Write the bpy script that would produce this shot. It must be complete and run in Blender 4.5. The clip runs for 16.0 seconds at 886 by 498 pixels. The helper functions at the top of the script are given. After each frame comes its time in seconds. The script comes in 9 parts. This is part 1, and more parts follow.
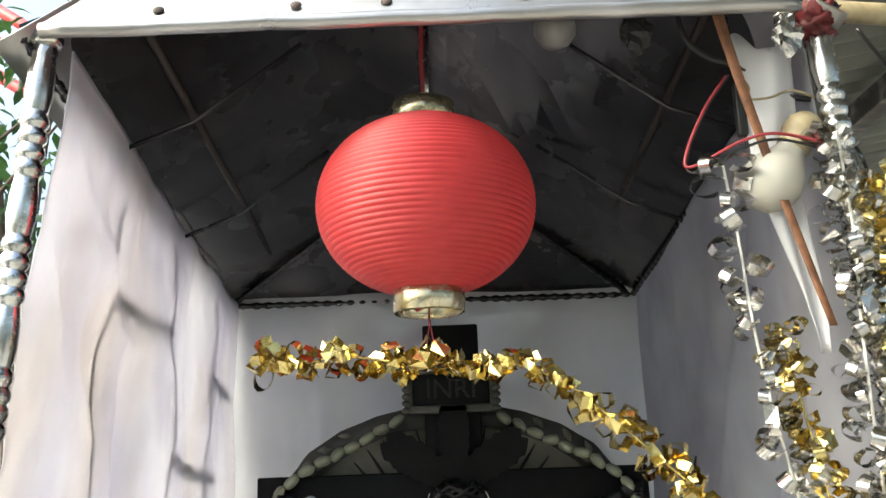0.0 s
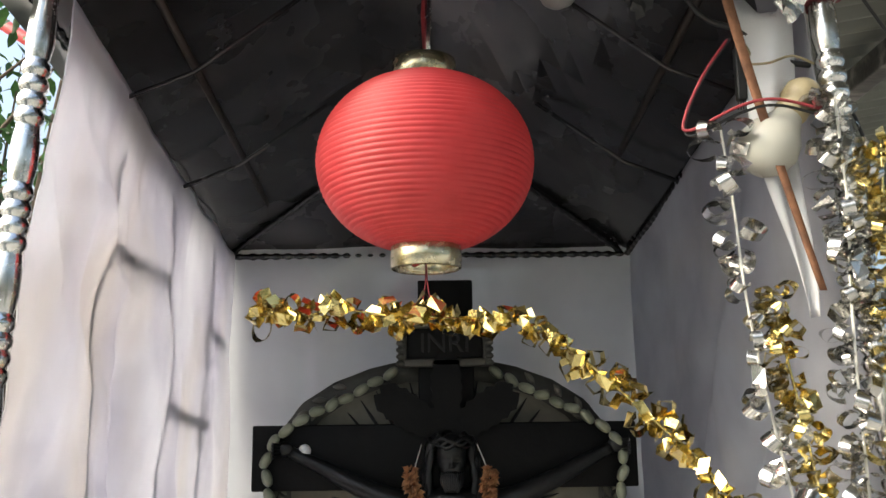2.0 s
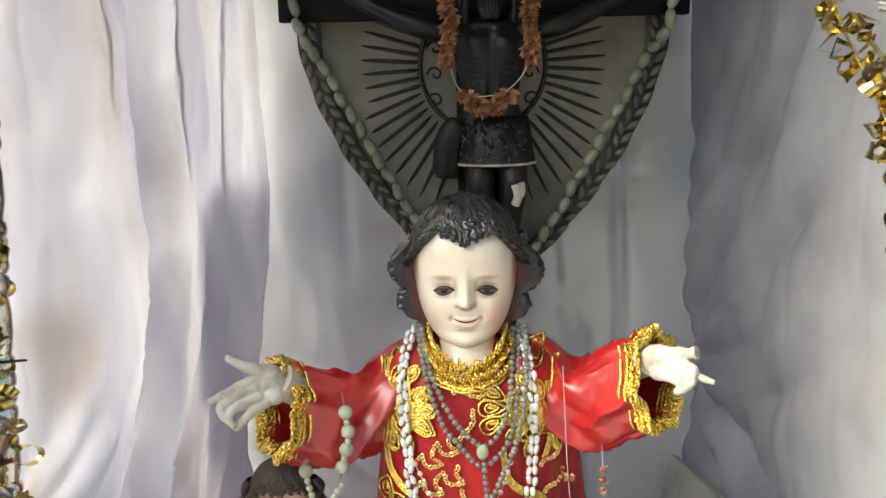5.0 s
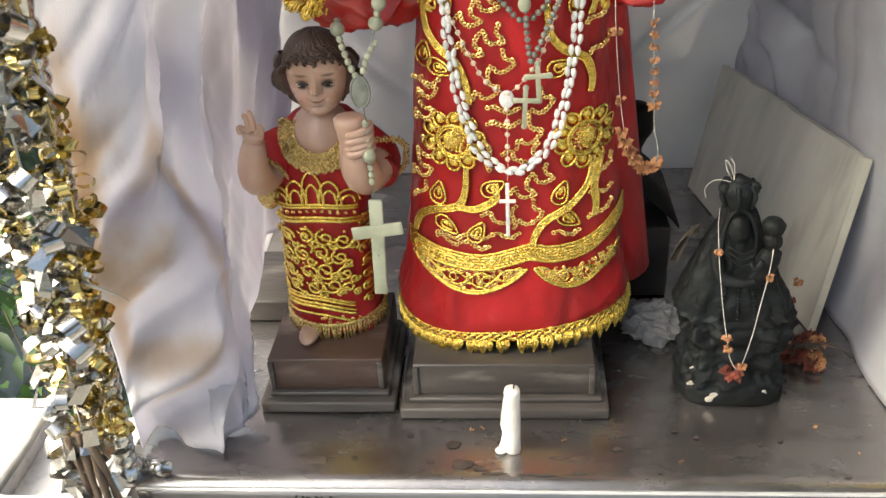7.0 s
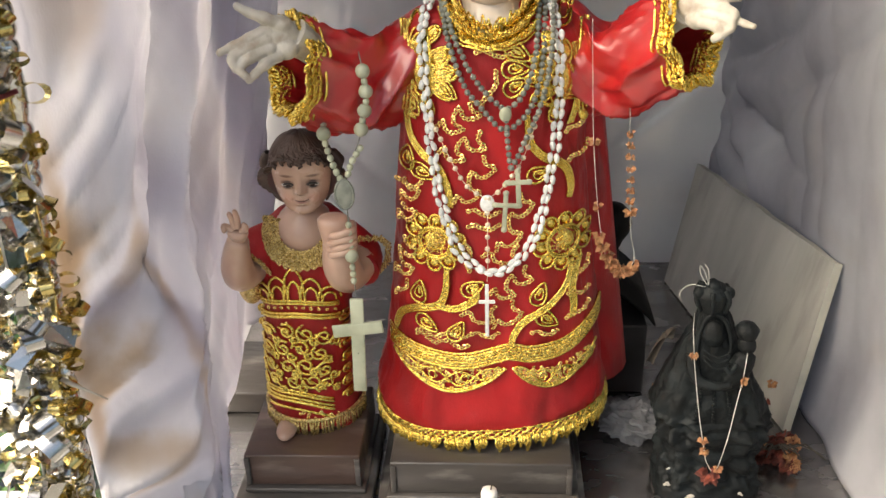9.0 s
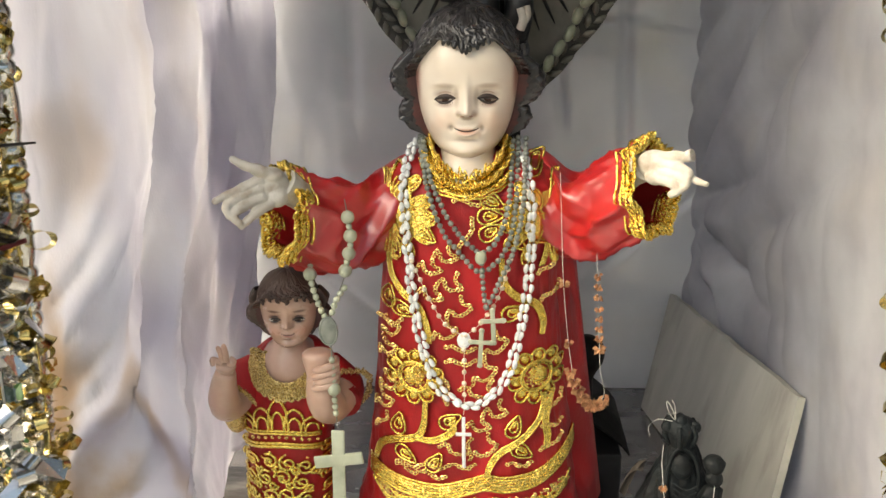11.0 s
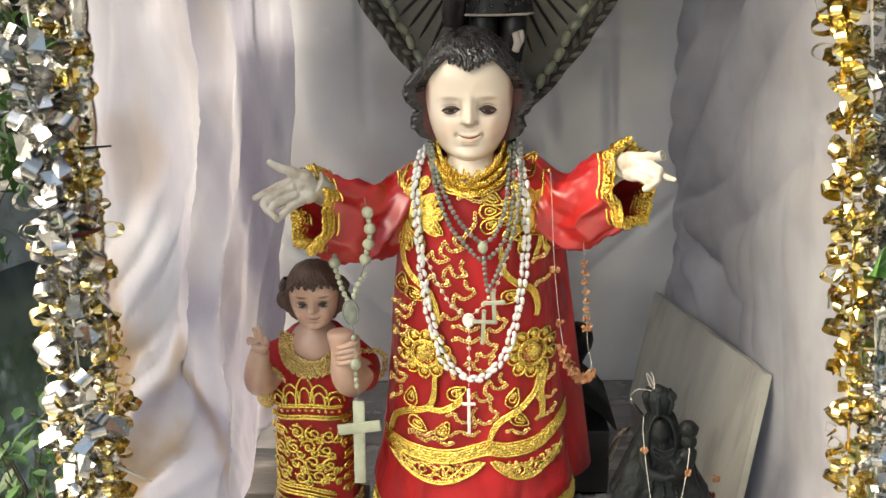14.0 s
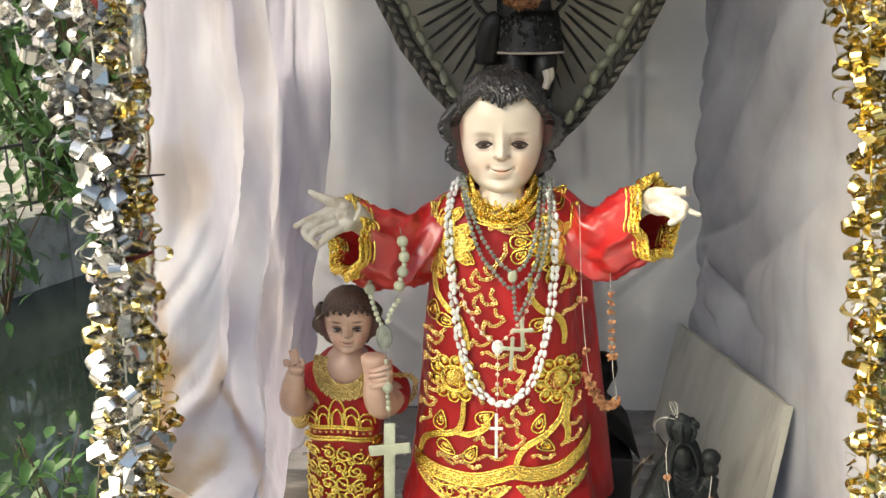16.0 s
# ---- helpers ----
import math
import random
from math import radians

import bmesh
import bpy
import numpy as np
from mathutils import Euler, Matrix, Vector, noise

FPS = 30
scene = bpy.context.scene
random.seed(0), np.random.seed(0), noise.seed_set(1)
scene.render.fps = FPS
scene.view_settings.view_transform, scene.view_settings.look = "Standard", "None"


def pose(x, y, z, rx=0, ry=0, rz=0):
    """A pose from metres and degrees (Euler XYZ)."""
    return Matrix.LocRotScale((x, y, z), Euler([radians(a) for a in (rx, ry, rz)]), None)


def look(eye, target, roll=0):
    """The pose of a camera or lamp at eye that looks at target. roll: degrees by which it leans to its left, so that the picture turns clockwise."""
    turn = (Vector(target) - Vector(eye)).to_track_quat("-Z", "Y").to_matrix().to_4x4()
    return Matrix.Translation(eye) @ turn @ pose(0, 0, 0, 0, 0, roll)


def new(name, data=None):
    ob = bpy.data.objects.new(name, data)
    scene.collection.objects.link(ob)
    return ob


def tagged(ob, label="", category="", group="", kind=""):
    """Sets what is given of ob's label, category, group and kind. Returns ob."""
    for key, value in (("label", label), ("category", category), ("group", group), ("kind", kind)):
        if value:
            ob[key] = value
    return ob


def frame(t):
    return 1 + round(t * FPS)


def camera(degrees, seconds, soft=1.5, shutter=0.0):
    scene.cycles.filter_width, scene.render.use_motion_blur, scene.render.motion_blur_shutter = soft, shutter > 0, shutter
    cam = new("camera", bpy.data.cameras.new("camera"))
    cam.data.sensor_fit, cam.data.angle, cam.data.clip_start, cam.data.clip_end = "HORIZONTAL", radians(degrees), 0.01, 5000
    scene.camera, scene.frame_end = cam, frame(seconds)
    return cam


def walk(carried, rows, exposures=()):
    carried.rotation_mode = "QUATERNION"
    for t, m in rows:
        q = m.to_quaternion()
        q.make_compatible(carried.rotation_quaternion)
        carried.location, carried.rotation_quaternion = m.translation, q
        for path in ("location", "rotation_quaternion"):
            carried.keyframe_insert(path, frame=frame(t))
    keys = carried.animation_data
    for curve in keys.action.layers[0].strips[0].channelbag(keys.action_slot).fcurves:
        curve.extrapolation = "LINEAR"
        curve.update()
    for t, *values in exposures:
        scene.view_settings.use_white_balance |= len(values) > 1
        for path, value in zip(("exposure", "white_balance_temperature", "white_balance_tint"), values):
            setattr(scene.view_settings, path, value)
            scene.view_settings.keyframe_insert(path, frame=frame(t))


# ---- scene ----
cam = camera(51.8, 16.0)
METRES, EYE, TILT, LEAN, TURN = 1.0, 1.8, 14.0, 2.0, 0.0
ROWS = [
    (0.0, 0.0, 0.0, 0.0, 0.0, 0.0, -0.0),
    (0.5, 0.0012, -0.015, 0.0104, -0.47, 2.17, -1.04),
    (1.0, -0.0098, -0.0215, 0.0133, -0.77, 0.43, -1.56),
    (1.5, -0.009, -0.0203, 0.0146, -0.51, -0.74, -1.44),
    (2.0, -0.0039, -0.0116, 0.0039, -0.33, -2.91, -1.31),
    (2.5, -0.0007, 0.0046, -0.0217, -0.17, -6.64, -1.14),
    (3.0, 0.0008, 0.0209, -0.0471, -0.13, -10.65, -0.91),
    (5.5, -0.0076, 0.0288, -0.1926, 2.11, -31.06, 0.14),
    (6.0, -0.006, 0.0129, -0.2488, 2.59, -35.65, 1.01),
    (6.5, -0.0022, 0.0009, -0.2951, 2.96, -40.77, 1.56),
    (7.0, 0.0001, -0.007, -0.3263, 3.19, -45.33, 1.84),
    (7.5, 0.0014, -0.0097, -0.3589, 3.06, -49.12, 2.18),
    (8.0, 0.0039, -0.0065, -0.376, 2.91, -50.39, 2.26),
    (8.5, 0.0001, -0.0002, -0.3511, 3.16, -46.94, 1.48),
    (9.0, -0.0015, 0.0021, -0.2919, 2.86, -40.61, 0.26),
    (9.5, -0.0006, 0.0205, -0.2576, 2.87, -36.02, -0.3),
    (12.0, 0.0186, -0.1279, -0.1965, 1.76, -33.6, -0.84),
    (12.5, -0.0507, -0.1896, -0.1851, -1.29, -33.95, -0.81),
    (13.0, -0.0053, -0.2109, -0.1842, -1.32, -35.91, -1.91),
    (13.5, 0.0064, -0.2016, -0.183, 1.72, -34.96, -0.94),
    (14.0, 0.0061, -0.2023, -0.1667, 2.24, -32.19, -0.29),
    (14.5, 0.0027, -0.2295, -0.1513, 2.19, -31.03, -0.31),
    (15.0, -0.0032, -0.2446, -0.1437, 2.77, -30.74, -0.39),
    (15.5, -0.0069, -0.246, -0.1425, 3.47, -30.51, -0.46),
    (16.0, -0.008, -0.2485, -0.1406, 3.87, -30.34, -0.43),
]
EXPOSURES = [(0.0, 1.8, 6250, 0), (0.5, 1.1, 6250, 2), (1.5, 1.35, 6250, 3), (2.0, 1.55, 6300, 3), (2.5, 1.74, 6100, 2), (3.0, 1.7, 6150, 2), (5.5, 1.62, 6450, 1), (7.0, 1.42, 6650, 3), (7.5, 1.07, 6700, 5), (8.0, 0.87, 6750, 7), (8.5, 0.92, 6850, 8), (9.0, 1.32, 6850, 6), (9.5, 1.42, 6850, 4), (12.0, 1.52, 6950, 3), (14.0, 1.57, 6900, 3), (16.0, 1.65, 6850, 2)]
walk(cam, [(t, pose(0, 0, EYE, TILT, LEAN, TURN) @ pose(METRES * x, METRES * y, METRES * z, 90 + pitch, roll, yaw)) for t, x, y, z, yaw, pitch, roll in ROWS], EXPOSURES)

# ---- world and light ----
world = bpy.data.worlds.new("sky")
scene.world = world
world.use_nodes = True
wn = world.node_tree.nodes
sky = wn.new("ShaderNodeTexSky")
sky.sky_type, sky.sun_disc = "NISHITA", False
sky.sun_elevation, sky.sun_rotation = radians(42), radians(-106)
sky.air_density, sky.dust_density = 1.0, 9.0
wn["Background"].inputs["Strength"].default_value = 0.15
world.node_tree.links.new(sky.outputs[0], wn["Background"].inputs["Color"])
sun = new("sun", bpy.data.lights.new("sun", "SUN"))
sun.data.energy, sun.data.angle, sun.data.color = 1.1, radians(80), (1.0, 0.98, 0.95)
sun.matrix_world = look((-4.6, -0.1, 5.2), (0, 1.2, 1.0))


# ---- materials ----
def mat(name, col, rough=0.5, metal=0.0, col2=None, scale=12.0, bump=0.0, bscale=180.0, mix=1.0, through_light=0.0, spec=0.5,
        stain=None, sscale=3.0, samount=0.5, stretch=(1, 1, 1), island=0.0, coat=0.0, rvar=0.15, sheen=0.0, crease=None):
    """A procedural surface: colour broken up at two scales, uneven gloss and fine relief."""
    m = bpy.data.materials.new(name)
    m.use_nodes = True
    nt = m.node_tree
    n, l = nt.nodes, nt.links
    b = n["Principled BSDF"]
    tc, mp = n.new("ShaderNodeTexCoord"), n.new("ShaderNodeMapping")
    mp.inputs["Scale"].default_value = stretch
    l.new(tc.outputs["Object"], mp.inputs["Vector"])

    def noisy(s, detail=5.0):
        t = n.new("ShaderNodeTexNoise")
        t.inputs["Scale"].default_value, t.inputs["Detail"].default_value = s, detail
        l.new(mp.outputs[0], t.inputs["Vector"])
        return t.outputs["Fac"]

    def ramp(src, a, z):
        r = n.new("ShaderNodeValToRGB")
        r.color_ramp.elements[0].position, r.color_ramp.elements[1].position = a, z
        l.new(src, r.inputs[0])
        return r.outputs["Color"]

    def blend(fac, a, c):
        x = n.new("ShaderNodeMix")
        x.data_type = "RGBA"
        l.new(fac, x.inputs["Factor"])
        for v, i in ((a, "A"), (c, "B")):
            s = [q for q in x.inputs if q.name == i and q.type == "RGBA"][0]
            if isinstance(v, tuple):
                s.default_value = (*v, 1)
            else:
                l.new(v, s)
        return [q for q in x.outputs if q.type == "RGBA"][0]

    col2 = col2 or tuple(c * 0.72 for c in col)
    out = blend(ramp(noisy(scale), 0.35, 0.68), col, tuple(c * (1 - mix) + d * mix for c, d in zip(col, col2)))
    if stain:
        r = n.new("ShaderNodeMath")
        r.operation = "MULTIPLY"
        l.new(ramp(noisy(sscale, 8.0), 0.52, 0.7), r.inputs[0])
        r.inputs[1].default_value = samount
        out = blend(r.outputs[0], out, stain)
    if island:
        g = n.new("ShaderNodeNewGeometry")
        o = n.new("ShaderNodeObjectInfo")
        ad = n.new("ShaderNodeMath")
        ad.operation = "ADD"
        l.new(g.outputs["Random Per Island"], ad.inputs[0])
        l.new(o.outputs["Random"], ad.inputs[1])
        fr = n.new("ShaderNodeMath")
        fr.operation = "FRACT"
        l.new(ad.outputs[0], fr.inputs[0])
        hs = n.new("ShaderNodeHueSaturation")
        mr = n.new("ShaderNodeMapRange")
        mr.inputs["To Min"].default_value, mr.inputs["To Max"].default_value = 1 - island, 1 + island
        l.new(fr.outputs[0], mr.inputs["Value"])
        l.new(mr.outputs[0], hs.inputs["Value"])
        l.new(out, hs.inputs["Color"])
        out = hs.outputs[0]
    l.new(out, b.inputs["Base Color"])
    rr = n.new("ShaderNodeMapRange")
    rr.inputs["To Min"].default_value, rr.inputs["To Max"].default_value = max(0.02, rough - rvar), min(1, rough + rvar)
    l.new(noisy(scale * 2.3), rr.inputs["Value"])
    l.new(rr.outputs[0], b.inputs["Roughness"])
    b.inputs["Metallic"].default_value = metal
    b.inputs["Specular IOR Level"].default_value = spec
    b.inputs["Coat Weight"].default_value = coat
    b.inputs["Sheen Weight"].default_value = sheen
    if bump:
        bp = n.new("ShaderNodeBump")
        bp.inputs["Strength"].default_value, bp.inputs["Distance"].default_value = bump, 0.002
        l.new(noisy(bscale, 3.0), bp.inputs["Height"])
        l.new(bp.outputs[0], b.inputs["Normal"])
        if crease:
            # broad wrinkles pressed into cloth or sheet
            b2, tx = n.new("ShaderNodeBump"), n.new("ShaderNodeTexNoise")
            tx.noise_type = "RIDGED_MULTIFRACTAL"
            tx.inputs["Scale"].default_value, tx.inputs["Detail"].default_value, tx.inputs["Distortion"].default_value = crease[0], 3.0, 0.6
            l.new(mp.outputs[0], tx.inputs["Vector"])
            b2.inputs["Strength"].default_value, b2.inputs["Distance"].default_value = 0.7, crease[1]
            l.new(tx.outputs["Fac"], b2.inputs["Height"])
            l.new(b2.outputs[0], bp.inputs["Normal"])
    if through_light:
        tr, mx = n.new("ShaderNodeBsdfTranslucent"), n.new("ShaderNodeMixShader")
        l.new(out, tr.inputs["Color"])
        mx.inputs[0].default_value = through_light
        l.new(b.outputs[0], mx.inputs[1])
        l.new(tr.outputs[0], mx.inputs[2])
        l.new(mx.outputs[0], n["Material Output"].inputs["Surface"])
    return m


M_STEEL = mat("brushed_steel", (0.36, 0.345, 0.34), 0.25, 0.9, (0.27, 0.255, 0.25), 5, 0.12, 60, stain=(0.13, 0.115, 0.11), sscale=13, samount=0.5, stretch=(1, 2.0, 1))
M_SOOT = mat("dried_soot_and_wax", (0.03, 0.025, 0.022), 0.6, 0, (0.07, 0.05, 0.045), 60, 0.4, 200)
M_LIP = mat("steel_lip", (0.27, 0.255, 0.25), 0.34, 0.9, (0.20, 0.19, 0.185), 4, 0.1, 40, stretch=(0.3, 1, 2))
M_EDGE = mat("worn_steel_edge", (0.9, 0.9, 0.89), 0.4, 0.8)
# the violet-grey second tone imitates the darker look of doubled folds
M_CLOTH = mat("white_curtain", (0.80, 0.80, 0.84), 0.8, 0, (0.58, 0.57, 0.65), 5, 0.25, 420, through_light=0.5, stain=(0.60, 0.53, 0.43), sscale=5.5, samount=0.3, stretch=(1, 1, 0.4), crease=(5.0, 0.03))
# right curtain: grey grime, base colour lowered to offset the light on it
M_CLOTH_R = mat("white_curtain_toned_down", (0.54, 0.55, 0.59), 0.8, 0, (0.39, 0.39, 0.44), 6, 0.25, 420, through_light=0.5, stain=(0.52, 0.50, 0.48), sscale=7, samount=0.4, crease=(3.2, 0.03))
M_WHITE = mat("clean_white_cloth", (0.84, 0.84, 0.85), 0.8, 0, (0.76, 0.76, 0.78), 12, 0.2, 420, through_light=0.35)
M_SHEET = mat("white_plastic_sheet", (0.76, 0.765, 0.78), 0.16, 0, (0.62, 0.63, 0.66), 5, 0.3, 9, through_light=0.42, spec=1.0, rvar=0.05, coat=1.0, crease=(2.6, 0.02))
M_SHEET.node_tree.nodes["Principled BSDF"].inputs["Coat IOR"].default_value = 1.9
M_SHEET.node_tree.nodes["Principled BSDF"].inputs["Coat Roughness"].default_value = 0.09
M_SHEET_T = mat("thin_white_plastic_sheet", (0.82, 0.82, 0.84), 0.3, 0, (0.74, 0.74, 0.78), 5, 0.3, 9, through_light=0.62)
# inner roof metal, much darker than the outer sheets
M_ROOF_IN = mat("dark_inner_metal", (0.065, 0.063, 0.066), 0.26, 0.6, (0.035, 0.034, 0.037), 4, 0.3, 14, stain=(0.14, 0.125, 0.12), sscale=5, samount=0.45)
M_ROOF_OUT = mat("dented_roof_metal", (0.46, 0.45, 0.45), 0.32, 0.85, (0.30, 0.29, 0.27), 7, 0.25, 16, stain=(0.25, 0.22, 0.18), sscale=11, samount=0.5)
M_RIB = mat("worn_dark_steel", (0.10, 0.10, 0.10), 0.22, 0.9, (0.03, 0.03, 0.03), 60, 0.2, 90)
M_CHROME = mat("tarnished_chrome", (0.80, 0.80, 0.78), 0.24, 1.0, (0.52, 0.51, 0.48), 40, 0.1, 90, stain=(0.18, 0.17, 0.14), sscale=35, samount=0.4)
M_BAR = mat("dark_iron_bar", (0.035, 0.025, 0.02), 0.6, 0.3, (0.02, 0.015, 0.013), 60, 0.4, 220)
M_RIVET = mat("rusted_rivet", (0.075, 0.05, 0.04), 0.7, 0.3, (0.04, 0.03, 0.025), 90, 0.4, 300)
M_TIE = mat("grey_plastic_wrap", (0.12, 0.12, 0.115), 0.35, 0, (0.05, 0.05, 0.048), 30, 0.4, 90)
M_RUST = mat("rusty_iron", (0.26, 0.12, 0.06), 0.75, 0.2, (0.12, 0.055, 0.03), 60, 0.5, 220)
M_LANTERN = mat("red_lantern_plastic", (0.70, 0.075, 0.08), 0.42, 0, (0.63, 0.06, 0.066), 30, 0.05, 300, through_light=0.4, rvar=0.06)
M_CAP = mat("brass_foil_cap", (0.66, 0.62, 0.46), 0.25, 0.9, (0.35, 0.29, 0.14), 45, 0.2, 70)
M_ROBE = mat("red_velvet", (0.42, 0.011, 0.014), 0.5, 0, (0.22, 0.006, 0.008), 14, 0.35, 420, spec=0.35, sheen=0.03, crease=(11, 0.05), stretch=(1, 1, 0.6))
M_SATIN = mat("red_satin", (0.42, 0.012, 0.015), 0.31, 0, (0.34, 0.010, 0.013), 18, 0.06, 120, spec=1.0, rvar=0.05)
M_GOLD = mat("gold_braid", (1.0, 0.79, 0.22), 0.17, 1.0, (0.60, 0.38, 0.05), 260, 0.7, 480)
M_SEQUIN = mat("gold_sequins", (0.98, 0.72, 0.24), 0.18, 0.9, (0.7, 0.42, 0.14), 300, 0.1, 900)
M_SKIN = mat("ivory_paint", (0.70, 0.62, 0.52), 0.36, 0, (0.74, 0.62, 0.49), 14, 0.05, 120, coat=0.25)
M_SKIN_W = mat("chipped_white_paint", (0.52, 0.49, 0.43), 0.6, 0, (0.40, 0.36, 0.30), 45, 0.5, 90, stain=(0.26, 0.19, 0.13), sscale=44, samount=0.7)
M_FLESH = mat("flesh_paint", (0.50, 0.345, 0.265), 0.34, 0, (0.45, 0.28, 0.21), 22, 0.05, 120, coat=0.2, stain=(0.36, 0.24, 0.18), sscale=20, samount=0.35)
# pale grey flecks in the hair colour imitate sheen on the strands
M_HAIR = mat("dark_painted_hair", (0.026, 0.024, 0.025), 0.28, 0, (0.014, 0.013, 0.013), 30, 0.3, 140, stain=(0.13, 0.12, 0.115), sscale=40, samount=0.22)
M_HAIR_B = mat("brown_painted_hair", (0.085, 0.05, 0.035), 0.45, 0, (0.045, 0.025, 0.018), 40, 0.3, 160)
M_BLUSH = mat("rose_shading_paint", (0.085, 0.022, 0.018), 0.5, 0, (0.04, 0.014, 0.013), 60)
M_LIPS = mat("lip_paint", (0.42, 0.25, 0.19), 0.4)
M_EYE = mat("eye_white", (0.24, 0.19, 0.16), 0.2)
M_EYE_D = mat("dark_eye_white", (0.58, 0.50, 0.44), 0.25)
M_IRIS = mat("brown_iris", (0.06, 0.03, 0.02), 0.12)
M_LASH = mat("lash_paint", (0.03, 0.018, 0.014), 0.5)
M_BROW = mat("brow_paint", (0.30, 0.22, 0.16), 0.5)
M_FACE = mat("ivory_face_paint", (0.66, 0.585, 0.49), 0.36, 0, (0.61, 0.525, 0.425), 14, 0.05, 120, coat=0.25)
M_FACE_S = mat("flesh_face_paint", (0.55, 0.375, 0.285), 0.26, 0, (0.44, 0.28, 0.20), 22, 0.05, 120, coat=0.2)
M_BLACK = mat("black_painted_wood", (0.0035, 0.0035, 0.0038), 0.55, 0, (0.006, 0.006, 0.006), 20, 0.2, 120, spec=0.15)
M_BLACKFIG = mat("black_painted_figure", (0.005, 0.0055, 0.006), 0.38, 0, (0.012, 0.012, 0.012), 30, 0.5, 160, spec=0.36)
M_WORN = mat("rubbed_grey_paint", (0.16, 0.16, 0.15), 0.5)
M_PLAQUE = mat("dark_bronze_plaque", (0.25, 0.235, 0.19), 0.5, 0.2, (0.15, 0.14, 0.11), 14, 0.3, 120)
M_PLAQUE_R = mat("plaque_rim_bronze", (0.060, 0.058, 0.047), 0.5, 0.2, (0.03, 0.029, 0.025), 22, 0.3, 120)
M_PLAQUE_L = mat("plaque_leaf_bronze", (0.20, 0.19, 0.15), 0.45, 0.2, (0.11, 0.104, 0.083), 22, 0.3, 120)
M_PLAQUE_D = mat("plaque_rim", (0.028, 0.027, 0.024), 0.45, 0.3, (0.028, 0.027, 0.025), 22, 0.3, 120)
M_GLOWBEAD = mat("pale_green_beads", (0.50, 0.52, 0.39), 0.35, 0, (0.36, 0.38, 0.27), 30, through_light=0.15, island=0.15)
M_OLIVE = mat("olive_green_beads", (0.27, 0.285, 0.20), 0.38, 0, (0.18, 0.19, 0.135), 60, island=0.15)
M_BEAD_W = mat("white_beads", (0.76, 0.76, 0.74), 0.4, 0, (0.60, 0.61, 0.59), 240, island=0.08)
M_BEAD_G = mat("grey_green_beads", (0.20, 0.21, 0.18), 0.4, 0, (0.13, 0.14, 0.12), 90, island=0.2)
M_BEAD_P = mat("cream_beads", (0.70, 0.60, 0.46), 0.35, 0, (0.6, 0.5, 0.36), 90, island=0.12)
M_TIE = mat("dark_red_tape", (0.13, 0.012, 0.014), 0.6)
M_THREAD = mat("white_thread", (0.7, 0.68, 0.62), 0.8)
M_WOOD = mat("dark_pedestal_wood", (0.085, 0.075, 0.068), 0.36, 0, (0.03, 0.026, 0.024), 11, 0.6, 80, stain=(0.33, 0.30, 0.27), sscale=15, samount=0.9, stretch=(0.3, 1, 1))
M_WOOD_R = mat("reddish_pedestal_wood", (0.12, 0.07, 0.052), 0.38, 0, (0.045, 0.03, 0.025), 11, 0.6, 80, stain=(0.30, 0.23, 0.19), sscale=15, samount=0.85, stretch=(0.3, 1, 1))
M_WAX = mat("candle_wax", (0.88, 0.87, 0.85), 0.4, 0, (0.74, 0.71, 0.66), 40, 0.1, 90, through_light=0.2)
M_CHAR = mat("charred_wick", (0.02, 0.02, 0.02), 0.9)
M_BOARD = mat("grey_marble_tile", (0.40, 0.40, 0.375), 0.4, 0, (0.30, 0.30, 0.28), 6, 0.1, 120, stain=(0.20, 0.195, 0.18), sscale=9, samount=0.7, stretch=(1, 2.5, 0.6))
M_BOARD_E = mat("tile_edge", (0.50, 0.50, 0.43), 0.6)
M_DARKSTAT = mat("dark_green_stone", (0.005, 0.006, 0.0065), 0.6, 0, (0.009, 0.012, 0.0135), 34, 1.0, 110, stain=(0.018, 0.024, 0.026), sscale=42, samount=0.4, spec=0.2)
M_FLOWER_O = mat("dried_orange_flower", (0.46, 0.25, 0.115), 0.75, 0, (0.30, 0.125, 0.06), 90, island=0.35, through_light=0.2)
M_FLOWER_R = mat("dried_red_flower", (0.17, 0.035, 0.02), 0.8, 0, (0.08, 0.024, 0.018), 90, island=0.35)
M_DRYLEAF = mat("dry_dark_leaf", (0.05, 0.04, 0.03), 0.8, island=0.3)
M_SILVER = mat("silver_foil", (0.60, 0.59, 0.57), 0.24, 1.0, (0.50, 0.49, 0.47), 60, 0.15, 120, island=0.15)
M_GOLDFOIL = mat("gold_foil", (0.74, 0.61, 0.26), 0.22, 1.0, (0.60, 0.48, 0.18), 60, 0.15, 120, island=0.15)
M_PLASTER = mat("whitewashed_masonry", (0.62, 0.61, 0.61), 0.85, 0, (0.52, 0.51, 0.50), 9, 0.9, 45, stain=(0.20, 0.19, 0.17), sscale=60, samount=0.4)
M_BULB = mat("frosted_bulb_glass", (0.62, 0.61, 0.55), 0.22, 0, (0.55, 0.54, 0.47), 12, through_light=0.3)
# darker copy of the bulb glass, standing in for shade under the roof lip
M_BULB_D = mat("shaded_bulb_glass", (0.26, 0.25, 0.24), 0.4, 0, (0.18, 0.175, 0.165), 20)
M_SOCKET = mat("aged_socket_plastic", (0.36, 0.30, 0.18), 0.5, 0, (0.2, 0.16, 0.09), 40)
M_WIRE_R = mat("red_wire", (0.32, 0.035, 0.045), 0.5)
M_WIRE_B = mat("black_wire", (0.015, 0.015, 0.015), 0.5)
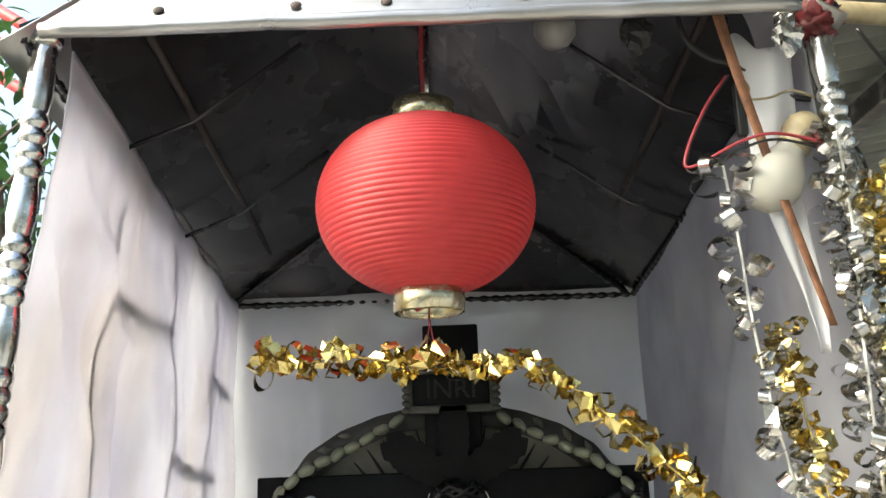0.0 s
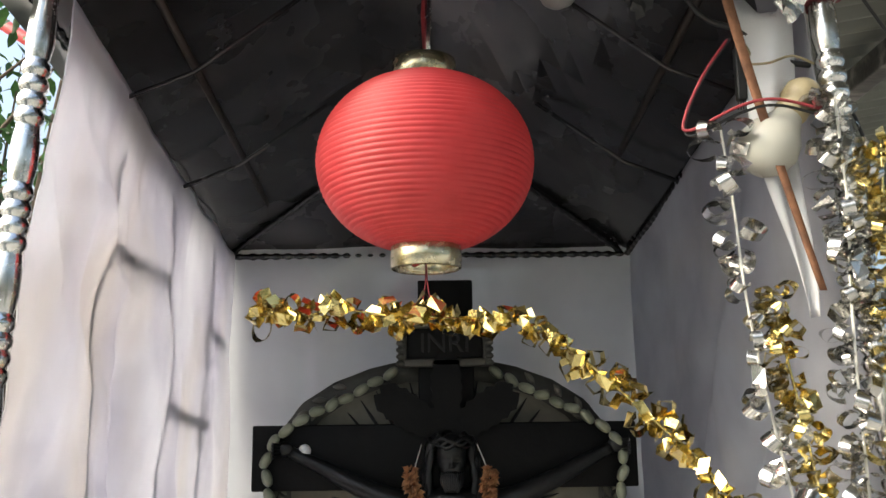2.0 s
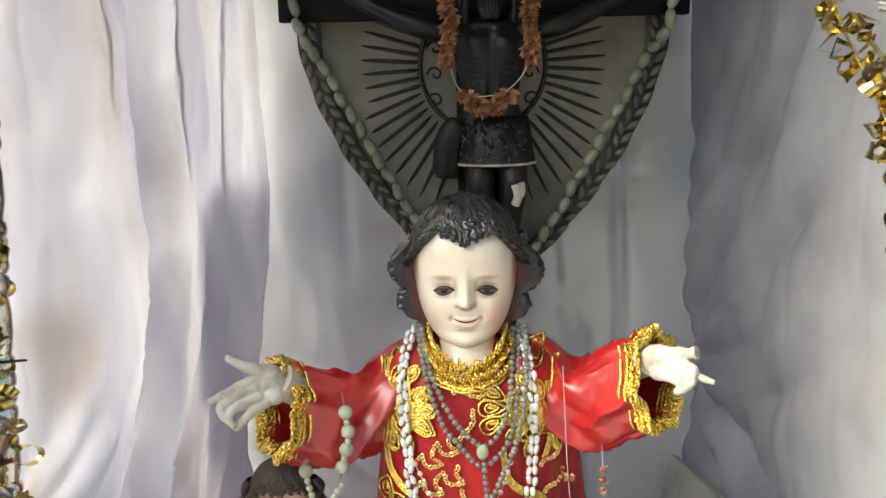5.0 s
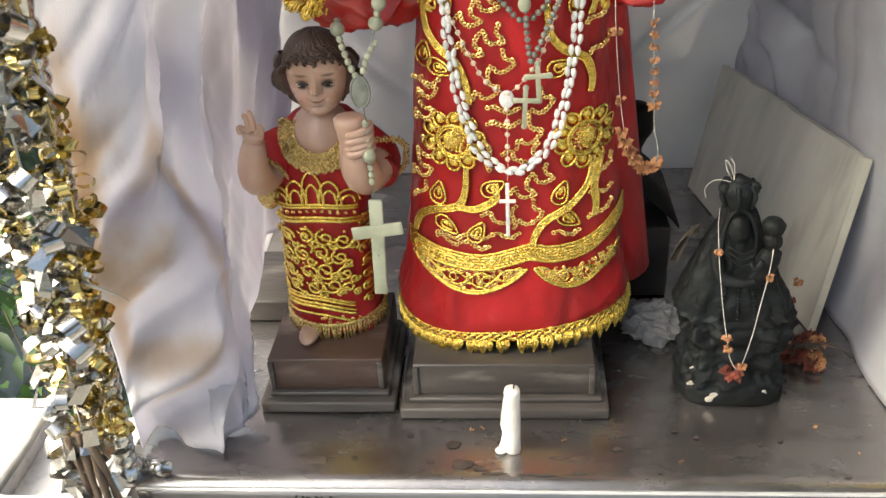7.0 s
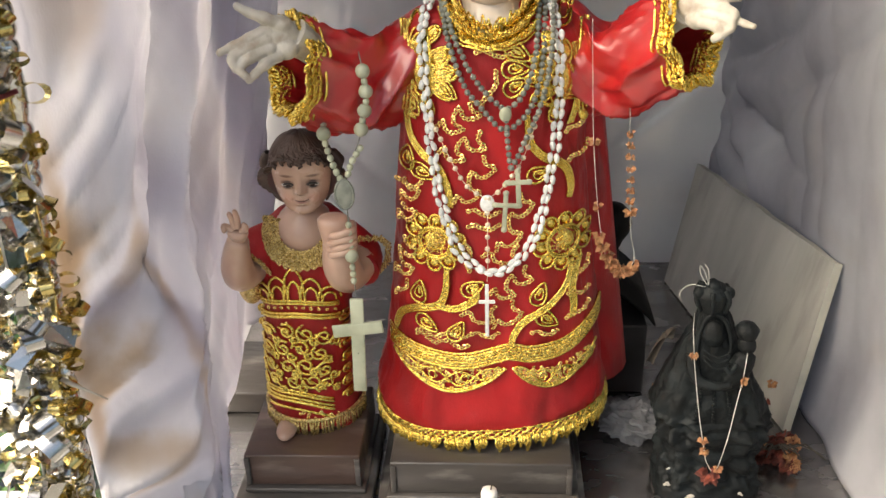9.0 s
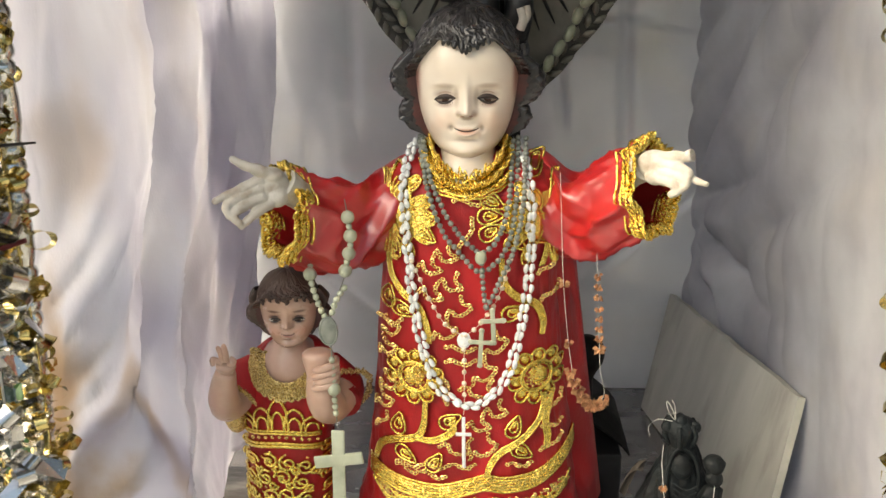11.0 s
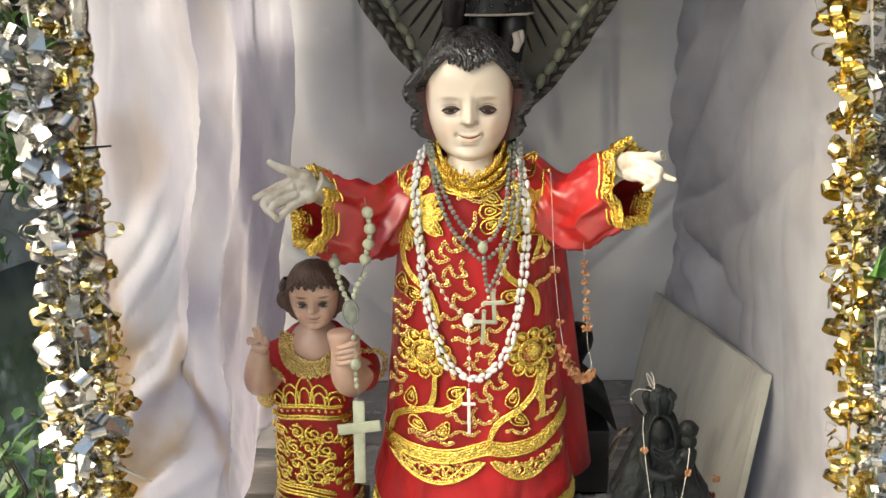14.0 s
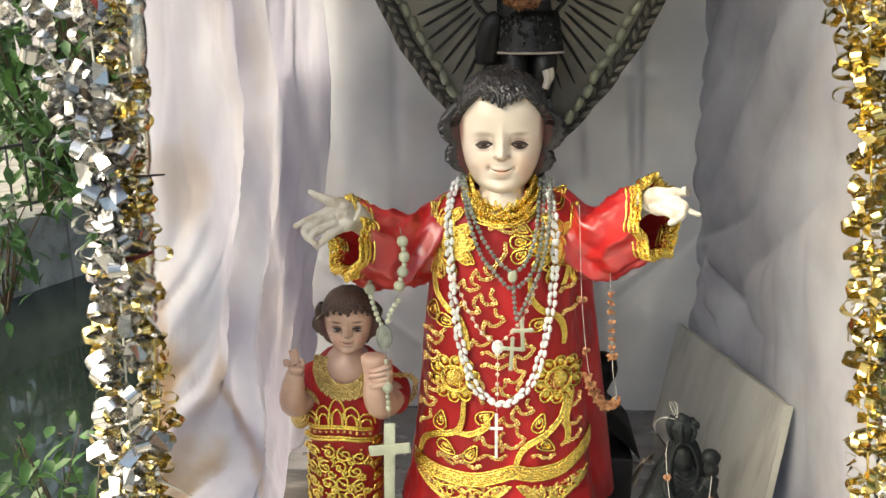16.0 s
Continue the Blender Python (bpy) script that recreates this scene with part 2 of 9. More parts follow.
M_CONCRETE = mat("grey_concrete", (0.36, 0.35, 0.32), 0.85, 0, (0.18, 0.175, 0.16), 3, 0.6, 60, stain=(0.10, 0.10, 0.09), sscale=9, samount=0.6)
M_LEAF = mat("green_leaves", (0.060, 0.13, 0.035), 0.45, 0, (0.04, 0.085, 0.025), 30, through_light=0.3, island=0.5)
M_BIGLEAF = mat("broad_green_leaf", (0.10, 0.24, 0.05), 0.35, 0, (0.075, 0.19, 0.04), 25, 0.15, 60, through_light=0.3)
M_STICK = mat("weathered_sticks", (0.22, 0.155, 0.10), 0.75, 0, (0.10, 0.07, 0.05), 30, 0.6, 140, stretch=(3, 3, 0.4), stain=(0.05, 0.04, 0.035), sscale=12, samount=0.5)
M_TWIG = mat("brown_twigs", (0.10, 0.07, 0.045), 0.8)
M_TINROOF = mat("weathered_corrugated_tin", (0.19, 0.195, 0.165), 0.55, 0.4, (0.15, 0.15, 0.13), 5, 0.3, 50)
M_REDPAINT = mat("red_painted_steel", (0.45, 0.04, 0.04), 0.45)
M_BLUE = mat("blue_plastic", (0.012, 0.035, 0.075), 0.4)
M_INK = mat("black_ink", (0.015, 0.015, 0.015), 0.6)
M_BAG = mat("clear_plastic_bag", (0.42, 0.42, 0.42), 0.15, 0, (0.32, 0.32, 0.33), 40, through_light=0.5, spec=0.8)
M_BLACKBOX = mat("dark_grey_metal_box", (0.035, 0.035, 0.037), 0.35, 0.3, (0.06, 0.06, 0.062), 12, 0.2, 60)
M_LACE = mat("ivory_gold_fringe", (0.86, 0.68, 0.30), 0.28, 0.75, (0.50, 0.34, 0.10), 200, 0.6, 900)
M_WATER = mat("canal_water", (0.012, 0.018, 0.016), 0.06, 0, (0.02, 0.028, 0.022), 2, 0.35, 5, spec=0.5, rvar=0.03)


# ---- mesh helpers ----
def part(name, bm, material, parent=None, label="", smooth=True):
    """Links a bmesh as one mesh object, under a thing or on its own."""
    me = bpy.data.meshes.new(name)
    bmesh.ops.recalc_face_normals(bm, faces=bm.faces[:])
    bm.to_mesh(me)
    bm.free()
    for mm in material if isinstance(material, (list, tuple)) else (material,):
        me.materials.append(mm)
    if smooth:
        for p in me.polygons:
            p.use_smooth = True
    ob = new(name, me)
    if parent is not None:
        ob.parent = parent
    if label:
        ob["label"] = label
    return ob


def thing(name, label, category, at=(0, 0, 0), group="", kind=""):
    e = new(name)
    e.location = at
    e.empty_display_size = 0.02
    return tagged(e, label, category, group, kind)


def grid(bm, f, nu, nv, mi=0, loop_u=False, flip=False):
    """A sheet of quads over f(u, v), u and v from 0 to 1."""
    cols = nu if loop_u else nu + 1
    vs = [[bm.verts.new(f(i / nu, j / nv)) for i in range(cols)] for j in range(nv + 1)]
    for j in range(nv):
        for i in range(nu):
            k = (i + 1) % cols
            q = (vs[j][i], vs[j][k], vs[j + 1][k], vs[j + 1][i])
            fc = bm.faces.new(q[::-1] if flip else q)
            fc.material_index = mi
    return vs


def slab(bm, f, nu, nv, off, mi=0):
    """A sheet with thickness: f(u, v) in front, moved by off behind, closed at the rims."""
    off = Vector(off)
    a = grid(bm, f, nu, nv, mi)
    b = grid(bm, lambda u, v: f(u, v) + off, nu, nv, mi, flip=True)
    rim = lambda g: g[0] + [r[-1] for r in g[1:]] + g[-1][-2::-1] + [r[0] for r in g[-2:0:-1]]
    ra, rb = rim(a), rim(b)
    for i in range(len(ra)):
        k = (i + 1) % len(ra)
        bm.faces.new((ra[i], rb[i], rb[k], ra[k])).material_index = mi


def tube(bm, pts, r, seg=8, mi=0, closed=False, flat=1.0):
    """A round rod along pts; r is a radius or one for each point."""
    pts = [Vector(p) for p in pts]
    n = len(pts)
    rs = r if isinstance(r, (list, tuple)) else [r] * n
    rings, up = [], None
    for i, p in enumerate(pts):
        a = pts[i - 1] if i or closed else p
        b = pts[(i + 1) % n] if i < n - 1 or closed else p
        d = (b - a).normalized() if (b - a).length > 1e-9 else Vector((0, 0, 1))
        if up is None:
            up = Vector((0, 1, 0)) if abs(d.y) < 0.9 else Vector((1, 0, 0))
        up = (up - d * up.dot(d))
        up = up.normalized() if up.length > 1e-6 else d.orthogonal().normalized()
        side = d.cross(up)
        rings.append([bm.verts.new(p + rs[i] * (math.cos(2 * math.pi * k / seg) * side + flat * math.sin(2 * math.pi * k / seg) * up)) for k in range(seg)])
    for i in range(n if closed else n - 1):
        a, b = rings[i], rings[(i + 1) % n]
        for k in range(seg):
            bm.faces.new((a[k], a[(k + 1) % seg], b[(k + 1) % seg], b[k])).material_index = mi
    if not closed and seg > 2:
        bm.faces.new(rings[0][::-1]).material_index = mi
        bm.faces.new(rings[-1]).material_index = mi


def lathe(bm, prof, seg=24, at=(0, 0, 0), mi=0, m=None):
    """Turned form: prof is a list of (radius, height)."""
    base = Matrix.Translation(at) @ (m or Matrix())
    rings = []
    for r, z in prof:
        if r < 1e-6:
            rings.append([bm.verts.new(base @ Vector((0, 0, z)))])
        else:
            rings.append([bm.verts.new(base @ Vector((r * math.cos(2 * math.pi * k / seg), r * math.sin(2 * math.pi * k / seg), z))) for k in range(seg)])
    for a, b in zip(rings, rings[1:]):
        for k in range(seg):
            q = (k + 1) % seg
            vs = [a[0], b[q], b[k]] if len(a) == 1 else [a[k], a[q], b[0]] if len(b) == 1 else [a[k], a[q], b[q], b[k]]
            if len(vs) == 3 and len(a) == 1 and len(b) == 1:
                continue
            bm.faces.new(vs).material_index = mi
    for g, rev in ((rings[0], True), (rings[-1], False)):
        if len(g) > 2:
            bm.faces.new(g[::-1] if rev else g).material_index = mi


def ball(bm, c, r, seg=16, rings=10, mi=0, m=None, warp=None):
    """An ellipsoid, shaped by warp(unit direction) -> scale."""
    r = (r, r, r) if isinstance(r, (int, float)) else r
    c, m = Vector(c), m or Matrix()
    vs = []
    for j in range(rings + 1):
        th = math.pi * j / rings
        row = []
        for i in range(1 if j in (0, rings) else seg):
            ph = 2 * math.pi * i / seg
            d = Vector((math.sin(th) * math.cos(ph), math.sin(th) * math.sin(ph), math.cos(th)))
            k = warp(d) if warp else 1.0
            row.append(bm.verts.new(c + m.to_3x3() @ Vector((d.x * r[0] * k, d.y * r[1] * k, d.z * r[2] * k))))
        vs.append(row)
    for a, b in zip(vs, vs[1:]):
        for k in range(seg):
            q = (k + 1) % seg
            f = [a[0], b[k], b[q]] if len(a) == 1 else [a[k], b[0], a[q]] if len(b) == 1 else [a[k], b[k], b[q], a[q]]
            bm.faces.new(f).material_index = mi


def block(bm, c, s, bevel=0.0, mi=0, m=None):
    """A box with softened edges; c its centre, s its sizes."""
    x, y, z = (v / 2 for v in s)
    b = min(bevel, x * 0.9, y * 0.9, z * 0.9)
    m = Matrix.Translation(c) @ (m or Matrix())
    if b <= 0:
        v = [bm.verts.new(m @ Vector((i * x, j * y, k * z))) for i in (-1, 1) for j in (-1, 1) for k in (-1, 1)]
        for q in ((0, 1, 3, 2), (4, 6, 7, 5), (0, 4, 5, 1), (2, 3, 7, 6), (0, 2, 6, 4), (1, 5, 7, 3)):
            bm.faces.new([v[i] for i in q]).material_index = mi
        return
    tmp = bmesh.new()
    bmesh.ops.create_cube(tmp, size=2)
    for v in tmp.verts:
        v.co = Vector((v.co.x * x, v.co.y * y, v.co.z * z))
    bmesh.ops.bevel(tmp, geom=tmp.edges[:], offset=b, segments=2, profile=0.5, affect="EDGES")
    mp = {v: bm.verts.new(m @ v.co) for v in tmp.verts}
    for f in tmp.faces:
        bm.faces.new([mp[v] for v in f.verts]).material_index = mi
    tmp.free()


def smooth_path(pts, n=8, closed=False):
    """Catmull-Rom through pts."""
    P = [Vector(p) for p in pts]
    N = len(P)
    out = []
    for i in range(N if closed else N - 1):
        g = lambda k: P[k % N] if closed else P[max(0, min(N - 1, k))]
        a, b, c, d = g(i - 1), g(i), g(i + 1), g(i + 2)
        for s in range(n):
            t = s / n
            out.append(0.5 * (2 * b + (c - a) * t + (2 * a - 5 * b + 4 * c - d) * t * t + (3 * b - a - 3 * c + d) * t ** 3))
    if not closed:
        out.append(P[-1])
    return out


def fbm(x, y, z=0.0, o=3):
    return noise.fractal(Vector((x, y, z)), 1.0, 2.0, o)


# ---- ground, canal and base ----
def near_edge(y):
    return -1.4 if y < 1.11 else -0.66 if y < 2.6 else -0.66 + (y - 2.6) * 0.47


def far_edge(y):
    return -3.69 + (max(y, -4) - 6.06) * 0.47


bm = bmesh.new()
ys = [-60, -10, -4, 0, 1.1, 1.12, 2, 2.6, 4, 6, 8, 11, 15, 25, 60]
prof = [[Vector((60, y, 0)), Vector((4, y, 0)), Vector((near_edge(y), y, 0)), Vector((near_edge(y), y, -1.1)), Vector((far_edge(y), y, -1.1)),
         Vector((far_edge(y), y, -0.16)), Vector((far_edge(y) - 4, y, -0.14)), Vector((-90, y, -0.1))] for y in ys]
rows_v = [[bm.verts.new(p) for p in r] for r in prof]
for a, b in zip(rows_v, rows_v[1:]):
    for k in range(len(a) - 1):
        bm.faces.new((a[k], a[k + 1], b[k + 1], b[k]))
tagged(part("ground", bm, M_CONCRETE, smooth=False), "stained grey concrete ground and canal bank", "ground", kind="structure")

bm = bmesh.new()
grid(bm, lambda u, v: Vector((-40 + u * 42, -30 + v * 70, -0.62)), 8, 12)
tagged(part("water", bm, M_WATER), "dark still canal water with floating litter", "water", kind="structure")

bm = bmesh.new()
for y0, y1 in ((3.6, 6.5), (6.52, 9.4), (9.42, 12.5)):
    pts = [Vector((far_edge(y) + dx, y, z)) for y in (y0, y1) for dx, z in ((0.06, -0.7), (0.06, -0.05), (-0.24, -0.05), (-0.24, -0.7))]
    v = [bm.verts.new(p) for p in pts]
    for q in ((0, 1, 5, 4), (1, 2, 6, 5), (2, 3, 7, 6), (0, 3, 2, 1), (4, 5, 6, 7)):
        bm.faces.new([v[i] for i in q])
tagged(part("canal_kerb", bm, M_CONCRETE, smooth=False), "stained concrete kerb along the canal bank", "kerb", kind="structure")


def plaster(x0, x1, y0, y1, z0, z1, name, label, lump=0.008):
    b = bmesh.new()
    nx = max(2, int((x1 - x0) / 0.01))
    front = lambda u, v: Vector((x0 + u * (x1 - x0), y0 + lump * fbm(u * (x1 - x0) * 9, v * 3, z0) + 0.5 * lump * fbm(u * (x1 - x0) * 24, v * 6), z0 + v * (z1 - z0 - 0.006 + 0.006 * fbm(u * 14, z0))))
    g = grid(b, front, nx, 10)
    h = grid(b, lambda u, v: Vector((x0 + u * (x1 - x0), y0 + 0.012 + v * (y1 - y0 - 0.012), z1 + 0.002 * fbm(u * 20, v * 9))), nx, 4)
    for i in range(nx):
        b.faces.new((g[-1][i], g[-1][i + 1], h[0][i + 1], h[0][i]))
    v = [b.verts.new(p) for p in ((x0, y0, z0), (x1, y0, z0), (x1, y1, z0), (x0, y1, z0), (x0, y1, z1), (x1, y1, z1), (x0, y0 + .01, z1), (x1, y0 + .01, z1))]
    for q in ((0, 3, 4, 6), (1, 7, 5, 2), (2, 5, 4, 3)):
        b.faces.new([v[i] for i in q])
    return tagged(part(name, b, M_PLASTER), label, "masonry base", kind="structure")


plaster(-0.56, 0.95, 0.868, 1.95, 0.43, 0.498, "base_ledge", "lumpy whitewashed masonry ledge under the steel counter", 0.013)
plaster(-0.60, 0.9, 0.80, 1.95, 0.0, 0.428, "base", "whitewashed masonry base of the shrine")
plaster(-1.2, -0.562, 0.866, 1.10, 0.43, 0.532, "base_wing", "lumpy whitewashed masonry beside the counter", 0.007)
plaster(-1.2, -0.602, 0.80, 1.10, 0.0, 0.428, "base_wing_lower", "whitewashed masonry below the side ledge")
plaster(-1.2, -0.520, 0.872, 0.902, 0.540, 0.602, "ledge_board", "white painted front board of the side ledge", 0.002)
plaster(-1.2, -0.715, 0.905, 1.095, 0.534, 0.604, "ledge_top", "white painted top of the side ledge", 0.002)
plaster(-0.713, -0.548, 0.905, 1.095, 0.534, 0.566, "ledge_tray", "sunken whitewashed tray beside the counter", 0.002)
bm = bmesh.new()
tube(bm, [(-0.713, 0.905, 0.600), (-0.708, 1.0, 0.602), (-0.713, 1.095, 0.600)], 0.006, 8)
tagged(part("trim_bevel", bm, M_CONCRETE), "grey cement bevel along the sunken tray", "trim", kind="structure")
bm = bmesh.new()
slab(bm, lambda u, v: Vector((-0.10 + 0.70 * u, 0.898, 0.519 - (0.004 + 0.019 * min(1, u * 2.2)) * (1 - v) - 0.001 * fbm(u * 9, v))), 40, 3, (0, 0.02, 0))
tagged(part("trim_strip", bm, M_BOARD_E), "cream painted strip under the counter lip", "trim", kind="structure")

# steel counter: top, folded lip, bright front edge
counter = thing("counter", "stained brushed steel altar counter with a folded front lip", "counter")
bm = bmesh.new()
slab(bm, lambda u, v: Vector((-0.545 + u * 1.12, 0.912 + v * 0.92, 0.61 + 0.0012 * fbm(u * 5, v * 5))), 40, 30, (0, 0, -0.004))
part("top", bm, M_STEEL, counter)
bm = bmesh.new()
slab(bm, lambda u, v: Vector((-0.515 + u * 1.07, 0.908 + 0.002 * fbm(u * 6, v * 2), 0.522 + v * 0.086 - 0.006 * (1 - v) * u)), 50, 4, (0, 0.004, 0))
part("lip", bm, M_LIP, counter)
bm = bmesh.new()
tube(bm, [(-0.515 + i * 0.0535, 0.9085, 0.6095) for i in range(21)], 0.0028, 8)
part("front_edge", bm, M_EDGE, counter, "bright worn front edge")
# ---- back sheet and curtains ----
bm = bmesh.new()


def back_f(u, v):
    x, z = -0.64 + u * 1.10, 0.60 + v * 1.58
    d = 0.008 * fbm(x * 4, z * 2.2) + 0.0008 * fbm(x * 14, z * 5)
    for cx, cz, s in ((0.40, 1.02, 1), (-0.30, 0.85, -1)):
        r = abs((z - cz) - s * (x - cx) * 0.9)
        d += 0.011 * math.exp(-(r / 0.011) ** 2) * max(0, 1 - abs(x - cx) / 0.3)
    for cx, lo, hi, a in ((0.155, 1.15, 1.9, 0.006), (0.285, 0.95, 1.95, 0.008), (-0.255, 1.2, 2.0, 0.005)):
        if lo < z < hi:
            d += a * math.exp(-((x - cx - 0.012 * fbm(z * 3, cx)) / 0.009) ** 2) * min(1.0, (z - lo) / 0.1, (hi - z) / 0.1)
    if 0.10 < x < 0.36:
        d += 0.007 * math.exp(-((z - 1.405 - 0.05 * (x - 0.2)) / 0.010) ** 2) * min(1.0, (x - 0.10) / 0.05, (0.36 - x) / 0.05)
    return Vector((x, 1.825 + d + 0.022 * math.exp(-((z - 1.72) / 0.30) ** 2), z))


slab(bm, back_f, 120, 160, (0, 0.003, 0))
tagged(part("wall_back", bm, M_SHEET), "creased white plastic sheet hung as back wall", "sheet wall", kind="structure")


# sheet added to keep outside light off the back wall's left part
bm = bmesh.new()
slab(bm, lambda u, v: Vector((-0.478 + 0.004 * fbm(u * 3, v * 4), 1.36 + u * 0.455, 0.60 + v * 0.86)), 20, 30, (-0.003, 0, 0))
tagged(part("wall_side", bm, M_SHEET_T), "added white plastic sheet blocking light behind the curtain", "sheet wall", kind="structure")


# how far back the gathered cloth of one curtain reaches at each height
GATHER = [(2.30, 1.827), (1.40, 1.82), (1.28, 1.77), (1.12, 1.63), (0.97, 1.53), (0.85, 1.50), (0.74, 1.44), (0.60, 1.20)]


def table(rows, z):
    """Reads a row of values at z from rows (z, ...), highest first."""
    if z >= rows[0][0]:
        return rows[0][1:]
    for p, q in zip(rows, rows[1:]):
        if z >= q[0]:
            k = (p[0] - z) / (p[0] - q[0])
            k = k * k * (3 - 2 * k) * 0.4 + k * 0.6
            return tuple(i + (j - i) * k for i, j in zip(p[1:], q[1:]))
    return rows[-1][1:]


def side_f(sx):
    """The curtain at one side: sx -1 or 1; u from front to back, v from hem to top."""
    def f(u, v):
        u = u ** 1.35
        y = 0.945 + u * 0.882
        top = 2.28 - 0.125 * u
        if sx < 0:
            low = 0.613 + 0.13 * max(0.0, min(1.0, (u - 0.22) / 0.55)) + 0.004 * (1 + math.sin(u * 60)) + 0.006 * fbm(u * 9, 0)
            z = low + v * (top - low)
            h = (z - 0.61) / 1.67
            y = 0.945 + u * (table(GATHER, z)[0] - 0.945)
            fx = -0.525 + 0.125 * max(0.0, min(1.0, (h - 0.12) / 0.88)) ** 1.2
            bx = -0.405
            w = max(0.0, 1 - h / 0.8) ** 0.8
            q = max(0.0, min(1.0, u / 0.15))
            q = q * q * (3 - 2 * q)
            x = fx + (bx - fx) * u
            x += (-0.385 - x) * q * w * (1 - 0.9 * max(0, u - 0.15))
            y += 0.03 * w * (1 - q)
        else:
            low = 0.612
            z = low + v * (top - low)
            h = (z - 0.61) / 1.67
            fx, bx = 0.525 - 0.105 * h, 0.402 + 0.03 * (1 - h)
            foot = max(0.0, 1 - h / 0.14) ** 1.3
            x = fx + (bx - fx) * u + 0.045 * math.sin(math.pi * min(1, u * 1.1)) * max(0.0, 1 - h / 0.35) * (1 - foot)
            x += (0.004 - 0.024 * math.exp(-((u - 0.2) / 0.18) ** 2)) * foot
            w = 0
        ph = fbm(u * 2.1, h * 0.9, 3.0 + sx) * 2.2
        ridge = lambda w: 1 - 2 * abs(math.sin(w)) ** 0.75
        free = min(1, u * 5 + 0.2) * max(0.0, min(1.0, (1.0 - h) / 0.16)) * (1 - 0.85 * max(0, u - 0.85) / 0.15 * max(0.0, min(1.0, (h - 0.22) / 0.35)))
        rough = (0.016 * fbm(u * 3.2, h * 3.5, sx) + 0.012 * fbm(u * 7, h * 9, sx + 2) + 0.005 * fbm(u * 15, h * 21, sx + 4)) * min(1.0, (1.0 - h) / 0.12)
        if sx < 0:
            # hangs straight above, drawn slantwise to the back below
            k = max(0.0, min(1.0, (0.50 - h) / 0.22))
            k = k * k * (3 - 2 * k)
            slant = u + 1.9 * max(0.0, 0.46 - h) ** 1.15
            up = max(0.0, min(1.0, (h - 0.66) / 0.2))
            fold = free * (1.1 - 0.6 * h) * (1 - 0.55 * up) * (0.030 * math.sin(slant * 13 + ph) + 0.015 * ridge(slant * 8.5 + ph * 1.3 + 0.9) + 0.005 * math.sin(slant * 29 + ph * 2.4))
            fold += k * free * (0.015 * ridge(slant * 17 + 1.6 * ph) + 0.006 * ridge(slant * 29 - h * 9 + ph))
            # drawn out from the front corner near the top
            fan = math.atan2(1.02 - h, u + 0.10)
            fold += 0.010 * up * free * ridge(fan * 7.5 + 0.4 * ph)
            far = max(0.0, min(1.0, (u - 0.28) / 0.3))
            fold = fold * (1 - 0.72 * far) + 0.010 * far * k + 0.003 * far * math.sin(slant * 31 + 2 * ph)
            rough *= 1 - 0.4 * far
            fold = (fold + rough) * (1 - 0.8 * w * math.exp(-(u / 0.26) ** 2))
        else:
            fold = free * (0.004 * math.sin(u * 9 + ph + h * 1.6) + 0.002 * ridge(u * 15 + ph * 1.7 - h * 2.4)) + 0.3 * rough
            du, dh = (1.0 - u) * 0.9, (h - 0.245) * 1.67
            rr, an = math.hypot(du, dh), math.atan2(dh, du + 0.02)
            fold += 0.020 * ridge(an * 5.2 + 0.5 + 0.3 * ph) * math.exp(-((rr - 0.22) / 0.20) ** 2) * min(1.0, rr / 0.08)
            for c, s, a, wd in ((0.13, 0.46, 0.015, 0.016), (0.19, 0.30, 0.012, 0.010), (0.25, 0.52, 0.018, 0.014), (0.30, 0.38, 0.010, 0.008), (0.34, 0.62, 0.020, 0.016), (0.40, 0.50, 0.014, 0.010), (0.46, 0.74, 0.016, 0.014), (0.47, 0.20, 0.010, 0.008), (0.55, 0.55, 0.010, 0.010)):
                e = h - c + (u - 0.95) * s + 0.02 * fbm(u * 3, c * 9)
                fold += a * (math.exp(-abs(e) / wd) if e > 0 else math.exp(-(e / (wd * 2.6)) ** 2)) * min(1.0, u * 2)
        yy = y
        if sx < 0:
            p = 30 * (u + 2.1 * max(0.0, 0.42 - h) ** 1.1) + 1.2 * ph
            near = math.exp(-(u / 0.24) ** 2) * min(1.0, u / 0.02) * (1 - 0.75 * max(0.0, min(1.0, (h - 0.34) / 0.2)))
            yy -= near * (0.017 * math.sin(p) + 0.013 * ridge(p * 0.55 + 0.8) + 0.004 * ridge(p * 1.6 + h * 8) + 0.016 * fbm(u * 7, h * 5, 7))
        return Vector((x + fold, yy, z))
    return f


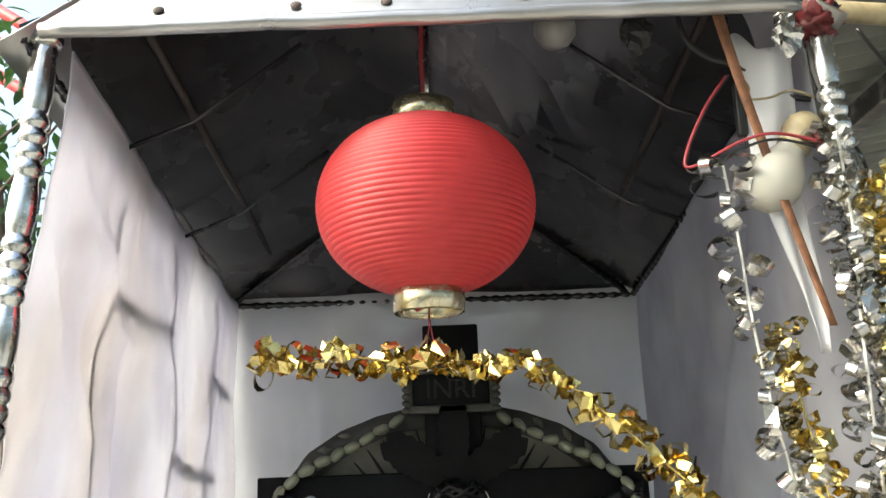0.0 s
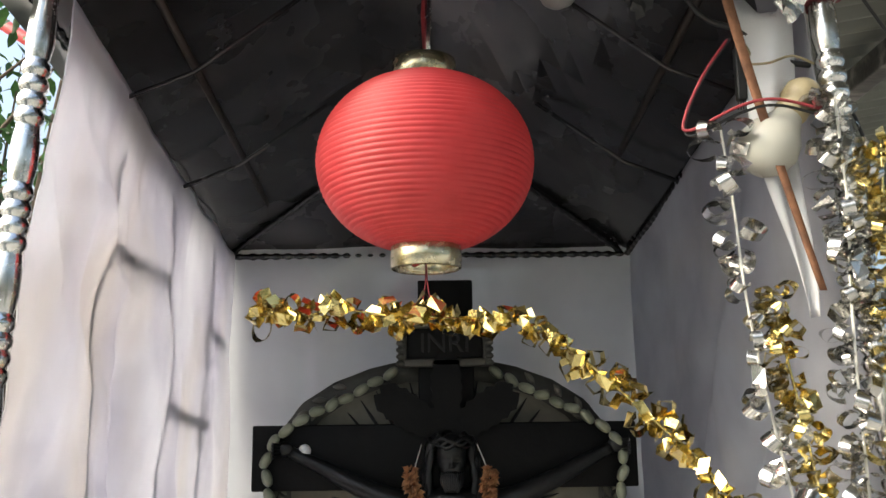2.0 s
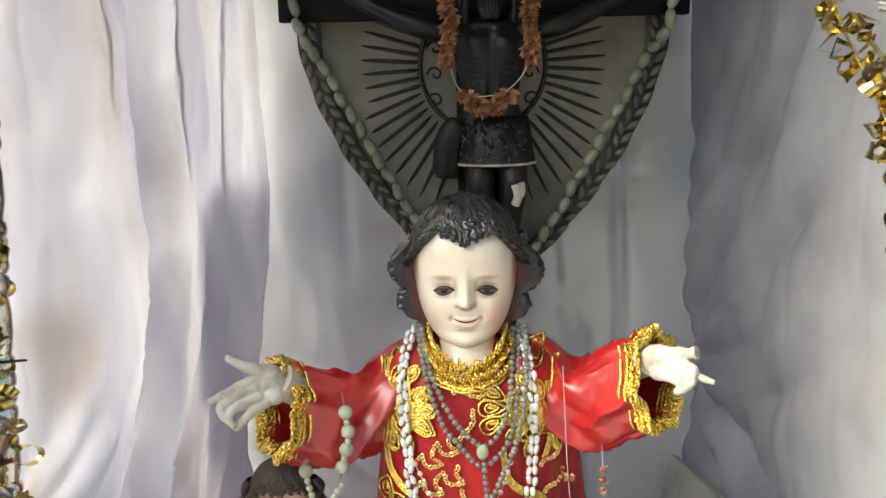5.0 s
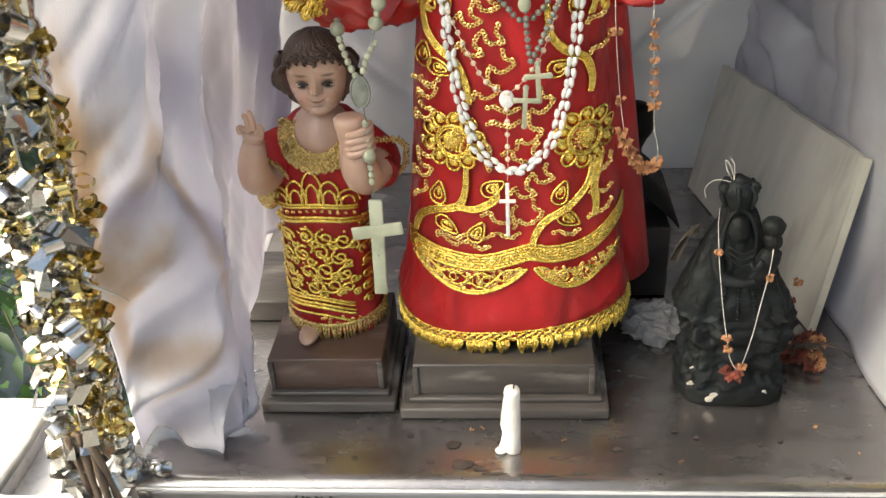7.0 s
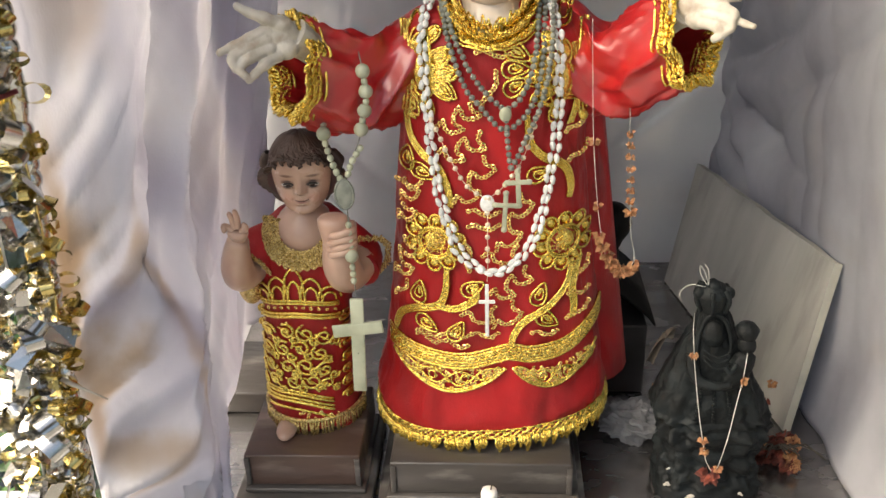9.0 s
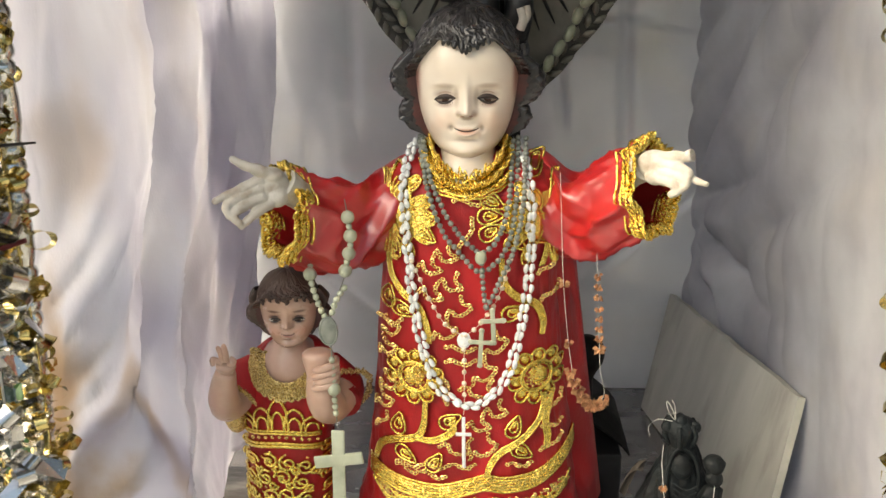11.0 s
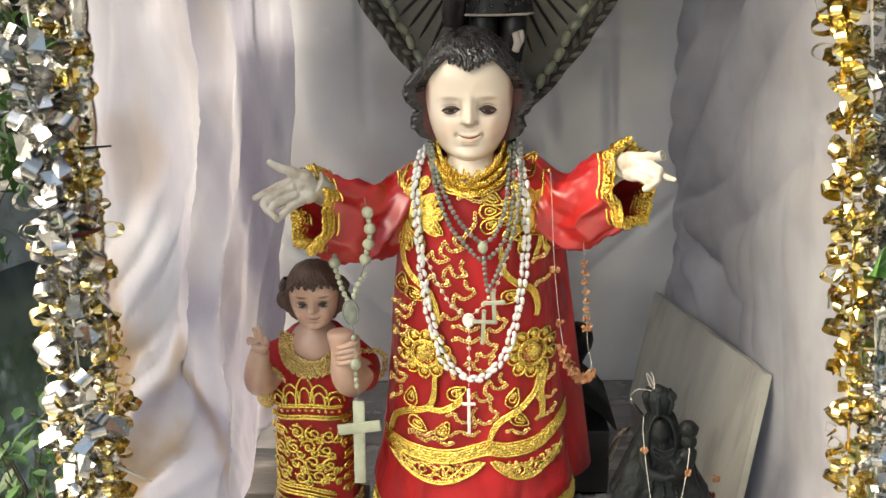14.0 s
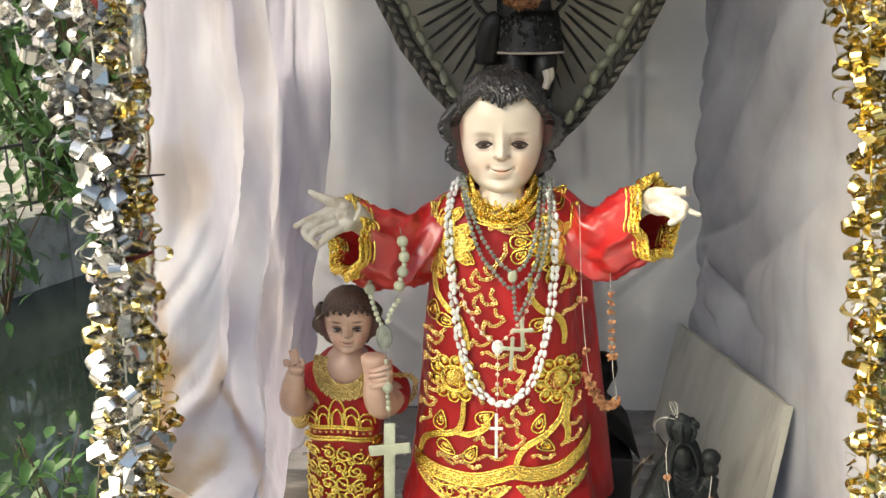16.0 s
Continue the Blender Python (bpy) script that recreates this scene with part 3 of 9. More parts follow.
def blots(mtl, spots):
    """Soaked-in stains and painted fold shade: spots are (y, z, half width, half height, lean, colour, strength),
    ragged at the rim.
    """
    nt = mtl.node_tree
    n, l = nt.nodes, nt.links
    b = n["Principled BSDF"]
    src = b.inputs["Base Color"].links[0].from_socket
    others = [k.to_socket for k in src.links if k.to_node != b]
    tc, nz = n.new("ShaderNodeTexCoord"), n.new("ShaderNodeTexNoise")
    nz.inputs["Scale"].default_value, nz.inputs["Detail"].default_value = 16.0, 5.0
    l.new(tc.outputs["Object"], nz.inputs["Vector"])
    for y, z, hw, hh, lean, colr, amount in spots:
        mp = n.new("ShaderNodeMapping")
        mp.vector_type = "TEXTURE"
        mp.inputs["Location"].default_value = (-0.45, y, z)
        mp.inputs["Rotation"].default_value = (lean, 0, 0)
        mp.inputs["Scale"].default_value = (0.4, hw, hh)
        l.new(tc.outputs["Object"], mp.inputs["Vector"])
        ln, ad, mr, mx = n.new("ShaderNodeVectorMath"), n.new("ShaderNodeMath"), n.new("ShaderNodeMapRange"), n.new("ShaderNodeMix")
        ln.operation, ad.operation, mr.interpolation_type, mx.data_type = "LENGTH", "ADD", "SMOOTHSTEP", "RGBA"
        l.new(mp.outputs[0], ln.inputs[0])
        l.new(ln.outputs["Value"], ad.inputs[0])
        l.new(nz.outputs["Fac"], ad.inputs[1])
        mr.inputs["From Min"].default_value, mr.inputs["From Max"].default_value = 0.75, 1.6
        mr.inputs["To Min"].default_value, mr.inputs["To Max"].default_value = amount, 0.0
        l.new(ad.outputs[0], mr.inputs["Value"])
        l.new(mr.outputs[0], mx.inputs["Factor"])
        l.new(src, [q for q in mx.inputs if q.name == "A" and q.type == "RGBA"][0])
        [q for q in mx.inputs if q.name == "B" and q.type == "RGBA"][0].default_value = (*colr, 1)
        src = [q for q in mx.outputs if q.type == "RGBA"][0]
    for s in [b.inputs["Base Color"]] + others:
        l.new(src, s)


# TEA stains the cloth; violet spots paint in the shade of its folds
TEA, FOLD_SHADE = (0.46, 0.33, 0.19), (0.40, 0.38, 0.47)
blots(M_CLOTH, [(0.985, 1.02, 0.030, 0.20, 0.0, TEA, 0.75), (0.99, 0.84, 0.020, 0.22, 0.06, TEA, 0.55), (1.045, 0.93, 0.014, 0.20, 0.05, TEA, 0.5), (1.05, 0.92, 0.03, 0.09, 0.3, FOLD_SHADE, 0.5), (1.10, 1.12, 0.04, 0.16, 0.1, FOLD_SHADE, 0.25),
                (1.30, 0.95, 0.09, 0.14, 0.2, FOLD_SHADE, 0.2), (1.02, 1.33, 0.04, 0.10, 0.0, TEA, 0.3), (1.25, 1.55, 0.08, 0.10, 0.0, FOLD_SHADE, 0.3)])
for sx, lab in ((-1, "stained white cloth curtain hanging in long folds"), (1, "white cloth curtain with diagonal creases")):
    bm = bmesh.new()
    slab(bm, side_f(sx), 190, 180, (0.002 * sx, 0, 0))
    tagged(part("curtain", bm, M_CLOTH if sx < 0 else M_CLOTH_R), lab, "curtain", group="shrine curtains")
# thin grille that the stained curtain hangs against
grille = thing("grille", "thin dark metal grille behind the stained curtain", "grille", (-0.43, 1.4, 0.62))


def cloth_x(y, z):
    """The outermost reach of the curtain near y and z."""
    f = side_f(-1)
    near = [f(i / 60, j / 40) for i in range(61) for j in range(41)]
    return min(p.x for p in near if abs(p.y - y) < 0.035 and abs(p.z - z) < 0.05)


def grille_bar(name, a, b, r):
    P = []
    for k in range(9):
        y, z = a[0] + (b[0] - a[0]) * k / 8, a[1] + (b[1] - a[1]) * k / 8
        P.append(Vector((cloth_x(y, z) - r - 0.004, y, z)) - Vector((-0.43, 1.4, 0.62)))
    for _ in range(2):
        P = [P[0]] + [(P[i - 1] + P[i + 1] + P[i] * 2) / 4 for i in range(1, 8)] + [P[8]]
    bm = bmesh.new()
    tube(bm, P, r, 8)
    part(name, bm, M_TWIG, grille)


for y, zl in ((1.158, 1.62), (1.402, 1.45), (1.645, 1.40)):
    grille_bar("upright", (y - 0.02, zl), (y + 0.005, 2.17), 0.0065)
for y0, z0, y1, z1 in ((1.15, 2.055, 1.40, 2.037), (1.64, 1.997, 1.80, 1.975), (1.40, 1.848, 1.69, 1.818)):
    grille_bar("crossbar", (y0, z0), (y1, z1), 0.0095)
# frame of laths behind the back sheet
for name, a, b in (("lath", (-0.50, 0, 1.205), (0.50, 0, 1.215)), ("lath", (-0.50, 0, 0.79), (0.50, 0, 0.80)), ("lath", (0.208, 0, 0.61), (0.200, 0, 2.15)), ("lath", (-0.21, 0, 0.61), (-0.205, 0, 2.15)), ("lath", (-0.50, 0, 1.66), (0.50, 0, 1.655))):
    bm = bmesh.new()
    tube(bm, [Vector(a) + Vector((0, 1.905, 0)), Vector(b) + Vector((0, 1.905, 0))], 0.024, 4)
    tagged(part(name, bm, M_TWIG, smooth=False), "rough wooden lath holding up the plastic sheet", "lath", group="laths behind the sheet")
# ---- roof ----
FL, FR, BL, BR = Vector((-0.445, 0.905, 2.29)), Vector((0.445, 0.905, 2.295)), Vector((-0.425, 1.84, 2.158)), Vector((0.40, 1.84, 2.155))
R0, R1 = Vector((-0.008, 1.5, 2.345)), Vector((-0.008, 1.12, 2.60))


def panel(bm, a, b, c, d, n=12, dent=0.006, mi=0, off=(0, 0, 0.003)):
    """A four-cornered sheet of metal with dents; d may equal c for a triangle."""
    off = Vector(off)
    f = lambda u, v: (a.lerp(b, u)).lerp(d.lerp(c, u), v) + Vector((0, 0, dent * fbm(u * 4 + a.x * 9, v * 4 + a.y * 7)))
    slab(bm, f, n, n, off, mi)


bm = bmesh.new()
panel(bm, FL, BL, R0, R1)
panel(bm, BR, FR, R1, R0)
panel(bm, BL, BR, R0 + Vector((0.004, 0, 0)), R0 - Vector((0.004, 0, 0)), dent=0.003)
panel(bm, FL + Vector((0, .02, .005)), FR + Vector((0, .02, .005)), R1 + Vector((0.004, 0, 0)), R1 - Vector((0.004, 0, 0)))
tagged(part("ceiling", bm, M_ROOF_IN, smooth=False), "dark metal ceiling of the hipped roof", "ceiling", kind="structure")
roof = thing("roof", "dented bare metal hipped shrine roof", "roof", kind="structure")
up = Vector((0, 0, 0.028))
AP = Vector((-0.008, 1.14, 2.74))
AP2 = Vector((-0.008, 1.55, 2.70))
a, b = Vector((-0.405, 0.872, 2.270)), Vector((0.392, 0.872, 2.274))
bm = bmesh.new()
panel(bm, a, b, AP + Vector((0.004, 0, 0)), AP - Vector((0.004, 0, 0)), 20, 0.004)
front_panel = part("front_panel", bm, M_ROOF_OUT, roof)
bm = bmesh.new()
panel(bm, a + Vector((-0.055, 0.01, -0.012)), BL + Vector((-0.08, 0.06, 0.0)), AP2, AP + Vector((0, 0, .003)), 16)
part("side_panel", bm, M_ROOF_OUT, roof)
bm = bmesh.new()
panel(bm, BR + Vector((0.08, 0.06, 0.0)), b + Vector((0.055, 0.01, -0.012)), AP + Vector((0, 0, .003)), AP2, 16)
part("side_panel", bm, M_ROOF_OUT, roof)
bm = bmesh.new()
panel(bm, BR + Vector((0.08, 0.06, 0.002)), BL + Vector((-0.08, 0.06, 0.002)), AP2 - Vector((.004, 0, 0)), AP2 + Vector((.004, 0, 0)), 8)
part("back_panel", bm, M_ROOF_OUT, roof)
bm = bmesh.new()
tube(bm, [a.lerp(b, i / 30) + Vector((0, -0.002, -0.004 + 0.002 * fbm(i * 0.4, 0))) for i in range(31)], 0.0085, 10)
part("rolled_lip", bm, M_ROOF_OUT, roof, "rolled metal front lip")
for fx in (0.133, 0.325, 0.452, 0.646, 0.807):
    bm = bmesh.new()
    p = a.lerp(b, fx).lerp(AP, 0.045) + Vector((0, -0.004, 0.0))
    lathe(bm, [(0.0065, 0), (0.0062, 0.0008), (0.0035, 0.0022), (0, 0.0026)], 12, p, m=Matrix.Rotation(radians(62), 4, "X"))
    part("rivet", bm, M_RIVET, front_panel, "rusted rivet with a stained washer")
# beaded tubes along the hips and the ridge
for p, q in ((BL, R0), (BR, R0), (R0, R1), (BL + Vector((0, -0.01, 0)), BR + Vector((0, -0.01, 0))), (FL, BL), (FR, BR)):
    bm = bmesh.new()
    n = max(8, int((q - p).length / 0.006))
    dz = Vector((0, 0, -0.008))
    tube(bm, [p.lerp(q, i / n) + dz for i in range(n + 1)], [0.0055 + 0.0022 * (math.sin(i * 1.55) > 0.2) for i in range(n + 1)], 8)
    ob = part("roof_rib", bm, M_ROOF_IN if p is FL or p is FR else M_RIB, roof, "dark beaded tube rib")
for s, x0, x1 in ((-1, -0.335, -0.315), (1, 0.335, 0.315)):
    bm = bmesh.new()
    tube(bm, [(x0, 0.93, 2.335), (x1, 1.70, 2.225)], 0.006, 6)
    part("roof_bar", bm, M_BAR, roof, "dark rusty purlin bar")
    for yy in (1.15, 1.45):
        bm = bmesh.new()
        zz = 2.30 - (yy - 0.93) * 0.14
        tube(bm, [(s * 0.41, yy, zz - 0.03), (s * 0.32, yy, zz + 0.005), (s * 0.17, yy - 0.03, zz + 0.10)], 0.0035, 6)
        part("seam", bm, M_ROOF_IN, roof)


# ---- turned posts ----
def post(x, y, z0, z1, label, top):
    """A turned post from (x, y, z0) to the top point; it splays slightly."""
    foot, head = Vector((x, y, z0)), Vector((*top, z1))
    t = thing("post", label, "post", foot, group="front posts")
    H = (head - foot).length
    t.rotation_mode = "QUATERNION"
    t.rotation_quaternion = (head - foot).to_track_quat("Z", "Y")
    prof, z = [], 0.0
    while z < H - 0.13:
        for _ in range(4):
            prof += [(0.0120, z), (0.0146, z + 0.003), (0.0156, z + 0.008), (0.0146, z + 0.014), (0.0120, z + 0.017)]
            z += 0.018
        prof += [(0.0125, z + 0.002), (0.0150, z + 0.02), (0.0145, z + 0.045), (0.0125, z + 0.062)]
        z += 0.066
    prof += [(0.013, z), (0.013, H)]
    bm = bmesh.new()
    lathe(bm, prof, 20)
    part("shaft", bm, M_CHROME, t)
    bm = bmesh.new()
    lathe(bm, [(0.02, 0), (0.024, 0.004), (0.024, 0.014), (0.017, 0.02), (0.013, 0.026)], 20)
    part("foot", bm, M_CHROME, t)
    bm = bmesh.new()
    if x > 0:
        ball(bm, (0, 0, H - 0.012), (0.026, 0.024, 0.022), 26, 18, warp=lambda d: 1 + 0.35 * math.sin(d.x * 9 + d.z * 7) * math.sin(d.y * 8 + 1) + 0.15 * math.sin(d.z * 23 + d.x * 11))
        part("knotted_wrap", bm, M_TIE, t, "grey plastic wrap knotted round the top")
    else:
        lathe(bm, [(0.013, H - 0.012), (0.0175, H - 0.010), (0.018, H - 0.002), (0.013, H)], 20)
        part("cap", bm, M_CHROME, t)
    return t


post(-0.535, 0.935, 0.611, 2.288, "turned chrome post, tarnished, wound with tinsel", (-0.422, 0.925))
post(0.528, 0.93, 0.611, 2.288, "turned chrome post, wired at the top and wound with tinsel", (0.43, 0.925))


# ---- helpers for the carved figures ----
def on_front(rows, x, z, off=0.0):
    """The place on the front of a robe given by rows (z, cx, cy, rx, ry)."""
    cx, cy, rx, ry = table(rows, z)
    t = max(-0.985, min(0.985, (x - cx) / rx))
    k = (1 - abs(t) ** 2.3) ** (1 / 2.3)
    nx = t / rx * 0.6
    return Vector((x + off * nx * ry, cy - ry * k - off, z))


def robe_body(bm, rows, z0, z1, mi, seg=96, nv=60, pleat=0.012, tilt=0.0):
    def f(u, v):
        z = z0 + v * (z1 - z0)
        cx, cy, rx, ry = table(rows, z)
        a = 2 * math.pi * u
        s, c = math.sin(a), -math.cos(a)
        low = max(0.0, 1 - (z - z0) / (z1 - z0) * 1.4)
        back = 0.35 + 0.65 * (c > 0.2)
        w = 1 - 0.030 * abs(fbm(s * 4.5, c * 4.5, z * 12 + s * 3)) + pleat * low * back * (math.sin(a * 7 + 1.3) + 0.6 * math.sin(a * 12 + z * 9)) + 0.016 * fbm(s * 3, c * 3, z * 9) + 0.008 * fbm(s * 9, c * 9, z * 22) + 0.022 * low ** 4 * fbm(s * 4 + 3, c * 4, z * 26)
        px = math.copysign(abs(s) ** 0.87, s) * rx * w
        py = math.copysign(abs(c) ** 0.87, c) * ry * w
        return Vector((cx + px, cy + py, z + low * 0.008 * math.sin(a * 3 + 0.6) + tilt * low ** 3 * max(0.0, s) ** 2))
    return grid(bm, f, seg, nv, mi, loop_u=True)


def loft(bm, rings, mi, cap=True):
    vs = [[bm.verts.new(p) for p in r] for r in rings]
    n = len(vs[0])
    for a, b in zip(vs, vs[1:]):
        for k in range(n):
            bm.faces.new((a[k], a[(k + 1) % n], b[(k + 1) % n], b[k])).material_index = mi
    if cap:
        bm.faces.new(vs[0][::-1]).material_index = mi


def ring(c, axis, r_up, r_side, n=36, wave=0.0, ph=0.0):
    axis = Vector(axis).normalized()
    up = (Vector((0, 0, 1)) - axis * axis.z).normalized()
    side = axis.cross(up)
    return [Vector(c) + (1 + wave * math.sin(5 * q + ph) + 0.6 * wave * math.sin(9 * q + 2 * ph)) * (math.cos(q) * r_up * up + math.sin(q) * r_side * side)
            for q in (2 * math.pi * k / n for k in range(n))]


def ruffle(bm, base, out, amp, waves, r, mi, passes=3, seed=1):
    """Looped metallic braid round a closed line base; out points away from it."""
    n = len(base)
    for p in range(passes):
        pts = []
        m = n * 9
        for i in range(m):
            t = i / 9
            k = int(t) % n
            b = base[k].lerp(base[(k + 1) % n], t - int(t))
            o = out[k].lerp(out[(k + 1) % n], t - int(t))
            w = 2 * math.pi * waves * i / m + p * 2.1 + seed
            pts.append(b + o * (amp * (0.45 + 0.55 * math.sin(w) + 0.25 * math.sin(w * 2.7 + p))) + Vector((0, 0.35 * amp * math.cos(w * 1.9 + p), amp * 0.4 * math.cos(w + p))))
        tube(bm, pts, r, 5, mi, closed=True)


def dot(bm, p, r, mi, n=8):
    """A sequin: a thin ring-shaped disc, tilted a little."""
    tx, tz = 0.35 * math.sin(p.x * 9000 + p.z * 5000), 0.35 * math.sin(p.x * 4000 - p.z * 7000)
    rim = lambda k, lift: [bm.verts.new(p + Vector((r * k * math.cos(6.283 * i / n), -lift + r * k * (tx * math.cos(6.283 * i / n) + tz * math.sin(6.283 * i / n)), r * k * math.sin(6.283 * i / n)))) for i in range(n)]
    a, b, c = rim(0.38, 0.0006), rim(0.72, 0.0012), rim(1.12, 0.0002)
    for k in range(n):
        q = (k + 1) % n
        bm.faces.new((a[k], b[k], b[q], a[q])).material_index = mi
        bm.faces.new((b[k], c[k], c[q], b[q])).material_index = mi


class Head:
    """A carved child's head: C centre, r half width, depth and height, facing -y turned by yaw."""
    WIDE = ((-1.0, 0.10), (-0.97, 0.27), (-0.9, 0.52), (-0.78, 0.68), (-0.6, 0.81), (-0.4, 0.90), (-0.15, 0.965), (0.1, 0.995), (0.35, 0.97), (0.6, 0.85), (0.8, 0.66), (0.93, 0.40), (1.0, 0.06))
    FRONT = ((-1.0, 0.52), (-0.97, 0.68), (-0.9, 0.80), (-0.82, 0.84), (-0.72, 0.82), (-0.6, 0.84), (-0.4, 0.87), (-0.15, 0.90), (0.1, 0.95), (0.35, 0.96), (0.6, 0.84), (0.8, 0.62), (0.93, 0.36), (1.0, 0.05))
    BACK = ((-1.0, 0.05), (-0.9, 0.15), (-0.7, 0.45), (-0.4, 0.80), (0.0, 1.0), (0.35, 1.02), (0.6, 0.92), (0.8, 0.70), (0.93, 0.42), (1.0, 0.05))

    def __init__(self, C, r, yaw=0.0):
        self.C, self.r, self.m = Vector(C), r, Matrix.Rotation(yaw, 3, "Z")

    @staticmethod
    def read(tab, z):
        z = max(-1.0, min(1.0, z))
        for i in range(len(tab) - 1):
            (a, p), (b, q) = tab[i], tab[i + 1]
            if z <= b:
                k, h = (z - a) / (b - a), b - a
                e, r = tab[max(i - 1, 0)], tab[min(i + 2, len(tab) - 1)]
                m0, m1 = (q - e[1]) / (b - e[0]) * h, (r[1] - p) / (r[0] - a) * h
                return p * (2 * k ** 3 - 3 * k * k + 1) + m0 * (k ** 3 - 2 * k * k + k) + q * (3 * k * k - 2 * k ** 3) + m1 * (k ** 3 - k * k)
        return tab[-1][1]

    @staticmethod
    def relief(x, z):
        """How far the carving stands forward, in head depths."""
        ax = abs(x)
        g = lambda a, b, wa, wb: math.exp(-((ax - a) / wa) ** 2 - ((z - b) / wb) ** 2)
        t = max(0.0, min(1.0, (0.02 - z) / 0.36))
        nose = (0.065 + 0.195 * t ** 1.25) * math.exp(-(x / (0.078 + 0.045 * t)) ** 2)
        nose *= 1 / (1 + math.exp((z - 0.10) / 0.05)) / (1 + math.exp((-0.355 - z) / 0.012))
        s = nose + 0.060 * g(0.125, -0.325, 0.065, 0.045) / (1 + math.exp((-0.362 - z) / 0.012))
        s += 0.045 * g(0, -0.28, 0.10, 0.07) / (1 + math.exp((-0.355 - z) / 0.012))
        s -= 0.125 * g(0.37, -0.10, 0.20, 0.12)
        s += 0.062 * g(0.40, -0.095, 0.18, 0.042) + 0.022 * g(0.40, -0.21, 0.16, 0.035)
        s += 0.030 * g(0.45, 0.045, 0.25, 0.06)
        s += 0.078 * g(0.50, -0.40, 0.22, 0.17)
        m = -0.580 + 0.060 * (x / 0.27) ** 2
        w = max(0.0, 1 - (x / 0.25) ** 2)
        s += 0.050 * w * math.exp(-((z - m - 0.032) / 0.030) ** 2) + 0.070 * w * math.exp(-((z - m + 0.050) / 0.038) ** 2)
        s -= 0.055 * w ** 0.5 * math.exp(-((z - m) / 0.014) ** 2)
        s -= 0.060 * g(0.29, -0.53, 0.045, 0.05) + 0.055 * g(0, -0.715, 0.20, 0.035)
        s -= 0.016 * math.exp(-(x / 0.035) ** 2 - ((z + 0.45) / 0.05) ** 2)
        s += 0.065 * g(0, -0.86, 0.22, 0.08)
        return s

    def spot(self, a, z, grow=0.0):
        """Local place at angle a from the front and height z."""
        w, s, c = self.read(self.WIDE, z), math.sin(a), math.cos(a)
        if c >= 0:
            d, e = self.read(self.FRONT, z), 0.92
        else:
            d, e = self.read(self.BACK, z), 1.0
        x = math.copysign(abs(s) ** e, s) * w
        y = -math.copysign(abs(c) ** e, c) * d
        if c > 0:
            y -= self.relief(x, z) * min(1.0, c * 2.5)
        k = 1 + grow
        return Vector((x * self.r[0] * k, y * self.r[1] * k, z * self.r[2]))

    def at(self, x, z, off=0.0):
        """The place on the face at x (in half widths) and z, moved forwards by off."""
        w, d = self.read(self.WIDE, z), self.read(self.FRONT, z)
        t = max(-0.999, min(0.999, x / w))
        c = (1 - abs(t) ** (2 / 0.92)) ** (0.92 / 2)
        y = -c * d - self.relief(x, z) * min(1.0, c * 2.5)
        return self.C + self.m @ Vector((x * self.r[0], y * self.r[1] - off, z * self.r[2]))

    def face(self, bm, skin, seg=170, rings=170):
        f = lambda u, v: self.C + self.m @ self.spot((u - 0.5) * 2 * math.pi, -math.cos(math.pi * v) * 0.55 + (2 * v - 1) * 0.45)
        g = grid(bm, f, seg, rings, skin, loop_u=True)
        bm.faces.new(g[0]).material_index = skin
        bm.faces.new(g[-1][::-1]).material_index = skin

    def features(self, bm, white, iris, lash, brow, lips, s, fine=1.0):
        """Eyes under heavy lids, lashes, brows and the painted line of the mouth."""
        for e in (-1, 1):
            X, Z = 0.405 * e, -0.150
            c = self.at(X, Z, -0.0022 * s)
            ball(bm, c, (0.0122 * s, 0.0042 * s, 0.0046 * s), 18, 10, white, Matrix.Rotation(-0.12 * e, 3, "Z") @ self.m)
            ball(bm, c + self.m @ Vector((0.0002 * s, -0.0019 * s, -0.0002 * s)), (0.0066 * s * fine ** 0.5, 0.0030 * s, 0.0045 * s), 14, 9, iris, self.m)
            # pale dot fixed on each iris as a painted catchlight
            ball(bm, c + self.m @ Vector((-0.0014 * s, -0.0047 * s, 0.0016 * s)), (0.0008 * s, 0.0005 * s, 0.0008 * s), 6, 5, white, self.m)
            arc = lambda w, hh, o, dz=0.0: [self.at(X + w * q, Z + dz + hh * (1 - q * q) - 0.014 * q * e, o) for q in (-1, -.75, -.5, -.25, 0, .25, .5, .75, 1)]
            thick = lambda a: [a * s * (0.25 + 0.75 * (1 - (q / 4 - 1) ** 2)) for q in range(9)]
            tube(bm, arc(0.200, 0.038, 0.0012 * s), thick(0.0031 * fine), 6, lash)
            tube(bm, arc(0.185, -0.050, 0.0005 * s), thick(0.0018 * fine), 5, lash)
            tube(bm, arc(0.205, 0.055, -0.0009 * s, 0.040), thick(0.0013), 6, brow)
            for q in range(7):
                x = X + (q - 3) * 0.045
                z = Z - 0.048 * (1 - ((q - 3) * 0.045 / 0.185) ** 2)
                tube(bm, [self.at(x, z, 0.0004 * s), self.at(x + 0.006 * (q - 3), z - 0.034, 0.0002 * s)], 0.00024 * s, 4, lash)
            ball(bm, self.at(0.080 * e, -0.362, 0.0008 * s), (0.0026 * s, 0.002 * s, 0.0012 * s), 8, 5, lips, self.m)
        tube(bm, [self.at(0.235 * q, -0.580 + 0.060 * (0.235 * q / 0.27) ** 2, 0.0003 * s) for q in (-1, -.75, -.5, -.25, 0, .25, .5, .75, 1)], [x * 0.0017 * s for x in (.35, .6, .8, .9, .9, .9, .8, .6, .35)], 5, lash)

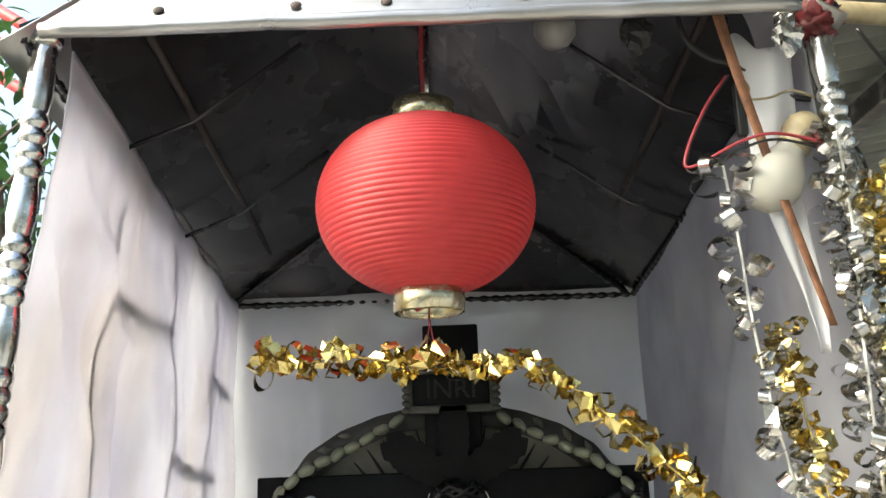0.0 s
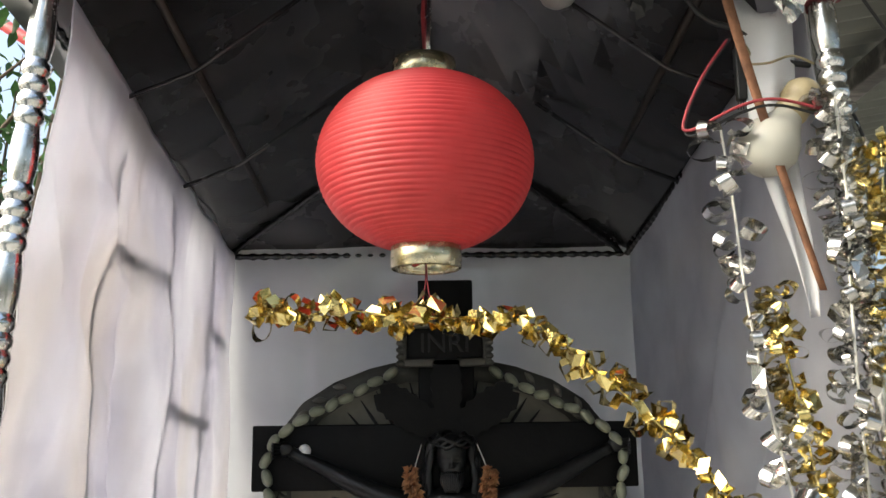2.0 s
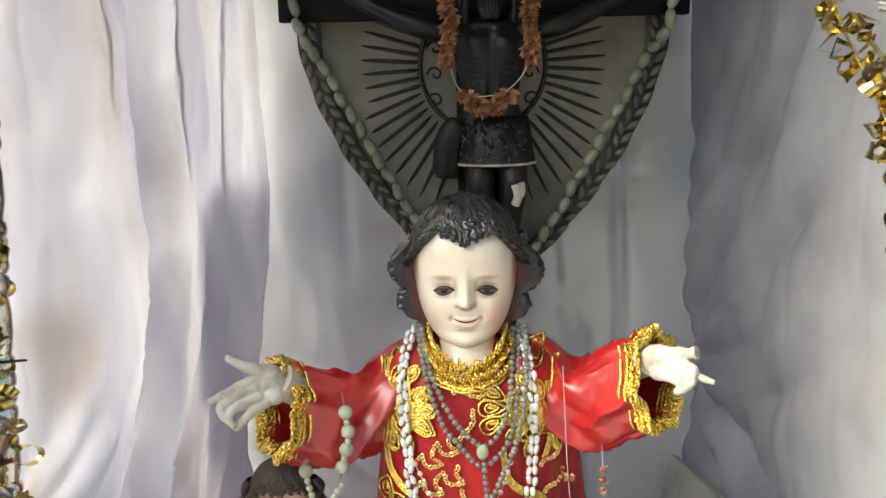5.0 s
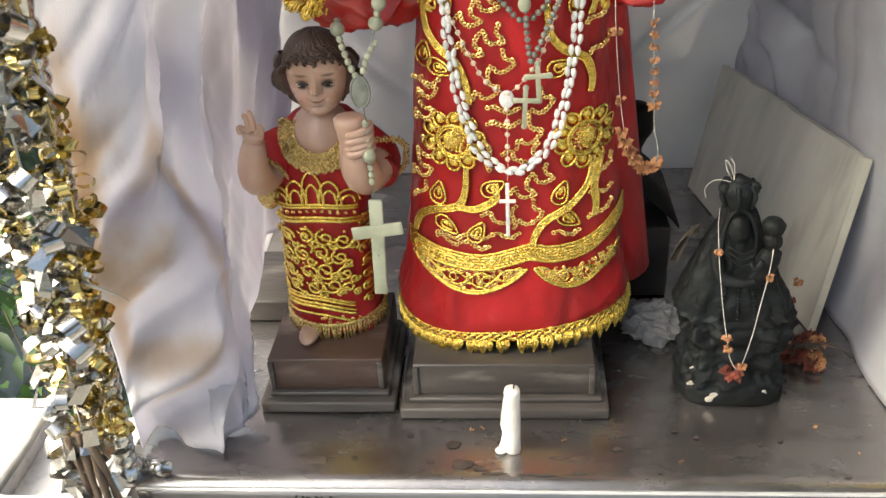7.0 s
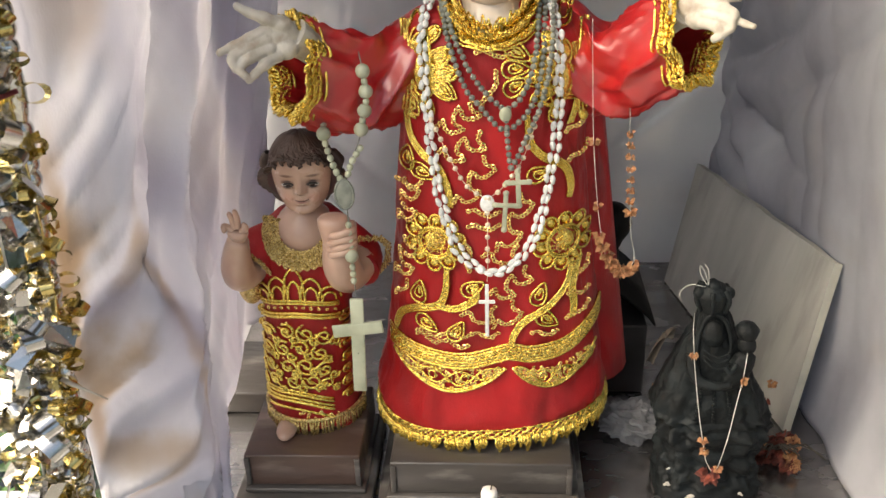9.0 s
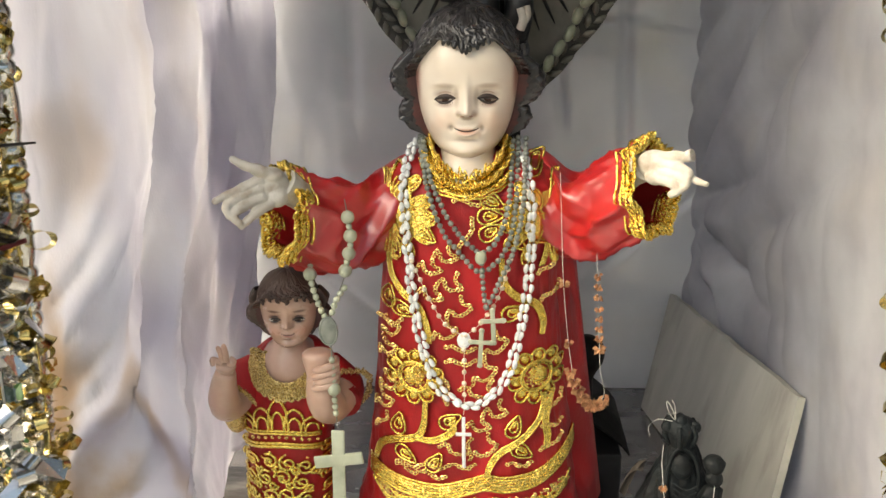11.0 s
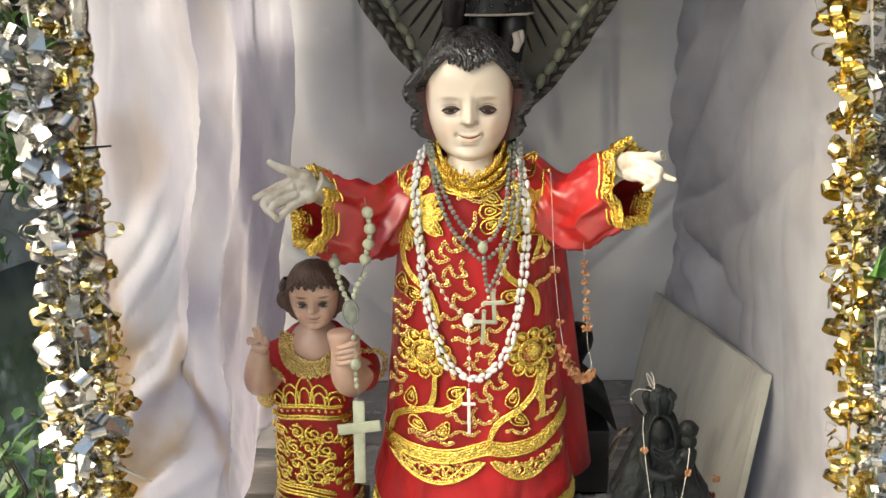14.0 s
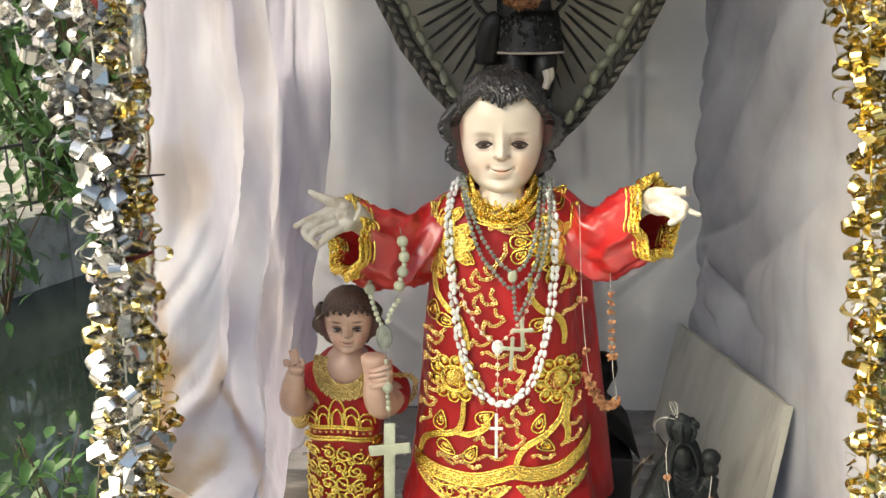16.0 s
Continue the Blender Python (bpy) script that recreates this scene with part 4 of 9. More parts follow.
    def hair(self, bm, mi, inner, s, peak=0.10, seed=0, fringe=0.0):
        rg = random.Random(seed + 7)
        J = lambda a, z, seeds: fbm(a * 1.6, z * 1.6, seeds)

        def low(q):
            base = (0.50 if fringe else 0.575) - peak * math.exp(-(q / 0.17) ** 2) - 0.62 * max(0.0, q - 0.60)
            if fringe:
                base -= fringe * (0.5 + 0.5 * math.sin(q * 14 + 1)) * max(0.0, 1 - q / 0.9)
            return base

        # smooth cap combed forwards from the crown, with a thin lifted rim
        def cap(u, v):
            a = (u - 0.5) * 2 * math.pi
            q = abs(a)
            edge = max(-0.2, low(q)) + (0.020 * math.sin(a * 15 + 2.5 * math.sin(a * 4 + seed)) + 0.010 * math.sin(a * 37)) * (q < 1.5)
            z = 1.0 - (1.0 - edge) * v ** 0.75
            grow = 0.105 + 0.13 * math.exp(-((v - 1) / 0.16) ** 2) * (0.15 + 0.85 * min(1.0, q / 0.95) ** 2)
            sway = 5 * math.sin(v * 4.2 + a * 1.3) + 5 * J(a, v * 2, seed)
            comb = (1 - 1.7 * abs(math.sin(a * 17 + sway * 0.7)) ** 0.7) * 0.020 + 0.012 * math.sin(a * 58 + 2.2 * sway) + 0.007 * math.sin(a * 97 - v * 12 + sway)
            if fringe:
                grow += 0.075 * math.exp(-((v - 0.86) / 0.16) ** 2) * abs(math.sin(a * 5.5 + 1.4 * math.sin(v * 7 + a * 2))) * (q < 1.3)
            grow += comb * min(1.0, v * 2.2) * (0.7 + 0.5 * v) + 0.03 * J(a * 1.3, v, seed + 5)
            p = self.spot(a, z, 0)
            if abs(a) < 1.57:
                p.y += self.relief(p.x / self.r[0], z) * self.r[1]
            n = Vector((p.x / self.r[0] ** 2, p.y / self.r[1] ** 2, p.z / self.r[2] ** 2)).normalized()
            return p + n * (grow * self.r[0])
        g = grid(bm, lambda u, v: self.C + self.m @ cap(u, v), 300, 46, mi, loop_u=True)
        # the rim turned in to the brow
        ins = [bm.verts.new(self.C + self.m @ (self.spot((k / 300 - 0.5) * 2 * math.pi, max(-0.2, low(abs((k / 300 - 0.5) * 2 * math.pi))) + 0.03, -0.02))) for k in range(300)]
        for k in range(300):
            bm.faces.new((g[-1][k], g[-1][(k + 1) % 300], ins[(k + 1) % 300], ins[k])).material_index = mi

        # waved side hair down to the jaw and round the nape
        def side(u, v):
            a = 1.24 + u * (2 * math.pi - 2.48)
            q = min(a, 2 * math.pi - a)
            z = 0.48 - 1.28 * v + 0.06 * math.sin(q * 5)
            rim = min(1.0, u / 0.05, (1 - u) / 0.05)
            rim = rim * rim * (3 - 2 * rim)
            wave = abs(math.sin(v * 6.0 + 0.9 * math.sin(q * 3 + seed) + (0.5 if a > math.pi else 0))) ** 0.7
            body = 0.10 + 0.27 * math.sin(math.pi * min(1, 0.08 + v * 0.90)) + 0.36 * (wave - 0.5) * (0.45 + 0.6 * v)
            turn = v * 21 + q * 10 + 4 * math.sin(v * 6.0 + q * 2)
            body += 0.055 * (1 - 1.8 * abs(math.sin(turn)) ** 0.7) + 0.018 * math.sin(turn * 3.1 + 1)
            p = self.spot(a, max(-0.97, z), 0)
            base = self.spot(a, max(-0.62, z), 0)
            p.x, p.y = base.x, base.y
            n = Vector((p.x / self.r[0], p.y / self.r[1] * 0.8, 0)).normalized()
            bulge = (1 - max(0.0, (v - 0.9) / 0.1)) * rim
            return p + n * ((body * bulge - 0.05 * (1 - rim)) * self.r[0]) + Vector((0, 0.14 * self.r[1] * (1 - rim), 0))
        n0 = len(bm.faces)
        grid(bm, lambda u, v: self.C + self.m @ side(u, v), 200, 110, mi)
        bm.faces.ensure_lookup_table()
        for k, f in enumerate(bm.faces[n0:]):
            i = k % 200
            if i < 5 or i > 194:
                f.material_index = inner
        # fine locks at the brow and loose curls at the temples
        for j in range(13 if fringe else 0):
            a, z = (j - 6) * 0.14, low(abs((j - 6) * 0.14)) + 0.06
            P = []
            for k in range(9):
                th = 0.7 * k
                rr = 0.085 * (1 - k / 11)
                P.append(self.C + self.m @ self.spot(a + (rr * math.cos(th) - 0.04) * (1 if j % 2 else -1), z - 0.03 - 0.012 * k + rr * 0.7 * math.sin(th), 0.12 + 0.05 * math.sin(th)))
            tube(bm, P, [0.0046 * s * (1 - 0.06 * k) for k in range(9)], 7, mi)
        for j in range(11):
            a = (j - 5) * (0.075 if not fringe else 0.13)
            z = low(abs(a))
            P = [self.C + self.m @ (self.spot(a * k + 0.03 * math.sin(j * 2.3 + k * 4), zz, gr)) for k, zz, gr in ((0.86, z + 0.20, 0.115), (0.95, z + 0.10, 0.14), (1.02, z + 0.015, 0.13), (1.06, z - 0.01 - 0.04 * rg.random(), 0.07))]
            tube(bm, smooth_path(P, 5), [0.0012 * s + 0.0016 * s * math.sin(math.pi * i / 15) for i in range(16)], 6, mi, flat=0.6)


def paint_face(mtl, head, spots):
    """Brushed make-up and painted-in shade on a carved face: spots are (x, z, half width, half height, colour,
    strength), softened at the rim.
    """
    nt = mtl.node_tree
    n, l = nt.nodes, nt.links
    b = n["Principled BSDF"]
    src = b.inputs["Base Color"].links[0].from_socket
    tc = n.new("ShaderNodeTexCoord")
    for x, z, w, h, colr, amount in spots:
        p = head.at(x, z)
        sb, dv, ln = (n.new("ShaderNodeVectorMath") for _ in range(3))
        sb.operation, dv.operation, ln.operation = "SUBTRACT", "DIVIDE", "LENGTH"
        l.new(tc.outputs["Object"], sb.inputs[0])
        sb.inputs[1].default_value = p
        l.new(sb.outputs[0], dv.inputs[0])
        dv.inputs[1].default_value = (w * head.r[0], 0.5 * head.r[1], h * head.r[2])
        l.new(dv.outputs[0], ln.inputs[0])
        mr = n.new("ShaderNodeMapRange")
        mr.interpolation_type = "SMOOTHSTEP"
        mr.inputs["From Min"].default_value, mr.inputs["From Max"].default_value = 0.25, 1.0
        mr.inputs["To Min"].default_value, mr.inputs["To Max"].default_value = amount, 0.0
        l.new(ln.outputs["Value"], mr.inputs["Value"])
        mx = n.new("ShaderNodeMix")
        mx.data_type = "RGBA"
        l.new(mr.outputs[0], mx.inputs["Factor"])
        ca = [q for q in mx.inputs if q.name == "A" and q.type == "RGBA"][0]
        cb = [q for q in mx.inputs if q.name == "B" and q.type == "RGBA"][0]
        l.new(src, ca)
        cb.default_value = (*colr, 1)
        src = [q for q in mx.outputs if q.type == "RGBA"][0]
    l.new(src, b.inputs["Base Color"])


def mitt(bm, wrist, palm, tips, thick, mi, reach=0.82, plump=1.0):
    """A carved open palm: wrist and palm centres, and a chain of joints for each finger."""
    w, p = Vector(wrist), Vector(palm)
    tube(bm, smooth_path([w, w.lerp(p, 0.4), w.lerp(p, 0.8), p + (p - w) * 0.12], 4), [thick * k for k in (0.80, 0.82, 0.85, 0.9, 0.98, 1.05, 1.13, 1.18, 1.20, 1.18, 1.12, 1.02, 0.85)], 18, mi, flat=0.82)
    for t in tips:
        pts = smooth_path([p + (Vector(t[0]) - p) * 0.35] + [p + (Vector(q) - p) * reach for q in t], 4)
        n = len(pts)
        tube(bm, pts, [thick * plump * (0.42 - 0.14 * i / n) for i in range(n)], 10, mi)
        ball(bm, pts[-1], thick * 0.285 * plump, 10, 8, mi)


# ---- the large standing child figure in a red embroidered robe ----
ROBE = [(1.297, -0.014, 1.222, 0.034, 0.034), (1.292, -0.012, 1.226, 0.066, 0.046), (1.272, -0.011, 1.222, 0.110, 0.070), (1.25, -0.011, 1.214, 0.118, 0.078), (1.22, -0.011, 1.214, 0.121, 0.082),
        (1.13, -0.013, 1.215, 0.122, 0.090), (1.0, -0.015, 1.216, 0.132, 0.098), (0.88, -0.012, 1.217, 0.148, 0.108), (0.80, -0.013, 1.218, 0.156, 0.117),
        (0.735, -0.017, 1.219, 0.171, 0.130), (0.71, -0.017, 1.22, 0.166, 0.130)]
GOLD_STEMS = [
    [(-0.073, 0.968), (-0.076, 0.93), (-0.088, 0.91), (-0.117, 0.90), (-0.138, 0.883), (-0.148, 0.852)],
    [(-0.088, 0.91), (-0.061, 0.91), (-0.036, 0.926), (-0.039, 0.943)],
    [(0.088, 0.971), (0.082, 0.937), (0.058, 0.91), (0.026, 0.891), (0.012, 0.867), (0.012, 0.852)],
    [(0.1, 0.971), (0.09, 0.933), (0.093, 0.906), (0.09, 0.883)],
    [(-0.12, 1.17), (-0.115, 1.137), (-0.10, 1.116), (-0.081, 1.102), (-0.069, 1.074), (-0.066, 1.046)],
    [(0.028, 1.17), (0.032, 1.136), (0.049, 1.115), (0.074, 1.10), (0.084, 1.073), (0.081, 1.052)],
]
GOLD_RINGS = [(-0.103, 1.232, 0.0165, 0.048), (0.054, 1.216, 0.0165, 0.037)]
GOLD_LEAVES = [(-0.101, 0.881, -35), (-0.061, 0.877, 60), (-0.111, 0.926, 80), (-0.039, 0.941, 30), (0.058, 0.891, -35), (0.047, 0.93, 70),
               (-0.10, 1.092, -15), (0.045, 1.094, 15), (-0.073, 1.24, 40), (-0.067, 1.221, 0), (-0.069, 1.20, -40), (-0.112, 1.178, -60),
               (0.017, 1.243, -30), (0.014, 1.225, 0), (0.015, 1.205, 30), (0.082, 1.213, 10), (0.079, 1.193, -40), (0.073, 1.283, 50), (-0.121, 1.106, 80)]
CHAINS = [(-0.016, 1.20, 0.05, 70, 1), (-0.052, 1.165, 0.055, 40, 2), (-0.048, 1.128, 0.06, 30, 2), (-0.034, 1.085, 0.075, 60, 2), (-0.01, 1.243, 0.045, 0, 1),
          (-0.024, 1.045, 0.04, 0, 1), (-0.024, 1.026, 0.04, 5, 1), (0.015, 1.03, 0.085, 70, 2), (0.012, 0.945, 0.06, 40, 2), (-0.028, 0.90, 0.05, 20, 2),
          (0.008, 0.90, 0.05, 60, 2), (-0.06, 0.87, 0.11, 5, 1), (-0.08, 0.858, 0.07, -5, 1), (-0.122, 1.045, 0.06, 80, 2), (-0.128, 0.965, 0.06, 75, 2),
          (-0.135, 0.92, 0.035, 60, 1), (0.09, 1.148, 0.03, 30, 1), (0.095, 1.11, 0.03, 30, 1), (0.105, 0.95, 0.03, 50, 1), (0.10, 0.92, 0.03, 0, 1), (0.10, 0.893, 0.035, 25, 1),
          (0.055, 0.872, 0.035, 0, 1), (-0.12, 1.07, 0.04, 20, 1), (0.0, 0.985, 0.05, 20, 2), (-0.045, 0.985, 0.04, 100, 1)]
(ROBE_M, SATIN_M, GOLD_M, SEQ_M, SKIN_M, SKINW_M, HAIR_M, BLUSH_M, LIPS_M, EYE_M, IRIS_M, LASH_M, BROW_M, FACE_M) = range(14)
CHILD_MATS = [M_ROBE, M_SATIN, M_GOLD, M_SEQUIN, M_SKIN, M_SKIN_W, M_HAIR, M_BLUSH, M_LIPS, M_EYE, M_IRIS, M_LASH, M_BROW, M_FACE]

bm = bmesh.new()
robe_body(bm, ROBE, 0.708, 1.297, ROBE_M, 170, 120, 0.022, 0.022)
# under-robe showing at the back of one side
loft(bm, [[Vector((0.012 + (0.118 + 0.060 * (1 - (z - 0.73) / 0.45)) * math.sin(a), 1.262 - 0.10 * math.cos(a), z)) for a in (2 * math.pi * k / 30 for k in range(30))] for z in (0.735, 0.80, 0.90, 1.0, 1.18)], ROBE_M)


def emb(pts, r, mi=GOLD_M, off=0.002, n=7, seg=6):
    """A line of twisted braid laid on the robe."""
    P = smooth_path([(x, 0, z) for x, z in pts], n)
    Q, left = [P[0]], 0.0
    for p, q in zip(P, P[1:]):
        d = (q - p).length
        while left + d >= 0.0017:
            p = p.lerp(q, (0.0017 - left) / d)
            d, left = (q - p).length, 0.0
            Q.append(p)
        left += d
    if len(Q) > 2:
        tube(bm, [on_front(ROBE, p.x, p.z, off) for p in Q], [r * (1.28 if i % 2 else 0.78) for i in range(len(Q))], seg, mi)


for st in GOLD_STEMS:
    P = smooth_path([(x, 0, z) for x, z in st], 5)
    for w, r, off in ((-1, 0.0017, 0.003), (1, 0.0017, 0.003), (-0.36, 0.0022, 0.0018), (0.36, 0.0022, 0.0018)):
        Q = []
        for i, p in enumerate(P):
            d = (P[min(i + 1, len(P) - 1)] - P[max(i - 1, 0)]).normalized()
            k = 0.0041 * (0.45 + 0.55 * math.sin(math.pi * (i + 1) / (len(P) + 1)))
            Q.append((p.x + d.z * w * k, p.z - d.x * w * k))
        emb(Q[::2], r, n=6, off=off)
for cx, cz, a, b in GOLD_RINGS:
    for k, r in ((1.0, 0.0028), (0.72, 0.0018), (0.45, 0.003), (0.2, 0.003)):
        emb([(cx + a * k * math.cos(q * 0.5236), cz + b * k * math.sin(q * 0.5236)) for q in range(13)], r, n=4)
for cx, cz, deg in GOLD_LEAVES:
    ca, sa = math.cos(radians(deg)), math.sin(radians(deg))
    ball(bm, on_front(ROBE, cx, cz, -0.002), (0.0085, 0.005, 0.0042), 14, 8, GOLD_M, Matrix.Rotation(radians(-deg), 3, "Y"))
    for k, r in ((1.0, 0.0018), (0.52, 0.0016)):
        drop = [(k * (0.0165 * math.cos(q)), k * 0.0092 * math.sin(q) * (1 - 0.55 * math.cos(q))) for q in (i * 0.5236 for i in range(13))]
        emb([(cx + u * ca - w * sa, cz + u * sa + w * ca) for u, w in drop], r, n=4, off=0.003)
# braid down the armholes, with petals beside it
for s, x0 in ((-1, -0.117), (1, 0.094)):
    for w in (-0.0045, 0.0, 0.0045):
        emb([(x0 + w + s * 0.004, 1.272), (x0 + w, 1.24), (x0 + w - s * 0.002, 1.205), (x0 + w + s * 0.003, 1.165)], 0.0022, n=8, off=0.003)
    for dx, dz, deg in ((0.012, 0.056, 55), (0.017, 0.034, 20), (0.014, 0.012, -20), (0.006, -0.006, -65)) if s > 0 else ():
        px, pz = x0 + dx * 0.5, 1.165 + dz
        ball(bm, on_front(ROBE, px, pz, -0.002), (0.0125, 0.006, 0.0085), 14, 8, GOLD_M, Matrix.Rotation(radians(-deg), 3, "Y"))
# leafy scroll clusters on the chest
for s, cx, cz in ((1, -0.098, 1.212), (-1, 0.068, 1.205)):
    for dx, dz, a, b, deg in ((0.0, 0.0, 0.013, 0.024, 10), (0.024, 0.026, 0.014, 0.0075, 30), (0.028, 0.006, 0.014, 0.0075, 0), (0.024, -0.014, 0.014, 0.0075, -35), (0.006, -0.034, 0.013, 0.007, -70), (-0.004, 0.036, 0.013, 0.007, 75), (0.014, 0.050, 0.011, 0.006, 40)):
        px, pz, dd = cx + s * dx, cz + dz, radians(deg) * s
        ball(bm, on_front(ROBE, px, pz, -0.002), (a, 0.006, b), 16, 8, GOLD_M, Matrix.Rotation(-dd, 3, "Y"))
        for k, r in ((1.08, 0.0017), (0.6, 0.0016)):
            emb([(px + k * (a * math.cos(q) * math.cos(dd) - b * math.sin(q) * math.sin(dd)), pz + k * (a * math.cos(q) * math.sin(dd) + b * math.sin(q) * math.cos(dd))) for q in (i * 0.6283 for i in range(11))], r, n=4, off=0.003)
    for w in (-0.003, 0, 0.003):
        emb([(cx - s * (0.016 + w), cz + 0.045), (cx - s * (0.021 + w), cz + 0.01), (cx - s * (0.020 + w), cz - 0.03), (cx - s * (0.012 + w), cz - 0.055)], 0.0016, n=8)
for cx, cz in ((-0.087, 1.0), (0.076, 0.998)):
    for k, r in ((0.0215, 0.0026), (0.0180, 0.0013)):
        emb([(cx + k * math.cos(q), cz + k * math.sin(q)) for q in (i * 0.5236 for i in range(13))], r, n=4, off=0.004)
    ball(bm, on_front(ROBE, cx, cz, -0.003), (0.0165, 0.008, 0.0165), 18, 8, GOLD_M)
    for i in range(34):
        rr, q = 0.0155 * math.sqrt((i + 0.5) / 34), i * 2.39996
        dot(bm, on_front(ROBE, cx + rr * math.cos(q), cz + rr * math.sin(q), 0.0060 - 0.15 * rr), 0.0019, GOLD_M if i % 4 else SEQ_M)
    for i in range(10):
        q = i * 0.6283 + 0.25
        far = 0.0298 + 0.0015 * math.sin(i * 2.3)
        px, pz = cx + far * math.cos(q), cz + far * math.sin(q)
        ball(bm, on_front(ROBE, px, pz, -0.002), (0.0088, 0.0052, 0.0076), 14, 8, GOLD_M, Matrix.Rotation(-q, 3, "Y"))
        emb([(px + 0.0105 * math.cos(w) * math.cos(q) - 0.0088 * math.sin(w) * math.sin(q), pz + 0.0105 * math.cos(w) * math.sin(q) + 0.0088 * math.sin(w) * math.cos(q)) for w in (j * 0.7854 for j in range(9))], 0.0019, n=4, off=0.003)
BAND = [(-0.157, 0.842), (-0.108, 0.834), (-0.055, 0.832), (-0.012, 0.843), (0.009, 0.848), (0.037, 0.843), (0.079, 0.847), (0.11, 0.862), (0.134, 0.882)]
for dz, r in ((0.011, 0.0022), (0.0065, 0.0024), (0.0025, 0.0022), (-0.002, 0.0026), (-0.0065, 0.0022), (-0.0105, 0.0026)):
    emb([(x, z + dz) for x, z in BAND], r)
for x0, x1, z0, zt in ((-0.152, 0.004, 0.824, 0.785), (0.012, 0.128, 0.824, 0.788)):
    for k, r in ((1.0, 0.0024), (0.9, 0.0016)):
        emb([(x0 + (x1 - x0) * t, z0 + (zt - z0) * math.sin(math.pi * t) ** 0.8 * k + (0.012 if x0 > 0 else 0) * t * t) for t in (i / 10 for i in range(11))], r)
    for ph in (0, math.pi):
        emb([(x0 + (x1 - x0) * t, z0 + 0.5 * (zt - z0) * math.sin(math.pi * t) + 0.011 * math.sin(13 * t + ph) * math.sin(math.pi * t) ** 0.5) for t in (i / 26 for i in range(27))], 0.0018, n=3)
    for i in range(7):
        t = (i + 0.5) / 7
        cx, cz = x0 + (x1 - x0) * t, z0 + 0.5 * (zt - z0) * math.sin(math.pi * t)
        emb([(cx + 0.005 * math.cos(w), cz + 0.006 * math.sin(w)) for w in (j * 1.0472 for j in range(7))], 0.0016, n=3)
rs = random.Random(11)
# sequins filling the scalloped borders
for x0, x1, z0, zt in ((-0.152, 0.004, 0.824, 0.785), (0.012, 0.128, 0.824, 0.788)):
    for i in range(120):
        t = rs.uniform(0.06, 0.94)
        top, low = z0 - 0.002, z0 + (zt - z0) * math.sin(math.pi * t) ** 0.8 + 0.004
        if top - low > 0.006:
            dot(bm, on_front(ROBE, x0 + (x1 - x0) * t, rs.uniform(low, top) + (0.012 if x0 > 0 else 0) * t * t, 0.002), 0.0025, SEQ_M if i % 3 else GOLD_M)
for i in range(150):
    x = rs.uniform(-0.15, 0.125)
    k = max(j for j in range(len(BAND)) if BAND[j][0] <= x)
    k = min(k, len(BAND) - 2)
    z = BAND[k][1] + (BAND[k + 1][1] - BAND[k][1]) * (x - BAND[k][0]) / (BAND[k + 1][0] - BAND[k][0])
    dot(bm, on_front(ROBE, x, z + rs.choice((-0.004, 0.0, 0.005)), 0.0042), 0.0024, GOLD_M)
for cx, cz, ln, deg, turns in CHAINS:
    ca, sa = math.cos(radians(deg)), math.sin(radians(deg))
    waves, amp, last = max(0.5, round(ln / 0.034)), 0.0115 if turns > 1 else 0.004, None
    for i in range(400):
        t = i / 399
        a = (t - 0.5) * ln + 0.45 * amp * math.sin(4 * math.pi * waves * t)
        b = amp * math.sin(2 * math.pi * waves * t + 0.5 * turns)
        p = Vector((cx + a * ca - b * sa, 0, cz + a * sa + b * ca))
        if last is None or (p - last).length > 0.0046:
            dot(bm, on_front(ROBE, p.x, p.z, 0.0026), 0.0031, SEQ_M)
            last = p
# hem: a wavy braid with hanging gold drops
def hem(a, dz=0.0, out=1.0):
    cx, cy, rx, ry = table(ROBE, 0.715)
    s = math.sin(a)
    return Vector((cx + math.copysign(abs(s) ** 0.87, s) * rx * 1.008 * out, cy - abs(math.cos(a)) ** 0.87 * ry * 1.015 * out, 0.719 + dz + 0.006 * math.sin(a * 3 + .6) + 0.022 * max(0.0, s) ** 2))


for ph, dz, r in ((0.0, 0.0, 0.0018), (3.14, 0.0, 0.0018), (0, 0.007, 0.0016), (0, -0.006, 0.0016), (1.57, 0.003, 0.0015), (4.7, -0.003, 0.0015)):
    tube(bm, [hem(math.pi * (-0.56 + 1.12 * i / 259), dz + (0.0042 * math.sin(i * 0.62 + ph) if ph or dz == 0 else 0.0006 * math.sin(i * 2.2)), 1.0 + 0.004 * math.cos(i * 0.62 + ph)) for i in range(260)], r, 5, GOLD_M)
rh = random.Random(5)
for i in range(58):
    a = math.pi * (-0.54 + 1.08 * (i + rh.uniform(-.2, .2)) / 57)
    ln = 0.015 + (0.008 if i % 2 else 0.0) + rh.uniform(-.002, .002)
    lean = rh.uniform(-.003, .003)
    for k in (-1, 0, 1):
        p = hem(a + 0.011 * k, -0.005)
        q = hem(a, -0.005 - ln) + Vector((lean, -0.002, 0))
        tube(bm, smooth_path([p, p.lerp(q, 0.45) + Vector((0.0028 * k, -0.003, 0)), q], 4), [0.0012, 0.0015, 0.0018, 0.002, 0.002, 0.0019, 0.0017, 0.0016, 0.0014], 5, GOLD_M)
    ball(bm, q, (0.0022, 0.002, 0.0028), 7, 5, GOLD_M)
